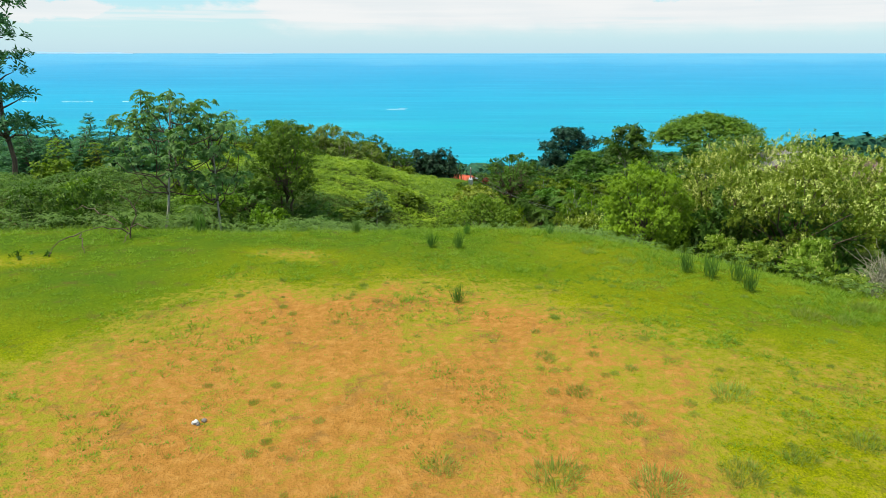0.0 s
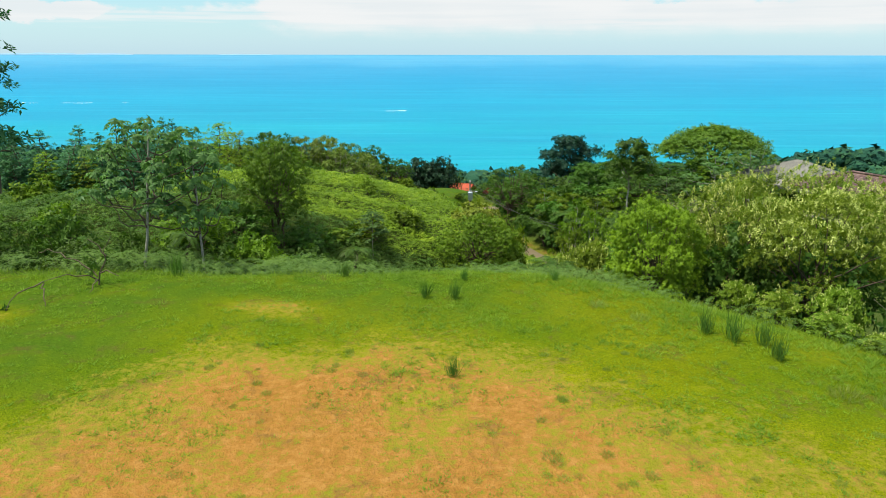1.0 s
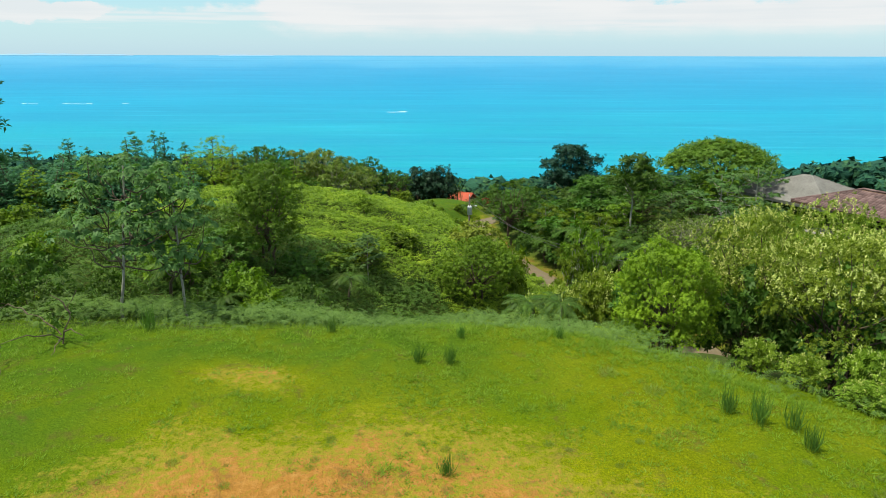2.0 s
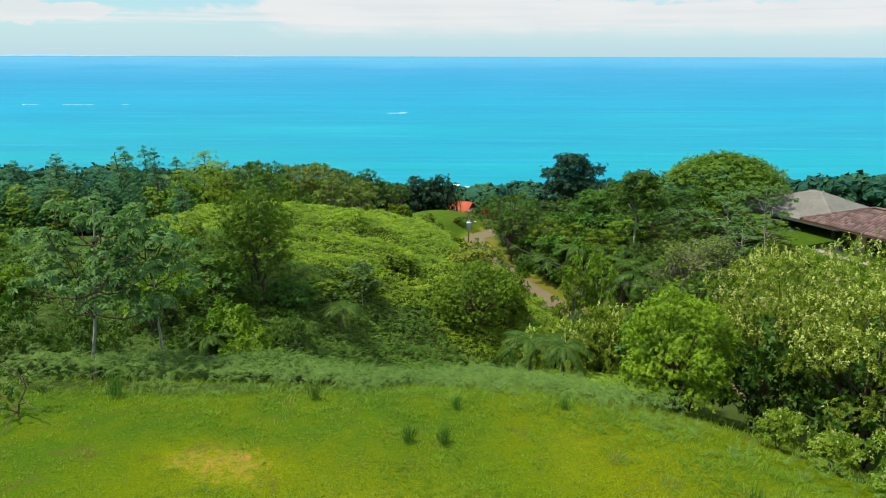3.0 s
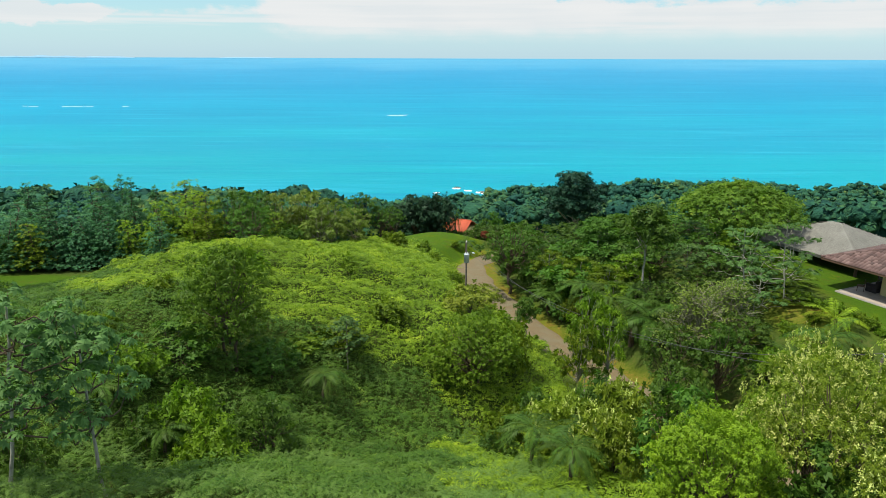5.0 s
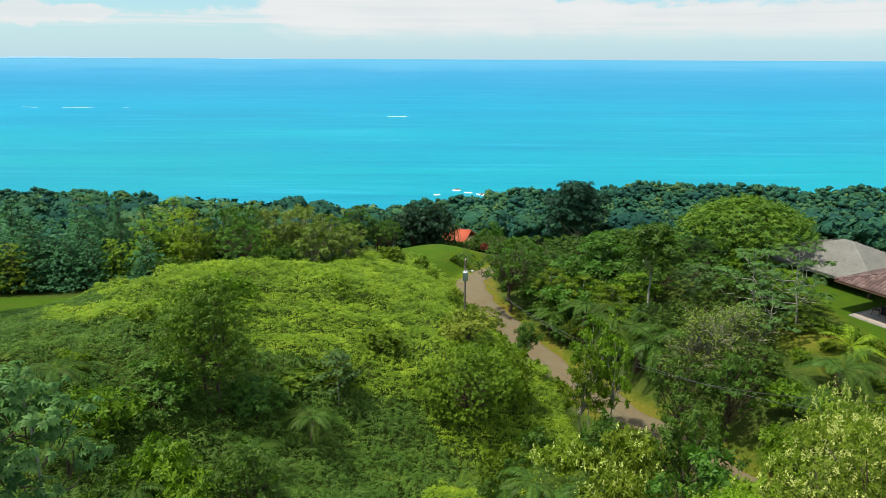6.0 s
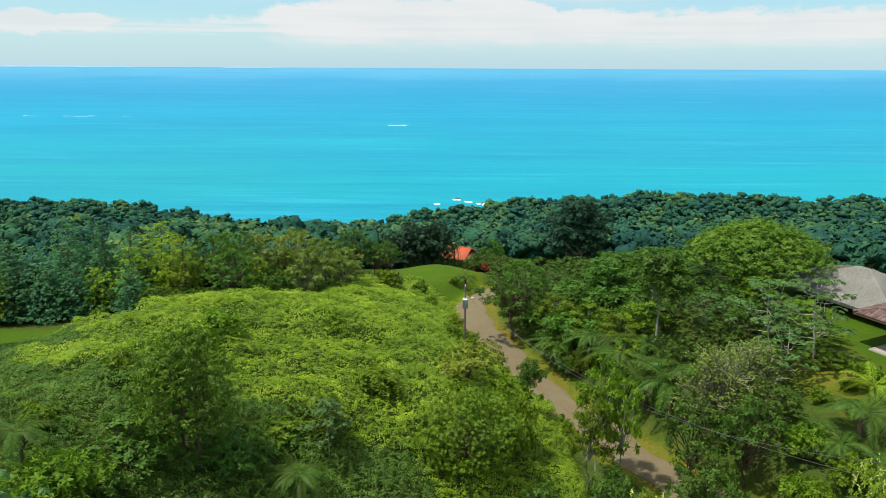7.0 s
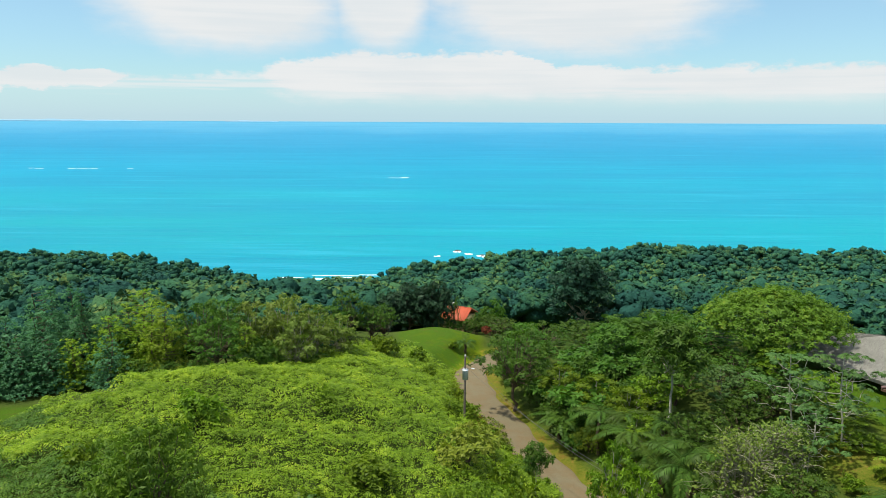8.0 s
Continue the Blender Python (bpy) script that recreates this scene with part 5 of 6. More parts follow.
def many_fronds(rng, x, y, z, length, rise, fall, pairs, leaflet, width):
    """Feathered fronds at many places at once."""
    n = len(x)
    a = rng.uniform(0, 2 * np.pi, n)
    h = np.stack([np.cos(a), np.sin(a), 0 * a], 1)
    side = np.stack([-np.sin(a), np.cos(a), 0 * a], 1)
    length = length * rng.uniform(0.6, 1.2, n)
    steep = rng.uniform(0.6, 1.3, n)
    out = []
    for k in range(pairs):
        t = 0.2 + 0.8 * k / (pairs - 1)
        p = np.stack([x, y, z], 1) + h * (length * t)[:, None] + np.array([0, 0, 1.0]) * (length * (rise * steep * t - fall * t * t))[:, None]
        way = unit(h + np.array([0, 0, 1.0]) * (rise * steep - 2 * fall * t)[:, None])
        up = np.cross(side, way) * -1.0
        up = np.where(up[:, 2:3] < 0, -up, up)
        size = leaflet * length * (1.08 - t) ** 0.6
        for s in (1, -1):
            d = unit(side * s + way * 0.5 - up * 0.2 + rng.normal(0, 0.22, p.shape))
            out.append(flecks(p, d, up, size, width * length, 0.2))
    return join(out)


def vine_cover():
    """The creepers over the hump: heaps of leaves with hollows between them."""
    rng = np.random.default_rng(101)
    x, y = strewn(rng, 800000, -46, 9, 26, 92)
    s = lawn_edge(x, y)
    keep = (s > 4.5 + 3.0 * wobble(x, y, 3.0, 6.0)) & (x < road_x(y) - 1.75) & (y < np.interp(x, [-46, -20, -12, -6, 4], [61, 62, 70, 86, 84]))
    keep &= ~((x < -19) & (y > 55 - 0.35 * (x + 19))) & ~(np.hypot((x + 31) / 8.5, (y - 56.6) / 3.6) < 1.0) & ~(np.hypot((x - 0.7) / 5.2, (y - 95) / 11.5) < 1.0)
    keep &= rng.random(len(x)) < np.interp(y, [26, 36, 60, 92], [0.8, 1.1, 0.85, 0.45])
    x, y = x[keep], y[keep]
    h = np.clip(heap(x, y), 0.06, 2.2) * (1 - 0.75 * ease(x + (y - 60) * 0.12, 0.0, 3.0) * ease(y, 58, 66)) * (1 - 0.9 * (1 - ease(np.hypot((x + 24.0) / 6.0, (y - 50.0) / 7.0), 0.6, 1.2))) + rng.uniform(-0.13, 0.07, len(x))
    e = 0.2
    gx, gy = (heap(x + e, y) - heap(x - e, y)) / (2 * e), (heap(x, y + e) - heap(x, y - e)) / (2 * e)
    p = np.stack([x, y, ground_z(x, y) + h], 1)
    up = unit(np.stack([-gx, -gy, np.full_like(x, 1.0)], 1) + rng.normal(0, 0.38, p.shape))
    d = unit(np.cross(up, rng.normal(0, 1, p.shape)) - np.array([0, 0, 0.2]))
    size = rng.uniform(0.09, 0.23, len(x)) * np.interp(y, [30, 60, 90], [0.60, 0.84, 1.2])
    # feathery sprays lie over the leaves; a greener fern, its colour darkened for tree shade, grows low and left
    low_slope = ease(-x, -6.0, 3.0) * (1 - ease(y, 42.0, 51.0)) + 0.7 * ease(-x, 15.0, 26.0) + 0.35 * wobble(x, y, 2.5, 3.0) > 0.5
    spray = rng.random(len(x)) < np.interp(y, [34, 55], [0.11, 0.075])
    leafy = rng.random(len(x)) < 0.46
    for name, mat, zone, label in (("creeper_cover", M_VINE, ~low_slope, "sunlit creepers and ferns smothering the hillside"), ("slope_ferns", M_FERNDARK, low_slope, "deep green ferns covering the lower slope, darkened to stand for tree shade")):
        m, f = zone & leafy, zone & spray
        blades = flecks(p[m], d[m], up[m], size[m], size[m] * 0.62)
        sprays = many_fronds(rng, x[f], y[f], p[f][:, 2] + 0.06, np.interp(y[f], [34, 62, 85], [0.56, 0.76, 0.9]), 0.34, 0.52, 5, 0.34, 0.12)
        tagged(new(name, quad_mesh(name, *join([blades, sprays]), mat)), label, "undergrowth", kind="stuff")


def fern_belt():
    rng = np.random.default_rng(103)
    x, y = strewn(rng, 84000, -42, 13, 16, 50)
    s = lawn_edge(x, y)
    far = np.interp(x, [-42, -14, -6, 2, 6.0, 7.5, 13], [9, 11, 22, 25, 12, 1.2, 0.4])
    keep = (s > 0.2 + 0.6 * wobble(x, y, 1.3, 3.0)) & (s < far + 2.0 * wobble(x, y, 3.0, 7.0))
    x, y = x[keep], y[keep]
    s = lawn_edge(x, y)
    thick = np.clip(0.55 + 0.55 * wobble(x, y, 1.5, 9.0) + 0.3 * wobble(x, y, 0.7, 4.0), 0.04, 1.0)
    pick = rng.random(len(x)) < thick * 0.7
    x, y, s, thick = x[pick], y[pick], s[pick], thick[pick]
    h = (0.05 + (0.55 + 0.40 * ease(-x, 1.0, 6.0)) * thick + rng.uniform(0, 0.2, len(x))) * ease(s, -0.6, 2.4)
    v, q = many_fronds(rng, x, y, ground_z(x, y) + h - 0.05, 0.58, 0.95, 0.80, 13, 0.26, 0.034)
    tagged(new("fern_bank", quad_mesh("fern_bank", v, q, M_FERN)), "grey-green bracken ferns along the lawn's brow", "ferns", kind="stuff")
    # long grass and seedlings between the ferns and the mown lawn
    x, y = strewn(rng, 160000, -30, 15, 12, 34)
    s = lawn_edge(x, y)
    keep = (s > -1.2) & (s < 9) & (rng.random(len(x)) < np.clip(0.5 + 0.6 * wobble(x, y, 0.8, 2.0), 0, 1) * np.interp(s, [-1.2, 0.5, 4, 9], [0.15, 0.7, 0.5, 0.2]))
    x, y, s = x[keep], y[keep], s[keep]
    a = rng.uniform(0, 2 * np.pi, len(x))
    d = unit(np.stack([np.cos(a), np.sin(a), rng.uniform(0.4, 1.8, len(x))], 1))
    p = np.stack([x, y, ground_z(x, y) - 0.02], 1)
    ob = new("rough_grass", quad_mesh("rough_grass", *flecks(p, d, unit(rng.normal(0, 0.6, p.shape) + np.array([0, 0, 0.5])), rng.uniform(0.12, 0.34, len(x)), 0.022), M_LUSH))
    tagged(ob, "long unmown grass at the edge of the lawn", "grass", kind="stuff")


def lawn_grass():
    """Small tufts all over the lawn, thin on the worn soil."""
    rng = np.random.default_rng(105)
    x, y = strewn(rng, 70000, -24, 17, 4.5, 27)
    s = lawn_edge(x, y)
    worn = 1 - ease(np.hypot((x + 0.6) / 9.5, (y - 9.0) / 8.6), 0.35, 1.12)
    patch = wobble(x, y, 1.1, 6.0) + 0.8 * wobble(x, y, 0.35, 3.0)
    keep = (s < 0.6) & (np.abs(x) < 0.72 * y + 3) & (rng.random(len(x)) < np.clip(0.62 - 0.42 * worn + 0.45 * patch, 0.05, 1.0) * (1 - 0.6 * ease(-x, 1.0, 6.0) * ease(y, 11.0, 15.0)))
    x, y, s, patch = x[keep], y[keep], s[keep], patch[keep]
    n = 10
    worn = 1 - ease(np.hypot((x + 0.6) / 9.5, (y - 9.0) / 8.6), 0.35, 1.12)
    size = (1 - 0.4 * worn) * (0.6 + 0.5 * np.clip(patch, -0.5, 1) + 0.6 * ease(s, -4.0, 0.6)) * rng.uniform(0.6, 1.5, len(x))
    a = rng.uniform(0, 2 * np.pi, (len(x), n))
    r = np.sqrt(rng.random((len(x), n))) * 0.055 * size[:, None]
    px, py = x[:, None] + np.cos(a) * r, y[:, None] + np.sin(a) * r
    p = np.stack([px, py, np.repeat(ground_z(x, y)[:, None] - 0.01, n, 1)], -1).reshape(-1, 3)
    d = np.stack([np.cos(a), np.sin(a), rng.uniform(0.3, 1.6, a.shape)], -1).reshape(-1, 3)
    tall = (0.11 * size[:, None] * rng.uniform(0.6, 1.3, (len(x), n))).ravel()
    up = unit(rng.normal(0, 0.5, p.shape) + np.array([0, 0, 1.0]))
    ob = new("lawn_grass", quad_mesh("lawn_grass", *flecks(p, unit(d), up, tall, 0.016), M_GRASS))
    tagged(ob, "short uneven grass tufts growing over the lawn", "grass", kind="stuff")


def far_forest():
    """The woods from the garden down to the coast: crowns of many leaf clumps."""
    rng = np.random.default_rng(107)
    out, y, rows = [], 76.0, []
    while y < 690:
        step = 5.2 + y * 0.0072
        half = 0.665 * y + 8
        x = np.arange(-half, half, step * 1.08) + rng.uniform(-0.45, 0.45, len(np.arange(-half, half, step * 1.08))) * step
        yy = y + rng.uniform(-0.45, 0.45, len(x)) * step
        rows.append(np.stack([x, yy, np.full_like(x, step)], 1))
        y += step * 0.92
    c = np.concatenate(rows)
    x, y, step = c.T
    z = ground_z(x, y)
    keep = (z > SEA + 3.0) & ((y > 99) | (x < -9.5 - (y - 76) * 0.1) | (x > 40)) & ~((x < -9) & (y < 78)) & ~((np.abs(x - road_x(y)) < 4.5) & (y < 118)) & ~((np.hypot(x + 2, y - 102) < 14)) & ~((np.hypot(x - 22, y - 107) < 10)) & ~((np.hypot(x - 5, y - 118) < 10) & (y < 121)) & ~((np.abs(x) < 8) & (y < 118))
    x, y, z, step = x[keep], y[keep], z[keep], step[keep]
    radius = step * rng.uniform(0.58, 1.04, len(x))
    height = np.minimum(radius * rng.uniform(0.9, 2.2, len(x)) + 2.0, np.interp(y, [76, 99, 140, 220], [4.2, 6.0, 10.0, 22.0]))
    height = height * (1 - 0.4 * np.exp(-((x + 105) / 75) ** 2) * ease(y, 500.0, 600.0))
    tone = np.clip(rng.normal(0.46, 0.24, len(x)) + 0.10 * wobble(x, y, 30.0, 2.0), 0, 1)
    tones = []
    # each crown: a core and dozens of small leaf clumps, with loose leaves on the nearer ones; inner parts are toned
    # darker for shade
    g = (1 + 5 ** 0.5) / 2
    ico = unit(np.array([(-1, g, 0), (1, g, 0), (-1, -g, 0), (1, -g, 0), (0, -1, g), (0, 1, g), (0, -1, -g), (0, 1, -g), (g, 0, -1), (g, 0, 1), (-g, 0, -1), (-g, 0, 1)], float))
    faces = np.array([(0, 11, 5), (0, 5, 1), (0, 1, 7), (0, 7, 10), (0, 10, 11), (1, 5, 9), (5, 11, 4), (11, 10, 2), (10, 7, 6), (7, 1, 8), (3, 9, 4), (3, 4, 2), (3, 2, 6), (3, 6, 8), (3, 8, 9), (4, 9, 5), (2, 4, 11), (6, 2, 10), (8, 6, 7), (9, 8, 1)])
    def bodies(centre, size, shape, tris, jitter, flat):
        n, k = len(centre), len(shape)
        turn = rng.uniform(0, 2 * np.pi, n)
        c, s = np.cos(turn)[:, None], np.sin(turn)[:, None]
        form = np.stack([shape[:, 0] * c - shape[:, 1] * s, shape[:, 0] * s + shape[:, 1] * c, np.repeat(shape[None, :, 2], n, 0) * flat], -1)
        form = form * rng.uniform(1 - jitter, 1 + jitter, (n, k, 1)) + rng.normal(0, jitter * 0.3, (n, k, 3))
        v = centre[:, None] + form * size[:, None, None]
        return v.reshape(-1, 3), (tris[None] + (np.arange(n) * k)[:, None, None]).reshape(-1, 3)

    for lo, hi, boughs, leaf_n, size in ((70, 150, 11, 30, 0.80), (150, 260, 8, 19, 1.20), (260, 420, 6, 14, 1.55), (420, 800, 5, 11, 2.0)):
        m = (y >= lo) & (y < hi)
        k = int(m.sum())
        rm = radius[m]
        top = np.stack([x[m], y[m], z[m] + height[m] - rm * 0.8], 1)
        out.append(bodies(top - np.array([0, 0, 0.25]) * rm[:, None], rm * 0.60, ico, faces, 0.15, 0.72))
        # halved tone paints the shade inside the crown onto the core
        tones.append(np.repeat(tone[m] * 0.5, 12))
        # boughs are rounded masses in a dome, with loose leaf clumps standing off them
        turn = np.arange(boughs)[None] * 2.39996 + rng.uniform(0, 6.28, (k, 1)) + rng.uniform(-0.4, 0.4, (k, boughs))
        lift = (np.arange(boughs)[None] + 0.6) / boughs + rng.uniform(-0.06, 0.06, (k, boughs))
        ring = np.sqrt(np.clip(1 - lift ** 2, 0.05, 1.0))
        bc = top[:, None] + np.stack([ring * np.cos(turn), ring * np.sin(turn), lift * 0.72 - 0.1], -1) * (rm[:, None, None] * rng.uniform(0.60, 0.82, (k, boughs, 1)))
        br = rm[:, None] * rng.uniform(0.24, 0.44, (k, boughs))
        bt = np.clip(tone[m][:, None] + rng.normal(0, 0.07, (k, boughs)), 0, 1)
        out.append(bodies(bc.reshape(-1, 3), br.ravel(), ico, faces, 0.30, 0.75))
        # boughs darker than their leaves: shade between clumps put into the tone
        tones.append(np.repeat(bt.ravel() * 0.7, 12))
        d = unit(rng.normal(0, 1, (k * boughs, leaf_n, 3)))
        d[..., 2] = np.abs(d[..., 2]) - 0.1
        p = (bc.reshape(-1, 1, 3) + d * br.reshape(-1, 1, 1) * np.array([1.08, 1.08, 0.86]) * rng.uniform(0.9, 1.12, (k * boughs, leaf_n, 1))).reshape(-1, 3)
        dd = d.reshape(-1, 3)
        up = unit(dd + np.array([0, 0, 0.3]) + rng.normal(0, 0.35, dd.shape))
        way = unit(np.cross(up, rng.normal(0, 1, dd.shape)) + np.array([0, 0, -0.15]))
        s = size * rng.uniform(0.6, 1.3, len(p))
        out.append(flecks(p - way * s[:, None] * 0.4, way, up, s, s * 0.85, 0.15))
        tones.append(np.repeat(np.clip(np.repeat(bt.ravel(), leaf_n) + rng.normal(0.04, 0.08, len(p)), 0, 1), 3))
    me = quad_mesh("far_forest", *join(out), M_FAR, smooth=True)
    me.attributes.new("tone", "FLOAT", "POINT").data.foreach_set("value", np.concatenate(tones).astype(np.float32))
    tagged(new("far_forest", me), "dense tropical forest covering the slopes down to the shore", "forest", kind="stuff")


vine_cover()
fern_belt()
lawn_grass()
far_forest()
for k, (x, y, s) in enumerate(((6.68, 17.46, 0.95), (7.16, 17.0, 1.1), (7.79, 16.77, 1.0), (7.76, 15.95, 0.95), (-0.37, 20.05, 0.8), (0.46, 20.0, 0.85), (0.79, 21.6, 0.65), (3.6, 21.6, 0.6), (-3.0, 22.3, 0.8), (-8.4, 22.4, 1.1), (0.34, 15.05, 0.7), (11.2, 15.6, 0.7), (10.4, 12.6, 0.6))):
    plant(tussock, x, y, s, s * 1.05, sink=0.02, key="tussock", seed=111)
for k, (x, y, s) in enumerate(((3.0, 7.9, 0.9), (4.3, 8.2, 0.8), (1.6, 8.1, 0.9), (5.3, 8.6, 0.6), (2.4, 10.6, 0.55), (3.1, 9.6, 0.5), (5.0, 10.4, 0.8), (0.0, 8.4, 0.6), (8.3, 14.2, 0.8), (9.0, 13.8, 0.7), (5.3, 18.4, 0.6), (4.4, 19.3, 0.6), (6.5, 9.0, 0.7), (2.0, 12.0, 0.45), (7.3, 8.7, 0.7), (10.0, 14.8, 0.8))):
    plant(tussock, x, y, s, s * 1.4, sink=0.02, key="low_tussock", seed=113, height=0.26, blades=260, spread=0.27, label="low spreading clump of pale green grass", leaf=M_PALE, width=0.009, lean_most=1.0)

_rng = np.random.default_rng(117)
for k in range(150):
    x, y = _rng.uniform(-5, 11), _rng.uniform(6.6, 16.5)
    if lawn_edge(x, y) < -1.5 and abs(x) < 0.66 * y:
        s = _rng.uniform(0.15, 0.42)
        plant(tussock, x, y, s * _rng.uniform(0.6, 1.1), s, sink=0.01, key="low_tussock")

# ---- built things ----

M_CREAM = plain_material("cream_plaster", (0.62, 0.50, 0.24), 0.9, grain=0.15, size=0.8, second=(0.52, 0.40, 0.18), relief=0.2)
M_PATIO = plain_material("patio_tiles", (0.36, 0.30, 0.24), 0.7, grain=0.2, size=1.5, relief=0.2)
M_KERB = plain_material("pale_concrete", (0.27, 0.26, 0.23), 0.85, grain=0.2, size=2.0, relief=0.2)
M_TIMBER = plain_material("dark_timber", (0.12, 0.07, 0.04), 0.7, grain=0.4, size=3.0)
M_GREYWOOD = plain_material("weathered_pole", (0.20, 0.17, 0.14), 0.9, grain=0.5, size=4.0, second=(0.11, 0.09, 0.07))
M_STEEL = plain_material("painted_steel", (0.62, 0.68, 0.72), 0.5, 0.0, grain=0.2, size=4.0, second=(0.50, 0.57, 0.62))
M_WIRE = plain_material("cable", (0.08, 0.08, 0.08), 0.6, grain=0.1)
M_GREYWALL = plain_material("grey_render", (0.16, 0.15, 0.14), 0.9, grain=0.2, size=1.0)
M_CURTAIN = plain_material("pale_curtain", (0.42, 0.43, 0.40), 0.9, grain=0.2, size=5.0)
M_CUSHION = plain_material("dark_fabric", (0.05, 0.04, 0.04), 0.9, grain=0.3, size=6.0)
M_WHITE = plain_material("white_paint", (0.78, 0.78, 0.76), 0.6, grain=0.1, size=3.0, second=(0.62, 0.62, 0.60))
M_ROCK = plain_material("sea_rock", (0.10, 0.09, 0.075), 0.9, grain=0.5, size=0.2, relief=0.8, depth=0.4)
M_FOAM = plain_material("sea_foam", (0.80, 0.84, 0.84), 0.9, grain=0.2, size=0.1, second=(0.55, 0.74, 0.78))
# blue base colour carries the haze over the far land
M_ISLE = plain_material("haze_blue_land", (0.16, 0.30, 0.42), 1.0, grain=0.2, size=0.004, second=(0.20, 0.34, 0.45))


def glass_material():
    m, n = material("dark_glass")
    b = n.add("ShaderNodeBsdfPrincipled", {"Base Color": (0.012, 0.015, 0.015, 1), "Roughness": 0.06, "IOR": 1.5})
    finish(n, b.outputs[0])
    return m


def tile_material(name, stops, rough=0.8):
    """Each tile its own tone, in weathered drifts."""
    m, n = material(name)
    geo = n.add("ShaderNodeNewGeometry")
    drift = n.noise(geo.outputs["Position"], 0.7, 3.0, 0.6)
    fac = n.math("ADD", n.math("MULTIPLY", geo.outputs["Random Per Island"], 0.55), n.math("MULTIPLY", drift, 0.5), clamp=True)
    c = n.ramp(fac, stops)
    fine = n.noise(geo.outputs["Position"], 9.0, 4.0, 0.7)
    c = n.mix(n.math("MULTIPLY", fine, 0.35), c, (0.03, 0.028, 0.026))
    b = n.add("ShaderNodeBsdfPrincipled", {"Base Color": c, "Roughness": rough, "Specular IOR Level": 0.3, "Normal": bump(n, fine, 0.4, 0.02)})
    finish(n, b.outputs[0])
    return m


M_GLASS = glass_material()
M_TILE = tile_material("clay_tiles", [(0.15, (0.060, 0.036, 0.032)), (0.5, (0.115, 0.066, 0.058)), (0.85, (0.19, 0.125, 0.11))])
M_THATCH = tile_material("grey_thatch", [(0.15, (0.13, 0.125, 0.105)), (0.5, (0.23, 0.225, 0.195)), (0.9, (0.34, 0.335, 0.295))], 0.95)
M_REDROOF = tile_material("red_sheet_roof", [(0.2, (0.42, 0.075, 0.030)), (0.6, (0.52, 0.10, 0.042)), (0.9, (0.58, 0.15, 0.075))], 0.55)


def box(x0, x1, y0, y1, z0, z1):
    """Corners and faces of a block."""
    v = [(x, y, z) for z in (z0, z1) for y in (y0, y1) for x in (x0, x1)]
    q = [(0, 2, 3, 1), (4, 5, 7, 6), (0, 1, 5, 4), (2, 6, 7, 3), (0, 4, 6, 2), (1, 3, 7, 5)]
    return np.array(v, float), np.array(q)


def block(name, parent, mat, *boxes, soft=0.012, label=""):
    """A part made of one or more blocks with softened edges."""
    me = quad_mesh(name, *join([box(*b) for b in boxes]), mat)
    if soft:
        bm = bmesh.new()
        bm.from_mesh(me)
        bmesh.ops.bevel(bm, geom=bm.edges[:], offset=soft, segments=1, affect="EDGES")
        bm.to_mesh(me)
        bm.free()
    return part(name, me, parent, label)


def tiles_on(o, along, up, rows, wide, rng, left, right):
    """Barrel tiles over a sloping roof face: o its eave corner, along and up its unit directions, left and right its bounds at a height."""
    o, along, up = (np.asarray(a, float) for a in (o, along, up))
    out = np.cross(along, up)
    step, pitch = 0.36, 0.27
    parts = []
    for r in range(rows):
        h0 = r * step
        for k in range(int(wide / pitch)):
            s = k * pitch + pitch / 2
            if s < left(h0 + step / 2) or s > right(h0 + step / 2):
                continue
            base = o + along * s + up * (h0 - 0.02) + out * (0.02 + rng.uniform(0, 0.012))
            half, lift = pitch * 0.5, 0.075
            ring = [base - along * half, base - along * half * 0.55 + out * lift, base + along * half * 0.55 + out * lift, base + along * half]
            v = np.array(ring + [p + up * (step + 0.04) - out * 0.018 for p in ring])
            parts.append((v, np.array([(0, 1, 5, 4), (1, 2, 6, 5), (2, 3, 7, 6), (0, 3, 2, 1)])))
    return join(parts)


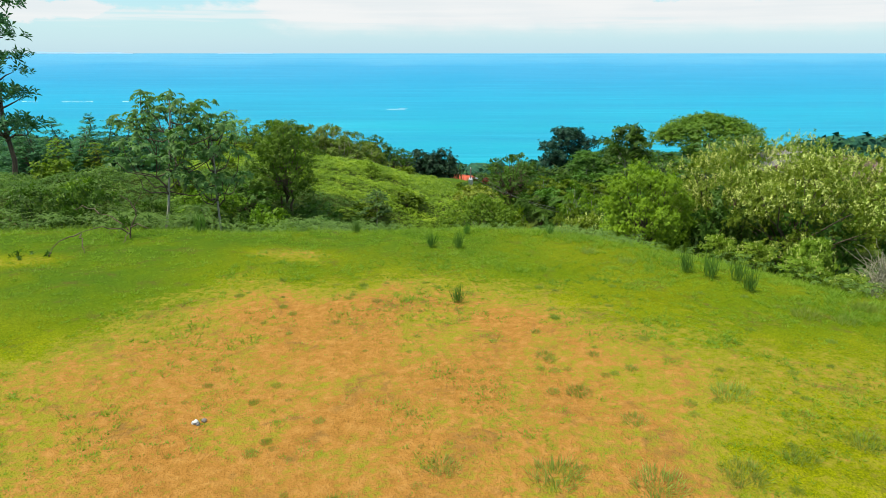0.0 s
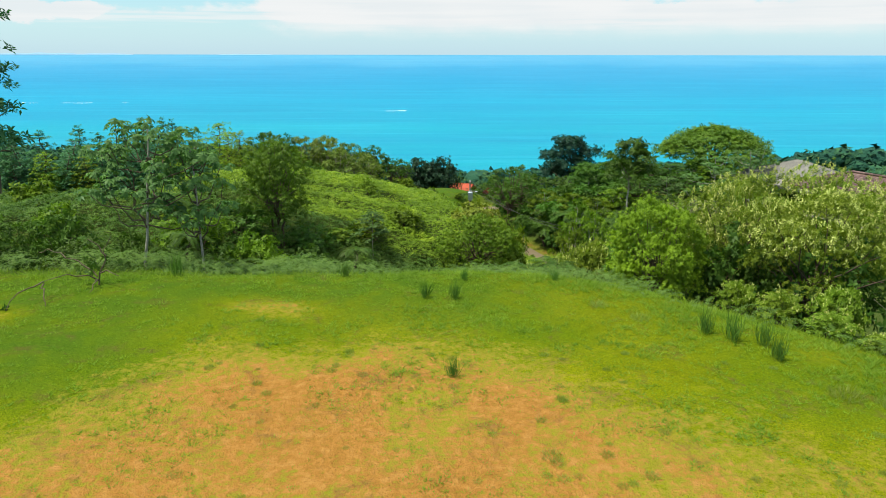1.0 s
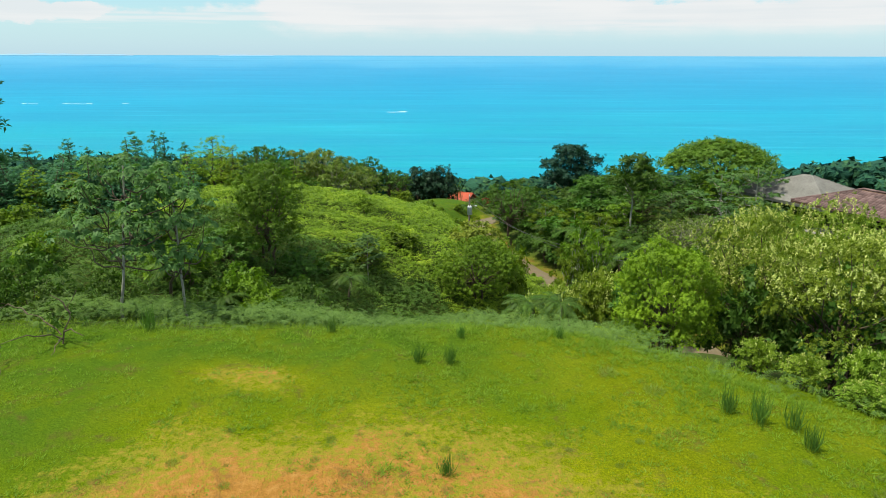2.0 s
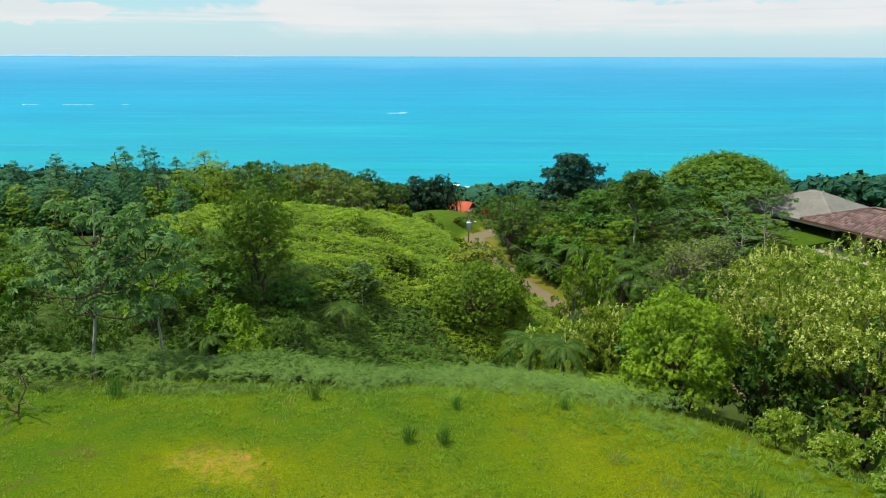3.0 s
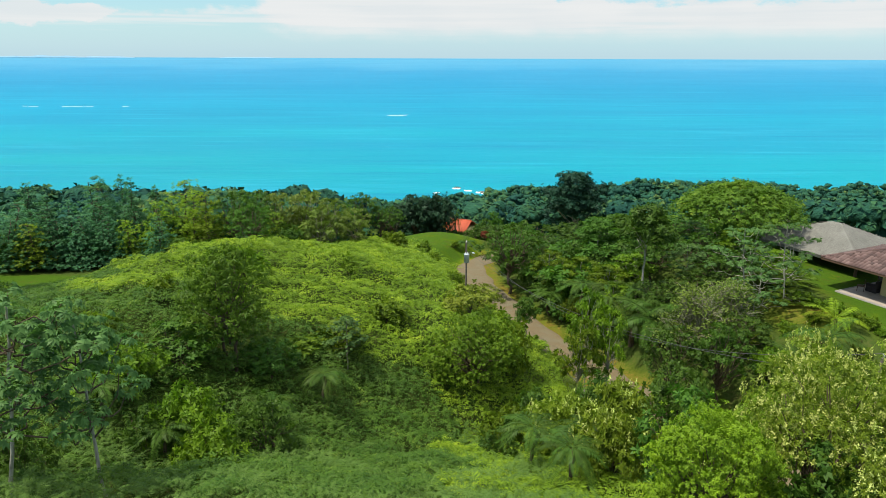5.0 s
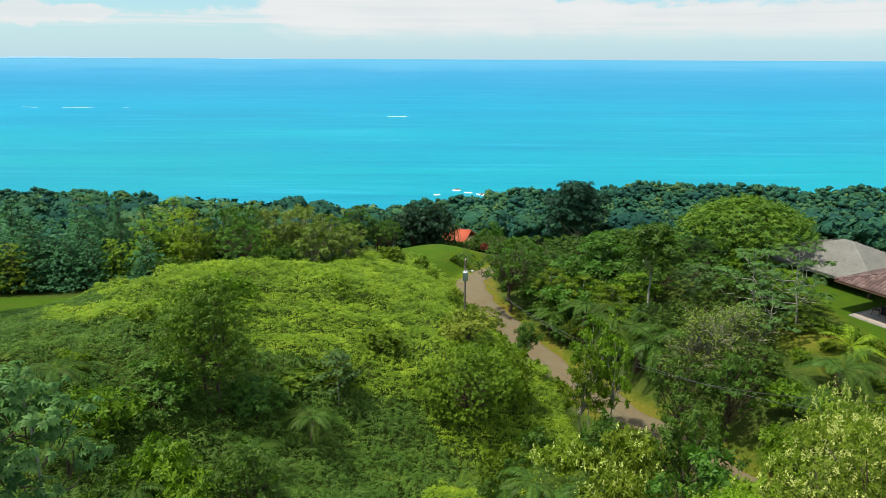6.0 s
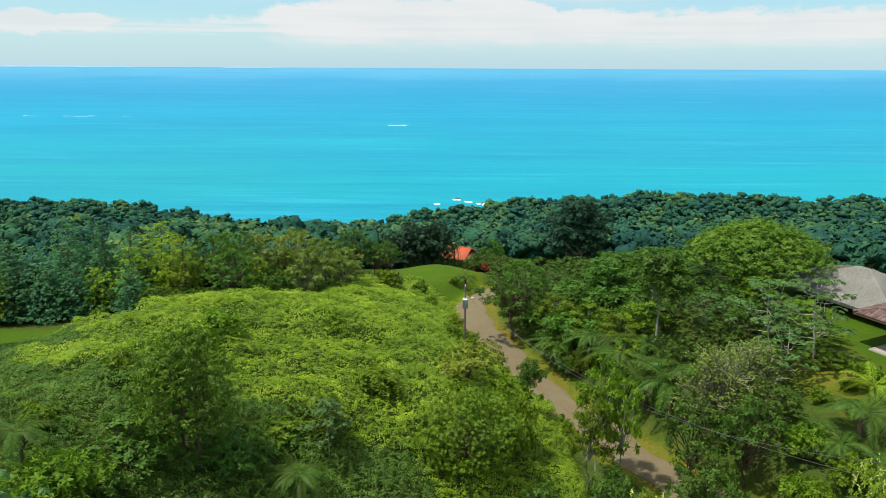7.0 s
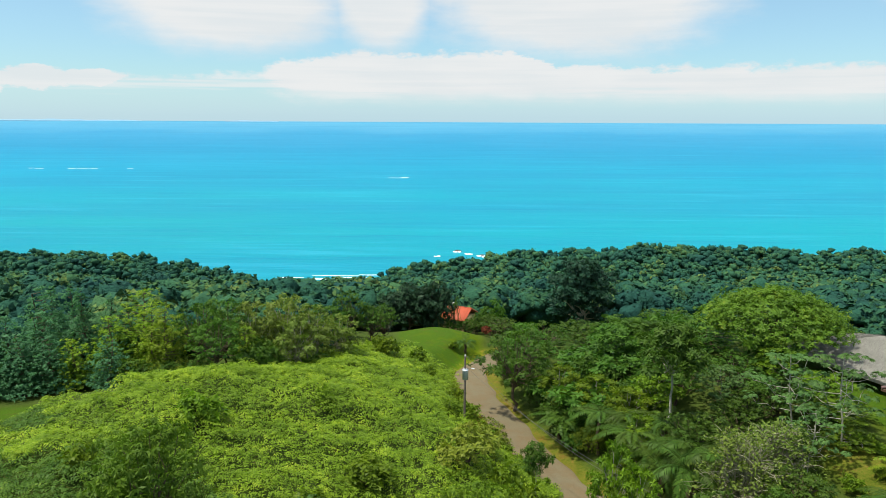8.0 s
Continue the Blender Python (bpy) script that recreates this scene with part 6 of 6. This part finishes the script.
def house():
    """The villa: hipped tile roof on cream walls, a terrace under its eaves."""
    rng = np.random.default_rng(201)
    floor = -6.75
    root = empty("villa", "single-storey villa with weathered clay tile roof", "house")
    root.matrix_basis = pose(29.9, 60.0, floor, 0, 0, -64.5)
    LX, LY, eave, ridge = 19.0, 7.4, 2.34, 3.62
    half = LY / 2
    # roof deck with a real thickness, hipped at both ends
    a = [(0, 0, eave), (LX, 0, eave), (LX, LY, eave), (0, LY, eave), (half, half, ridge), (LX - half, half, ridge)]
    v = [(x, y, z) for x, y, z in a] + [(x, y, z - 0.16) for x, y, z in a]
    q = [(0, 1, 5, 4), (2, 3, 4, 5), (6, 10, 11, 7), (8, 11, 10, 9), (0, 6, 7, 1), (1, 7, 8, 2), (2, 8, 9, 3), (3, 9, 6, 0), (0, 4, 3, 3), (1, 2, 5, 5), (6, 9, 10, 10), (7, 11, 8, 8)]
    bm = bmesh.new()
    vs = [bm.verts.new(p) for p in v]
    for f in q:
        bm.faces.new([vs[i] for i in dict.fromkeys(f)])
    me = bpy.data.meshes.new("roof")
    bm.to_mesh(me)
    bm.free()
    me.materials.append(M_TIMBER)
    roof = part("roof", me, root, "weathered reddish-brown clay tile roof")
    rise = ridge - eave
    slope = math.hypot(half, rise)
    up = half / slope, rise / slope
    rows = int(slope / 0.36)
    sides = [((0, 0, eave), (1, 0, 0), (0, up[0], up[1]), LX), ((LX, LY, eave), (-1, 0, 0), (0, -up[0], up[1]), LX),
             ((0, LY, eave), (0, -1, 0), (up[0], 0, up[1]), LY), ((LX, 0, eave), (0, 1, 0), (-up[0], 0, up[1]), LY)]
    for o, along, u, wide in sides:
        cut = lambda h: h * up[0]
        me = quad_mesh("roof_tiles", *tiles_on(o, along, u, rows, wide, rng, cut, lambda h, w=wide: w - h * up[0]), M_TILE)
        tagged(part("roof_tiles", me, roof), kind="stuff")
    caps = []
    for p, r in (((0, 0, eave), (half, half, ridge)), ((0, LY, eave), (half, half, ridge)), ((half, half, ridge), (LX - half, half, ridge)), ((LX, 0, eave), (LX - half, half, ridge)), ((LX, LY, eave), (LX - half, half, ridge))):
        p, r = np.array(p), np.array(r)
        n = int(np.linalg.norm(r - p) / 0.36)
        for k in range(n):
            s, e = p + (r - p) * k / n, p + (r - p) * (k + 1.08) / n
            caps.append(tube([s + [0, 0, 0.06], e + [0, 0, 0.05]], [0.115, 0.10], 6))
    tagged(part("ridge_tiles", quad_mesh("ridge_tiles", *join(caps), M_TILE, smooth=True), roof), kind="stuff")
    block("patio", root, M_PATIO, (1.5, 18.0, 0.4, 7.0, -0.45, 0.0))
    block("patio_kerb", root, M_KERB, (1.36, 18.0, 0.26, 0.4, -0.45, 0.012), (1.36, 1.5, 0.4, 7.0, -0.45, 0.012), label="pale concrete edging")
    # walls: openings are gaps between the pieces
    y0, y1, top = 2.45, 2.65, 2.62
    block("wall", root, M_CREAM, (3.4, 4.2, y0, y1, 0, top), (6.9, 8.1, y0, y1, 0, top), (8.1, 9.1, y0, y1, 0, 0.9), (8.1, 9.1, y0, y1, 2.05, top), (9.1, 12.0, y0, y1, 0, top), (4.2, 6.9, y0, y1, 2.2, top), (12.0, 18.0, y0, y1, 0, top))
    block("side_wall", root, M_GREYWALL, (3.4, 3.6, y1, 6.4, 0, top), label="dark grey rendered end wall")
    block("back_wall", root, M_CREAM, (3.4, 18.0, 6.4, 6.6, 0, top), (17.8, 18.0, y1, 6.4, 0, top))
    door = block("sliding_door", root, M_TIMBER, (4.2, 4.28, 2.5, 2.6, 0, 2.2), (6.82, 6.9, 2.5, 2.6, 0, 2.2), (5.5, 5.58, 2.5, 2.6, 0, 2.2), (4.28, 6.82, 2.5, 2.6, 2.12, 2.2), soft=0)
    block("door_pane", door, M_GLASS, (4.28, 5.5, 2.53, 2.56, 0.02, 2.12), soft=0, label="dark glass door pane")
    block("door_pane", door, M_GLASS, (5.58, 6.82, 2.53, 2.56, 0.02, 2.12), soft=0, label="dark glass door pane")
    folds = [(5.62 + k * 0.1, 5.70 + k * 0.1, 2.585 + 0.02 * (k % 2), 2.61 + 0.02 * (k % 2), 0.05, 2.1) for k in range(12)]
    block("curtain", root, M_CURTAIN, *folds, soft=0, label="pale curtain drawn behind the glass")
    window = block("lattice_window", root, M_WHITE, *[(8.1 + k * 0.25 - 0.02 * (k == 4) , 8.14 + k * 0.25 - 0.04 * (k == 4), 2.5, 2.6, 0.9, 2.05) for k in range(5)], *[(8.1, 9.1, 2.51, 2.59, 0.9 + k * 0.23, 0.94 + k * 0.23) for k in range(5)], soft=0, label="white lattice window")
    block("window_pane", window, M_GLASS, (8.12, 9.08, 2.56, 2.58, 0.92, 2.03), soft=0)
    for x, y in ((1.9, 6.2), (10.4, 1.25), (15.0, 1.25)):
        block("post", root, M_CREAM, (x - 0.11, x + 0.11, y - 0.11, y + 0.11, 0.0, 2.44), soft=0.02)
    # terrace furniture
    m = root.matrix_basis
    sofa = empty("outdoor_sofa", "dark wicker sofa on the villa's terrace", "sofa")
    sofa.matrix_basis = m @ pose(2.7, 3.4, 0)
    block("sofa_base", sofa, M_CUSHION, (-0.4, 0.4, -1.0, 1.0, 0.0, 0.4))
    block("backrest", sofa, M_CUSHION, (0.28, 0.45, -1.0, 1.0, 0.4, 0.9))
    block("armrest", sofa, M_CUSHION, (-0.4, 0.28, -1.0, -0.85, 0.4, 0.65))
    block("armrest", sofa, M_CUSHION, (-0.4, 0.28, 0.85, 1.0, 0.4, 0.65))
    table = empty("side_table", "small dark wooden side table by the wall", "table")
    table.matrix_basis = m @ pose(7.4, 1.9, 0)
    block("tabletop", table, M_TIMBER, (-0.32, 0.32, -0.25, 0.25, 0.5, 0.55))
    for x, y in ((-0.28, -0.21), (0.28, -0.21), (-0.28, 0.21), (0.28, 0.21)):
        block("leg", table, M_TIMBER, (x - 0.025, x + 0.025, y - 0.025, y + 0.025, 0.0, 0.5), soft=0.004)
    chair = empty("patio_chair", "dark patio chair on the terrace", "chair", "patio chairs")
    chair.matrix_basis = m @ pose(2.2, 2.0, 0, 0, 0, 30)
    block("seat", chair, M_TIMBER, (-0.25, 0.25, -0.25, 0.25, 0.4, 0.45))
    block("backrest", chair, M_TIMBER, (0.2, 0.25, -0.25, 0.25, 0.45, 0.9))
    for x, y in ((-0.22, -0.22), (0.22, -0.22), (-0.22, 0.22), (0.22, 0.22)):
        block("leg", chair, M_TIMBER, (x - 0.02, x + 0.02, y - 0.02, y + 0.02, 0.0, 0.4), soft=0.004)
    copy_thing(chair, m @ pose(1.95, 4.9, 0, 0, 0, 200))
    copy_thing(chair, m @ pose(6.1, 1.8, 0, 0, 0, 250))


def rancho():
    """The open shelter with a thatched hip roof behind the villa."""
    rng = np.random.default_rng(203)
    root = empty("thatched_shelter", "open-sided shelter with a grey palm-thatch roof", "shelter")
    root.matrix_basis = pose(35.7, 68.4, -6.95, 0, 0, -64.5)
    L, W, eave, top = 5.6, 4.4, 1.3, 3.25
    hip = 0.35
    a = [(-L, -W, eave), (L, -W, eave), (L, W, eave), (-L, W, eave), (-hip, 0, top), (hip, 0, top)]
    bm = bmesh.new()
    vs = [bm.verts.new(p) for p in a] + [bm.verts.new((x * 0.985, y * 0.985, z - 0.28)) for x, y, z in a]
    for f in ((0, 1, 5, 4), (2, 3, 4, 5), (1, 2, 5), (3, 0, 4), (6, 10, 11, 7), (8, 11, 10, 9), (7, 11, 8), (9, 10, 6), (0, 6, 7, 1), (1, 7, 8, 2), (2, 8, 9, 3), (3, 9, 6, 0)):
        bm.faces.new([vs[i] for i in f])
    me = bpy.data.meshes.new("thatch")
    bm.to_mesh(me)
    bm.free()
    me.materials.append(M_THATCH)
    thatch = part("thatch", me, root, "weathered grey palm thatch")
    # bundles of straw over the whole roof
    n = 16000
    x, y = rng.uniform(-L, L, n), rng.uniform(-W, W, n)
    fx = np.clip((np.abs(x) - hip) / (L - hip), 0, 1)
    fy = np.abs(y) / W
    f = np.maximum(fx, fy)
    z = top + (eave - top) * f
    on_x = fx > fy
    down = np.where(on_x[:, None], np.stack([np.sign(x) * (L - hip), 0 * x, np.full(n, eave - top)], 1), np.stack([0 * x, np.sign(y) * W, np.full(n, eave - top)], 1))
    down = unit(down + rng.normal(0, 0.3, (n, 3)) * np.array([1, 1, 0.2]))
    face = np.where(on_x[:, None], np.stack([np.sign(x), 0 * x, 0 * x + 2.5], 1), np.stack([0 * x, np.sign(y), 0 * x + 2.5], 1))
    v, q = leaves(np.stack([x, y, z + 0.05 + rng.uniform(0, 0.05, n)], 1), down, unit(face + rng.normal(0, 0.15, (n, 3))), rng.uniform(0.14, 0.30, n), 0.045, 0.1, 0.02)
    tagged(part("straw", quad_mesh("straw", v, q, M_THATCH), thatch), kind="stuff")
    for x, y in ((-4.8, -3.8), (4.8, -3.8), (4.8, 3.8), (-4.8, 3.8), (0, -3.8), (0, 3.8)):
        v, q = tube([(x, y, -0.15), (x, y, 1.35)], [0.13, 0.12], 8)
        part("post", quad_mesh("post", v, q, M_TIMBER, smooth=True), root)
    block("shelter_floor", root, M_PATIO, (-5.2, 5.2, -4.2, 4.2, -0.5, -0.14))


def red_house():
    root = empty("red_roofed_house", "house with a bright orange-red sheet roof among trees", "house")
    root.matrix_basis = pose(3.1, 116.8, -19.9, 0, 0, -26) @ Matrix.Diagonal((1.05, 0.9, 0.85, 1.0))
    block("wall", root, M_CREAM, (-1.6, 1.7, -1.5, 3.5, -1.5, 3.6))
    v = [(-1.9, -1.9, 3.55), (2.0, -1.9, 3.55), (2.0, 1.0, 5.1), (-1.9, 1.0, 5.1), (2.0, 3.9, 3.55), (-1.9, 3.9, 3.55)]
    v = np.array(v + [(x, y, z - 0.1) for x, y, z in v])
    q = [(0, 1, 2, 3), (3, 2, 4, 5), (6, 9, 8, 7), (9, 11, 10, 8), (0, 6, 7, 1), (1, 7, 8, 2), (2, 8, 10, 4), (5, 4, 10, 11), (3, 5, 11, 9), (0, 3, 9, 6)]
    roof = part("roof", quad_mesh("roof", v, q, M_REDROOF), root, "orange-red sheet metal roof")
    for k in range(9):
        x = -1.85 + k * 0.475
        for (ya, za), (yb, zb) in (((-1.9, 3.58), (1.0, 5.13)), ((1.0, 5.13), (3.9, 3.58))):
            part("roof_seam", quad_mesh("roof_seam", *tube([(x, ya, za), (x, yb, zb)], [0.03, 0.03], 4), M_REDROOF), roof)
    part("ridge_cap", quad_mesh("ridge_cap", *tube([(-1.9, 1.0, 5.13), (2.0, 1.0, 5.13)], [0.07, 0.07], 6), M_REDROOF), roof)
    dish = empty("satellite_dish", "white satellite dish on the red roof", "satellite dish")
    dish.matrix_basis = root.matrix_basis @ pose(-0.9, 0.9, 5.12)
    rings = [(0.03, 0.0), (0.12, 0.016), (0.20, 0.05), (0.25, 0.08)]
    pts = [(r * math.cos(t), r * math.sin(t), h) for r, h in rings for t in np.linspace(0, 2 * np.pi, 14, endpoint=False)]
    q = [(i * 14 + j, i * 14 + (j + 1) % 14, (i + 1) * 14 + (j + 1) % 14, (i + 1) * 14 + j) for i in range(3) for j in range(14)]
    turn = np.array(pose(0, 0, 0.42, 50, 0, 25))
    part("bowl", quad_mesh("bowl", np.array(pts) @ turn[:3, :3].T + turn[:3, 3], q, M_WHITE, smooth=True), dish)
    part("mast", quad_mesh("mast", *tube([(0, 0, -0.1), (0, 0, 0.42)], [0.035, 0.03], 6), M_STEEL), dish)


def power_pole(x, y, top, can=True, label="wooden utility pole with a grey transformer beside the track"):
    z = gz(x, y) - 0.3
    root = empty("utility_pole", label, "utility pole")
    root.location = (x, y, z)
    h = top - z
    part("pole", quad_mesh("pole", *tube([(0, 0, 0), (0, 0, h * 0.5), (0, 0, h)], [0.10, 0.09, 0.075], 10), M_GREYWOOD, smooth=True), root)
    part("cap", quad_mesh("cap", *tube([(0, 0, h - 0.02), (0, 0, h + 0.05)], [0.10, 0.02], 10), M_GREYWOOD), root)
    insulator = tube([(0.0, 0.0, h + 0.03), (0, 0, h + 0.1), (0, 0, h + 0.13), (0, 0, h + 0.2)], [0.03, 0.06, 0.035, 0.05], 8)
    part("insulator", quad_mesh("insulator", *insulator, M_WHITE, smooth=True), root)
    if can:
        zc = h - 1.42
        body = tube([(0.02, -0.36, zc - 0.42), (0.02, -0.36, zc - 0.40), (0.02, -0.36, zc + 0.38), (0.02, -0.36, zc + 0.40), (0.02, -0.36, zc + 0.44)], [0.05, 0.25, 0.25, 0.27, 0.06], 14)
        tank = part("transformer", quad_mesh("transformer", *body, M_STEEL), root, "light grey transformer can")
        for s in (-0.1, 0.1):
            part("bushing", quad_mesh("bushing", *tube([(s, -0.36, zc + 0.42), (s, -0.36, zc + 0.54), (s, -0.36, zc + 0.6)], [0.03, 0.045, 0.02], 8), M_WHITE), tank)
        for dz in (-0.25, 0.25):
            block("bracket", root, M_STEEL, (-0.05, 0.05, -0.14, 0.0, zc + dz - 0.03, zc + dz + 0.03), soft=0)
        part("lamp_arm", quad_mesh("lamp_arm", *tube([(0, 0, zc + 0.35), (0.3, -0.1, zc + 0.45), (0.55, -0.2, zc + 0.46)], [0.02, 0.018, 0.018], 6), M_GREYWOOD), root)
        part("lamp_head", quad_mesh("lamp_head", *tube([(0.52, -0.18, zc + 0.46), (0.57, -0.2, zc + 0.47), (0.74, -0.26, zc + 0.46), (0.78, -0.27, zc + 0.45)], [0.02, 0.055, 0.05, 0.015], 8), M_STEEL), root, "grey lamp head")
    return root


def wire(a, b, sag, label):
    a, b = np.array(a, float), np.array(b, float)
    t = np.linspace(0, 1, 24)[:, None]
    p = a + (b - a) * t - np.array([0, 0, 4 * sag]) * t * (1 - t)
    tagged(new("power_line", quad_mesh("power_line", *tube(p, np.full(24, 0.012), 4), M_WIRE)), label, "cable")


def small_things():
    power_pole(2.96, 71.0, -6.45)
    power_pole(19.2, 36.2, -1.6, False, "wooden utility pole standing among bushes")
    wire((2.96, 71.0, -6.25), (19.2, 36.2, -1.4), 3.5, "thin black power line hanging over the track")
    wire((2.96, 70.9, -7.2), (19.2, 36.1, -2.4), 2.2, "thin black power line hanging over the track")
    # crumpled litter on the bare soil
    rng = np.random.default_rng(211)
    z = gz(-4.0, 9.67)
    for x, y, s, mat in ((-4.04, 9.66, 0.06, M_CURTAIN), (-3.92, 9.72, 0.045, M_GREYWOOD), (-3.98, 9.60, 0.035, M_GREYWALL)):
        bm = bmesh.new()
        bmesh.ops.create_icosphere(bm, subdivisions=2, radius=s)
        for v in bm.verts:
            v.co = v.co * rng.uniform(0.65, 1.2)
            v.co.z = max(v.co.z * 0.7, -0.02)
        me = bpy.data.meshes.new("litter")
        bm.to_mesh(me)
        bm.free()
        me.materials.append(mat)
        ob = new("litter", me)
        ob.location = (x, y, z + 0.02)
        tagged(ob, "crumpled grey scrap lying on bare soil", "litter", "litter on the soil")
    # dead bough with a vine at the lawn's brow
    root = empty("dead_branch", "fallen leafy bough with bare crooked twigs", "branch")
    root.location = (-10.3, 21.2, gz(-10.3, 21.2) - 0.03)
    limbs = [((0, 0, 0), (0.5, 0.2, 1.55)), ((0.05, 0, 0.15), (-0.9, -1.2, 0.55)), ((-0.9, -1.2, 0.55), (-1.3, -2.4, 0.12)), ((0, 0, 0.3), (-1.1, 0.4, 0.75)), ((0.1, 0, 0.4), (0.9, -0.5, 0.5)), ((-0.9, -1.2, 0.5), (-0.4, -2.1, 0.1)), ((-1.1, 0.4, 0.75), (-2.1, 0.7, 0.85)), ((0, 0, 0.2), (0.25, -1.0, 0.15)), ((0.3, 0.1, 0.9), (-0.2, 0.1, 1.45))]
    for a, b in limbs:
        part("twig", quad_mesh("twig", *tube(bent(rng, a, b, 0.1, 6), np.linspace(0.024, 0.008, 6), 5), M_BARK, smooth=True), root)
    v, q = crown_leaves(rng, [((0.1, 0.1, 0.75), (0.42, 0.42, 0.36)), ((-1.9, -2.2, 0.15), (0.5, 0.4, 0.15)), ((-0.2, 0.1, 0.5), (0.35, 0.35, 0.25))], 200, 0.12, 0.06)
    part("vine", quad_mesh("vine", v, q, M_BROAD), root, "dark vine leaves")


def sea_z(y):
    return SEA + (-20.0 - SEA) * min(max((y - 1500) / 3360, 0), 1) ** 3.0


def foam(x, y, long, deep, seed, label, high=0.5):
    """A ragged patch of broken water."""
    rng = np.random.default_rng(seed)
    n = 26
    t = np.linspace(-1, 1, n)
    mid = np.cumsum(rng.normal(0, 0.12, n)) * deep
    w = deep * (1 - t ** 2) ** 0.5 * rng.uniform(0.35, 1.0, n)
    z = sea_z(y)
    a = np.stack([x + t * long, y + mid - w, np.full(n, z + 0.1)], 1)
    b = np.stack([x + t * long, y + mid, z + high * rng.uniform(0.5, 1, n)], 1)
    c = np.stack([x + t * long, y + mid + w, np.full(n, z + 0.1)], 1)
    v = np.concatenate([a, b, c])
    q = [(r * n + k, r * n + k + 1, (r + 1) * n + k + 1, (r + 1) * n + k) for r in (0, 1) for k in range(n - 1)]
    ob = new("surf", quad_mesh("surf", v, q, M_FOAM, smooth=True))
    tagged(ob, label, "surf", "white water", kind="stuff")


def shore():
    far = "thin white line of a breaking swell out at sea"
    for k, (x, y, long) in enumerate(((-1264, 2110, 16), (-1300, 2125, 9), (-1165, 2112, 13), (-1122, 2110, 26), (-1095, 2120, 10), (-985, 2120, 11), (-128, 1850, 26), (-110, 1862, 12))):
        foam(x, y, long, 4.5, 300 + k, far)
    near = "white surf breaking on rocks by the shore"
    for k, (x, y, long, deep) in enumerate(((53, 796, 8, 5), (44, 803, 5, 3), (16, 828, 5, 3), (60, 790, 5, 3), (30, 815, 5, 2), (-8, 800, 4, 2))):
        foam(x, y, long, deep, 330 + k, near, 1.6)
    for k, (x, y, long, deep) in enumerate(((-125, 684, 22, 3.5), (-95, 692, 16, 2.4), (-78, 704, 11, 2.0), (-158, 690, 14, 2.0), (-112, 700, 26, 1.6))):
        foam(x, y, long, deep, 350 + k, "white surf running onto the beach")
    rng = np.random.default_rng(221)
    for x, y, s in ((54, 800, 6.0), (62, 796, 5.0), (46, 806, 4.0), (17, 832, 4.5)):
        bm = bmesh.new()
        bmesh.ops.create_icosphere(bm, subdivisions=3, radius=s)
        for v in bm.verts:
            v.co *= 1 + 0.35 * noise.noise(v.co * (1.5 / s) + Vector((x, y, 0)))
            v.co.z *= 0.38
        me = bpy.data.meshes.new("sea_rock")
        bm.to_mesh(me)
        bm.free()
        me.materials.append(M_ROCK)
        ob = new("sea_rock", me)
        ob.location = (x, y, SEA)
        tagged(ob, "dark wave-washed rock off the shore", "rock", "rocks off the shore")
    for x0, x1, h, seed in ((-3300, -2150, 17, 7), (-1560, -1180, 9, 9)):
        x = np.linspace(x0, x1, 60)
        t = np.linspace(0, 1, 60)
        top = -20.5 + h * np.clip(np.sin(np.pi * t) ** 0.6 * (0.6 + 0.4 * wobble(x, x * 0, 90.0, seed)), 0.03, None)
        v = np.concatenate([np.stack([x, np.full(60, 4830.0), np.full(60, -22.5)], 1), np.stack([x, np.full(60, 4845.0), top], 1), np.stack([x, np.full(60, 4870.0), np.full(60, -22.5)], 1)])
        q = [(r * 60 + k, r * 60 + k + 1, (r + 1) * 60 + k + 1, (r + 1) * 60 + k) for r in (0, 1) for k in range(59)]
        tagged(new("headland", quad_mesh("headland", v, q, M_ISLE, smooth=True)), "low hazy headland on the far horizon", "headland", kind="structure")


house()
rancho()
red_house()
small_things()
shore()
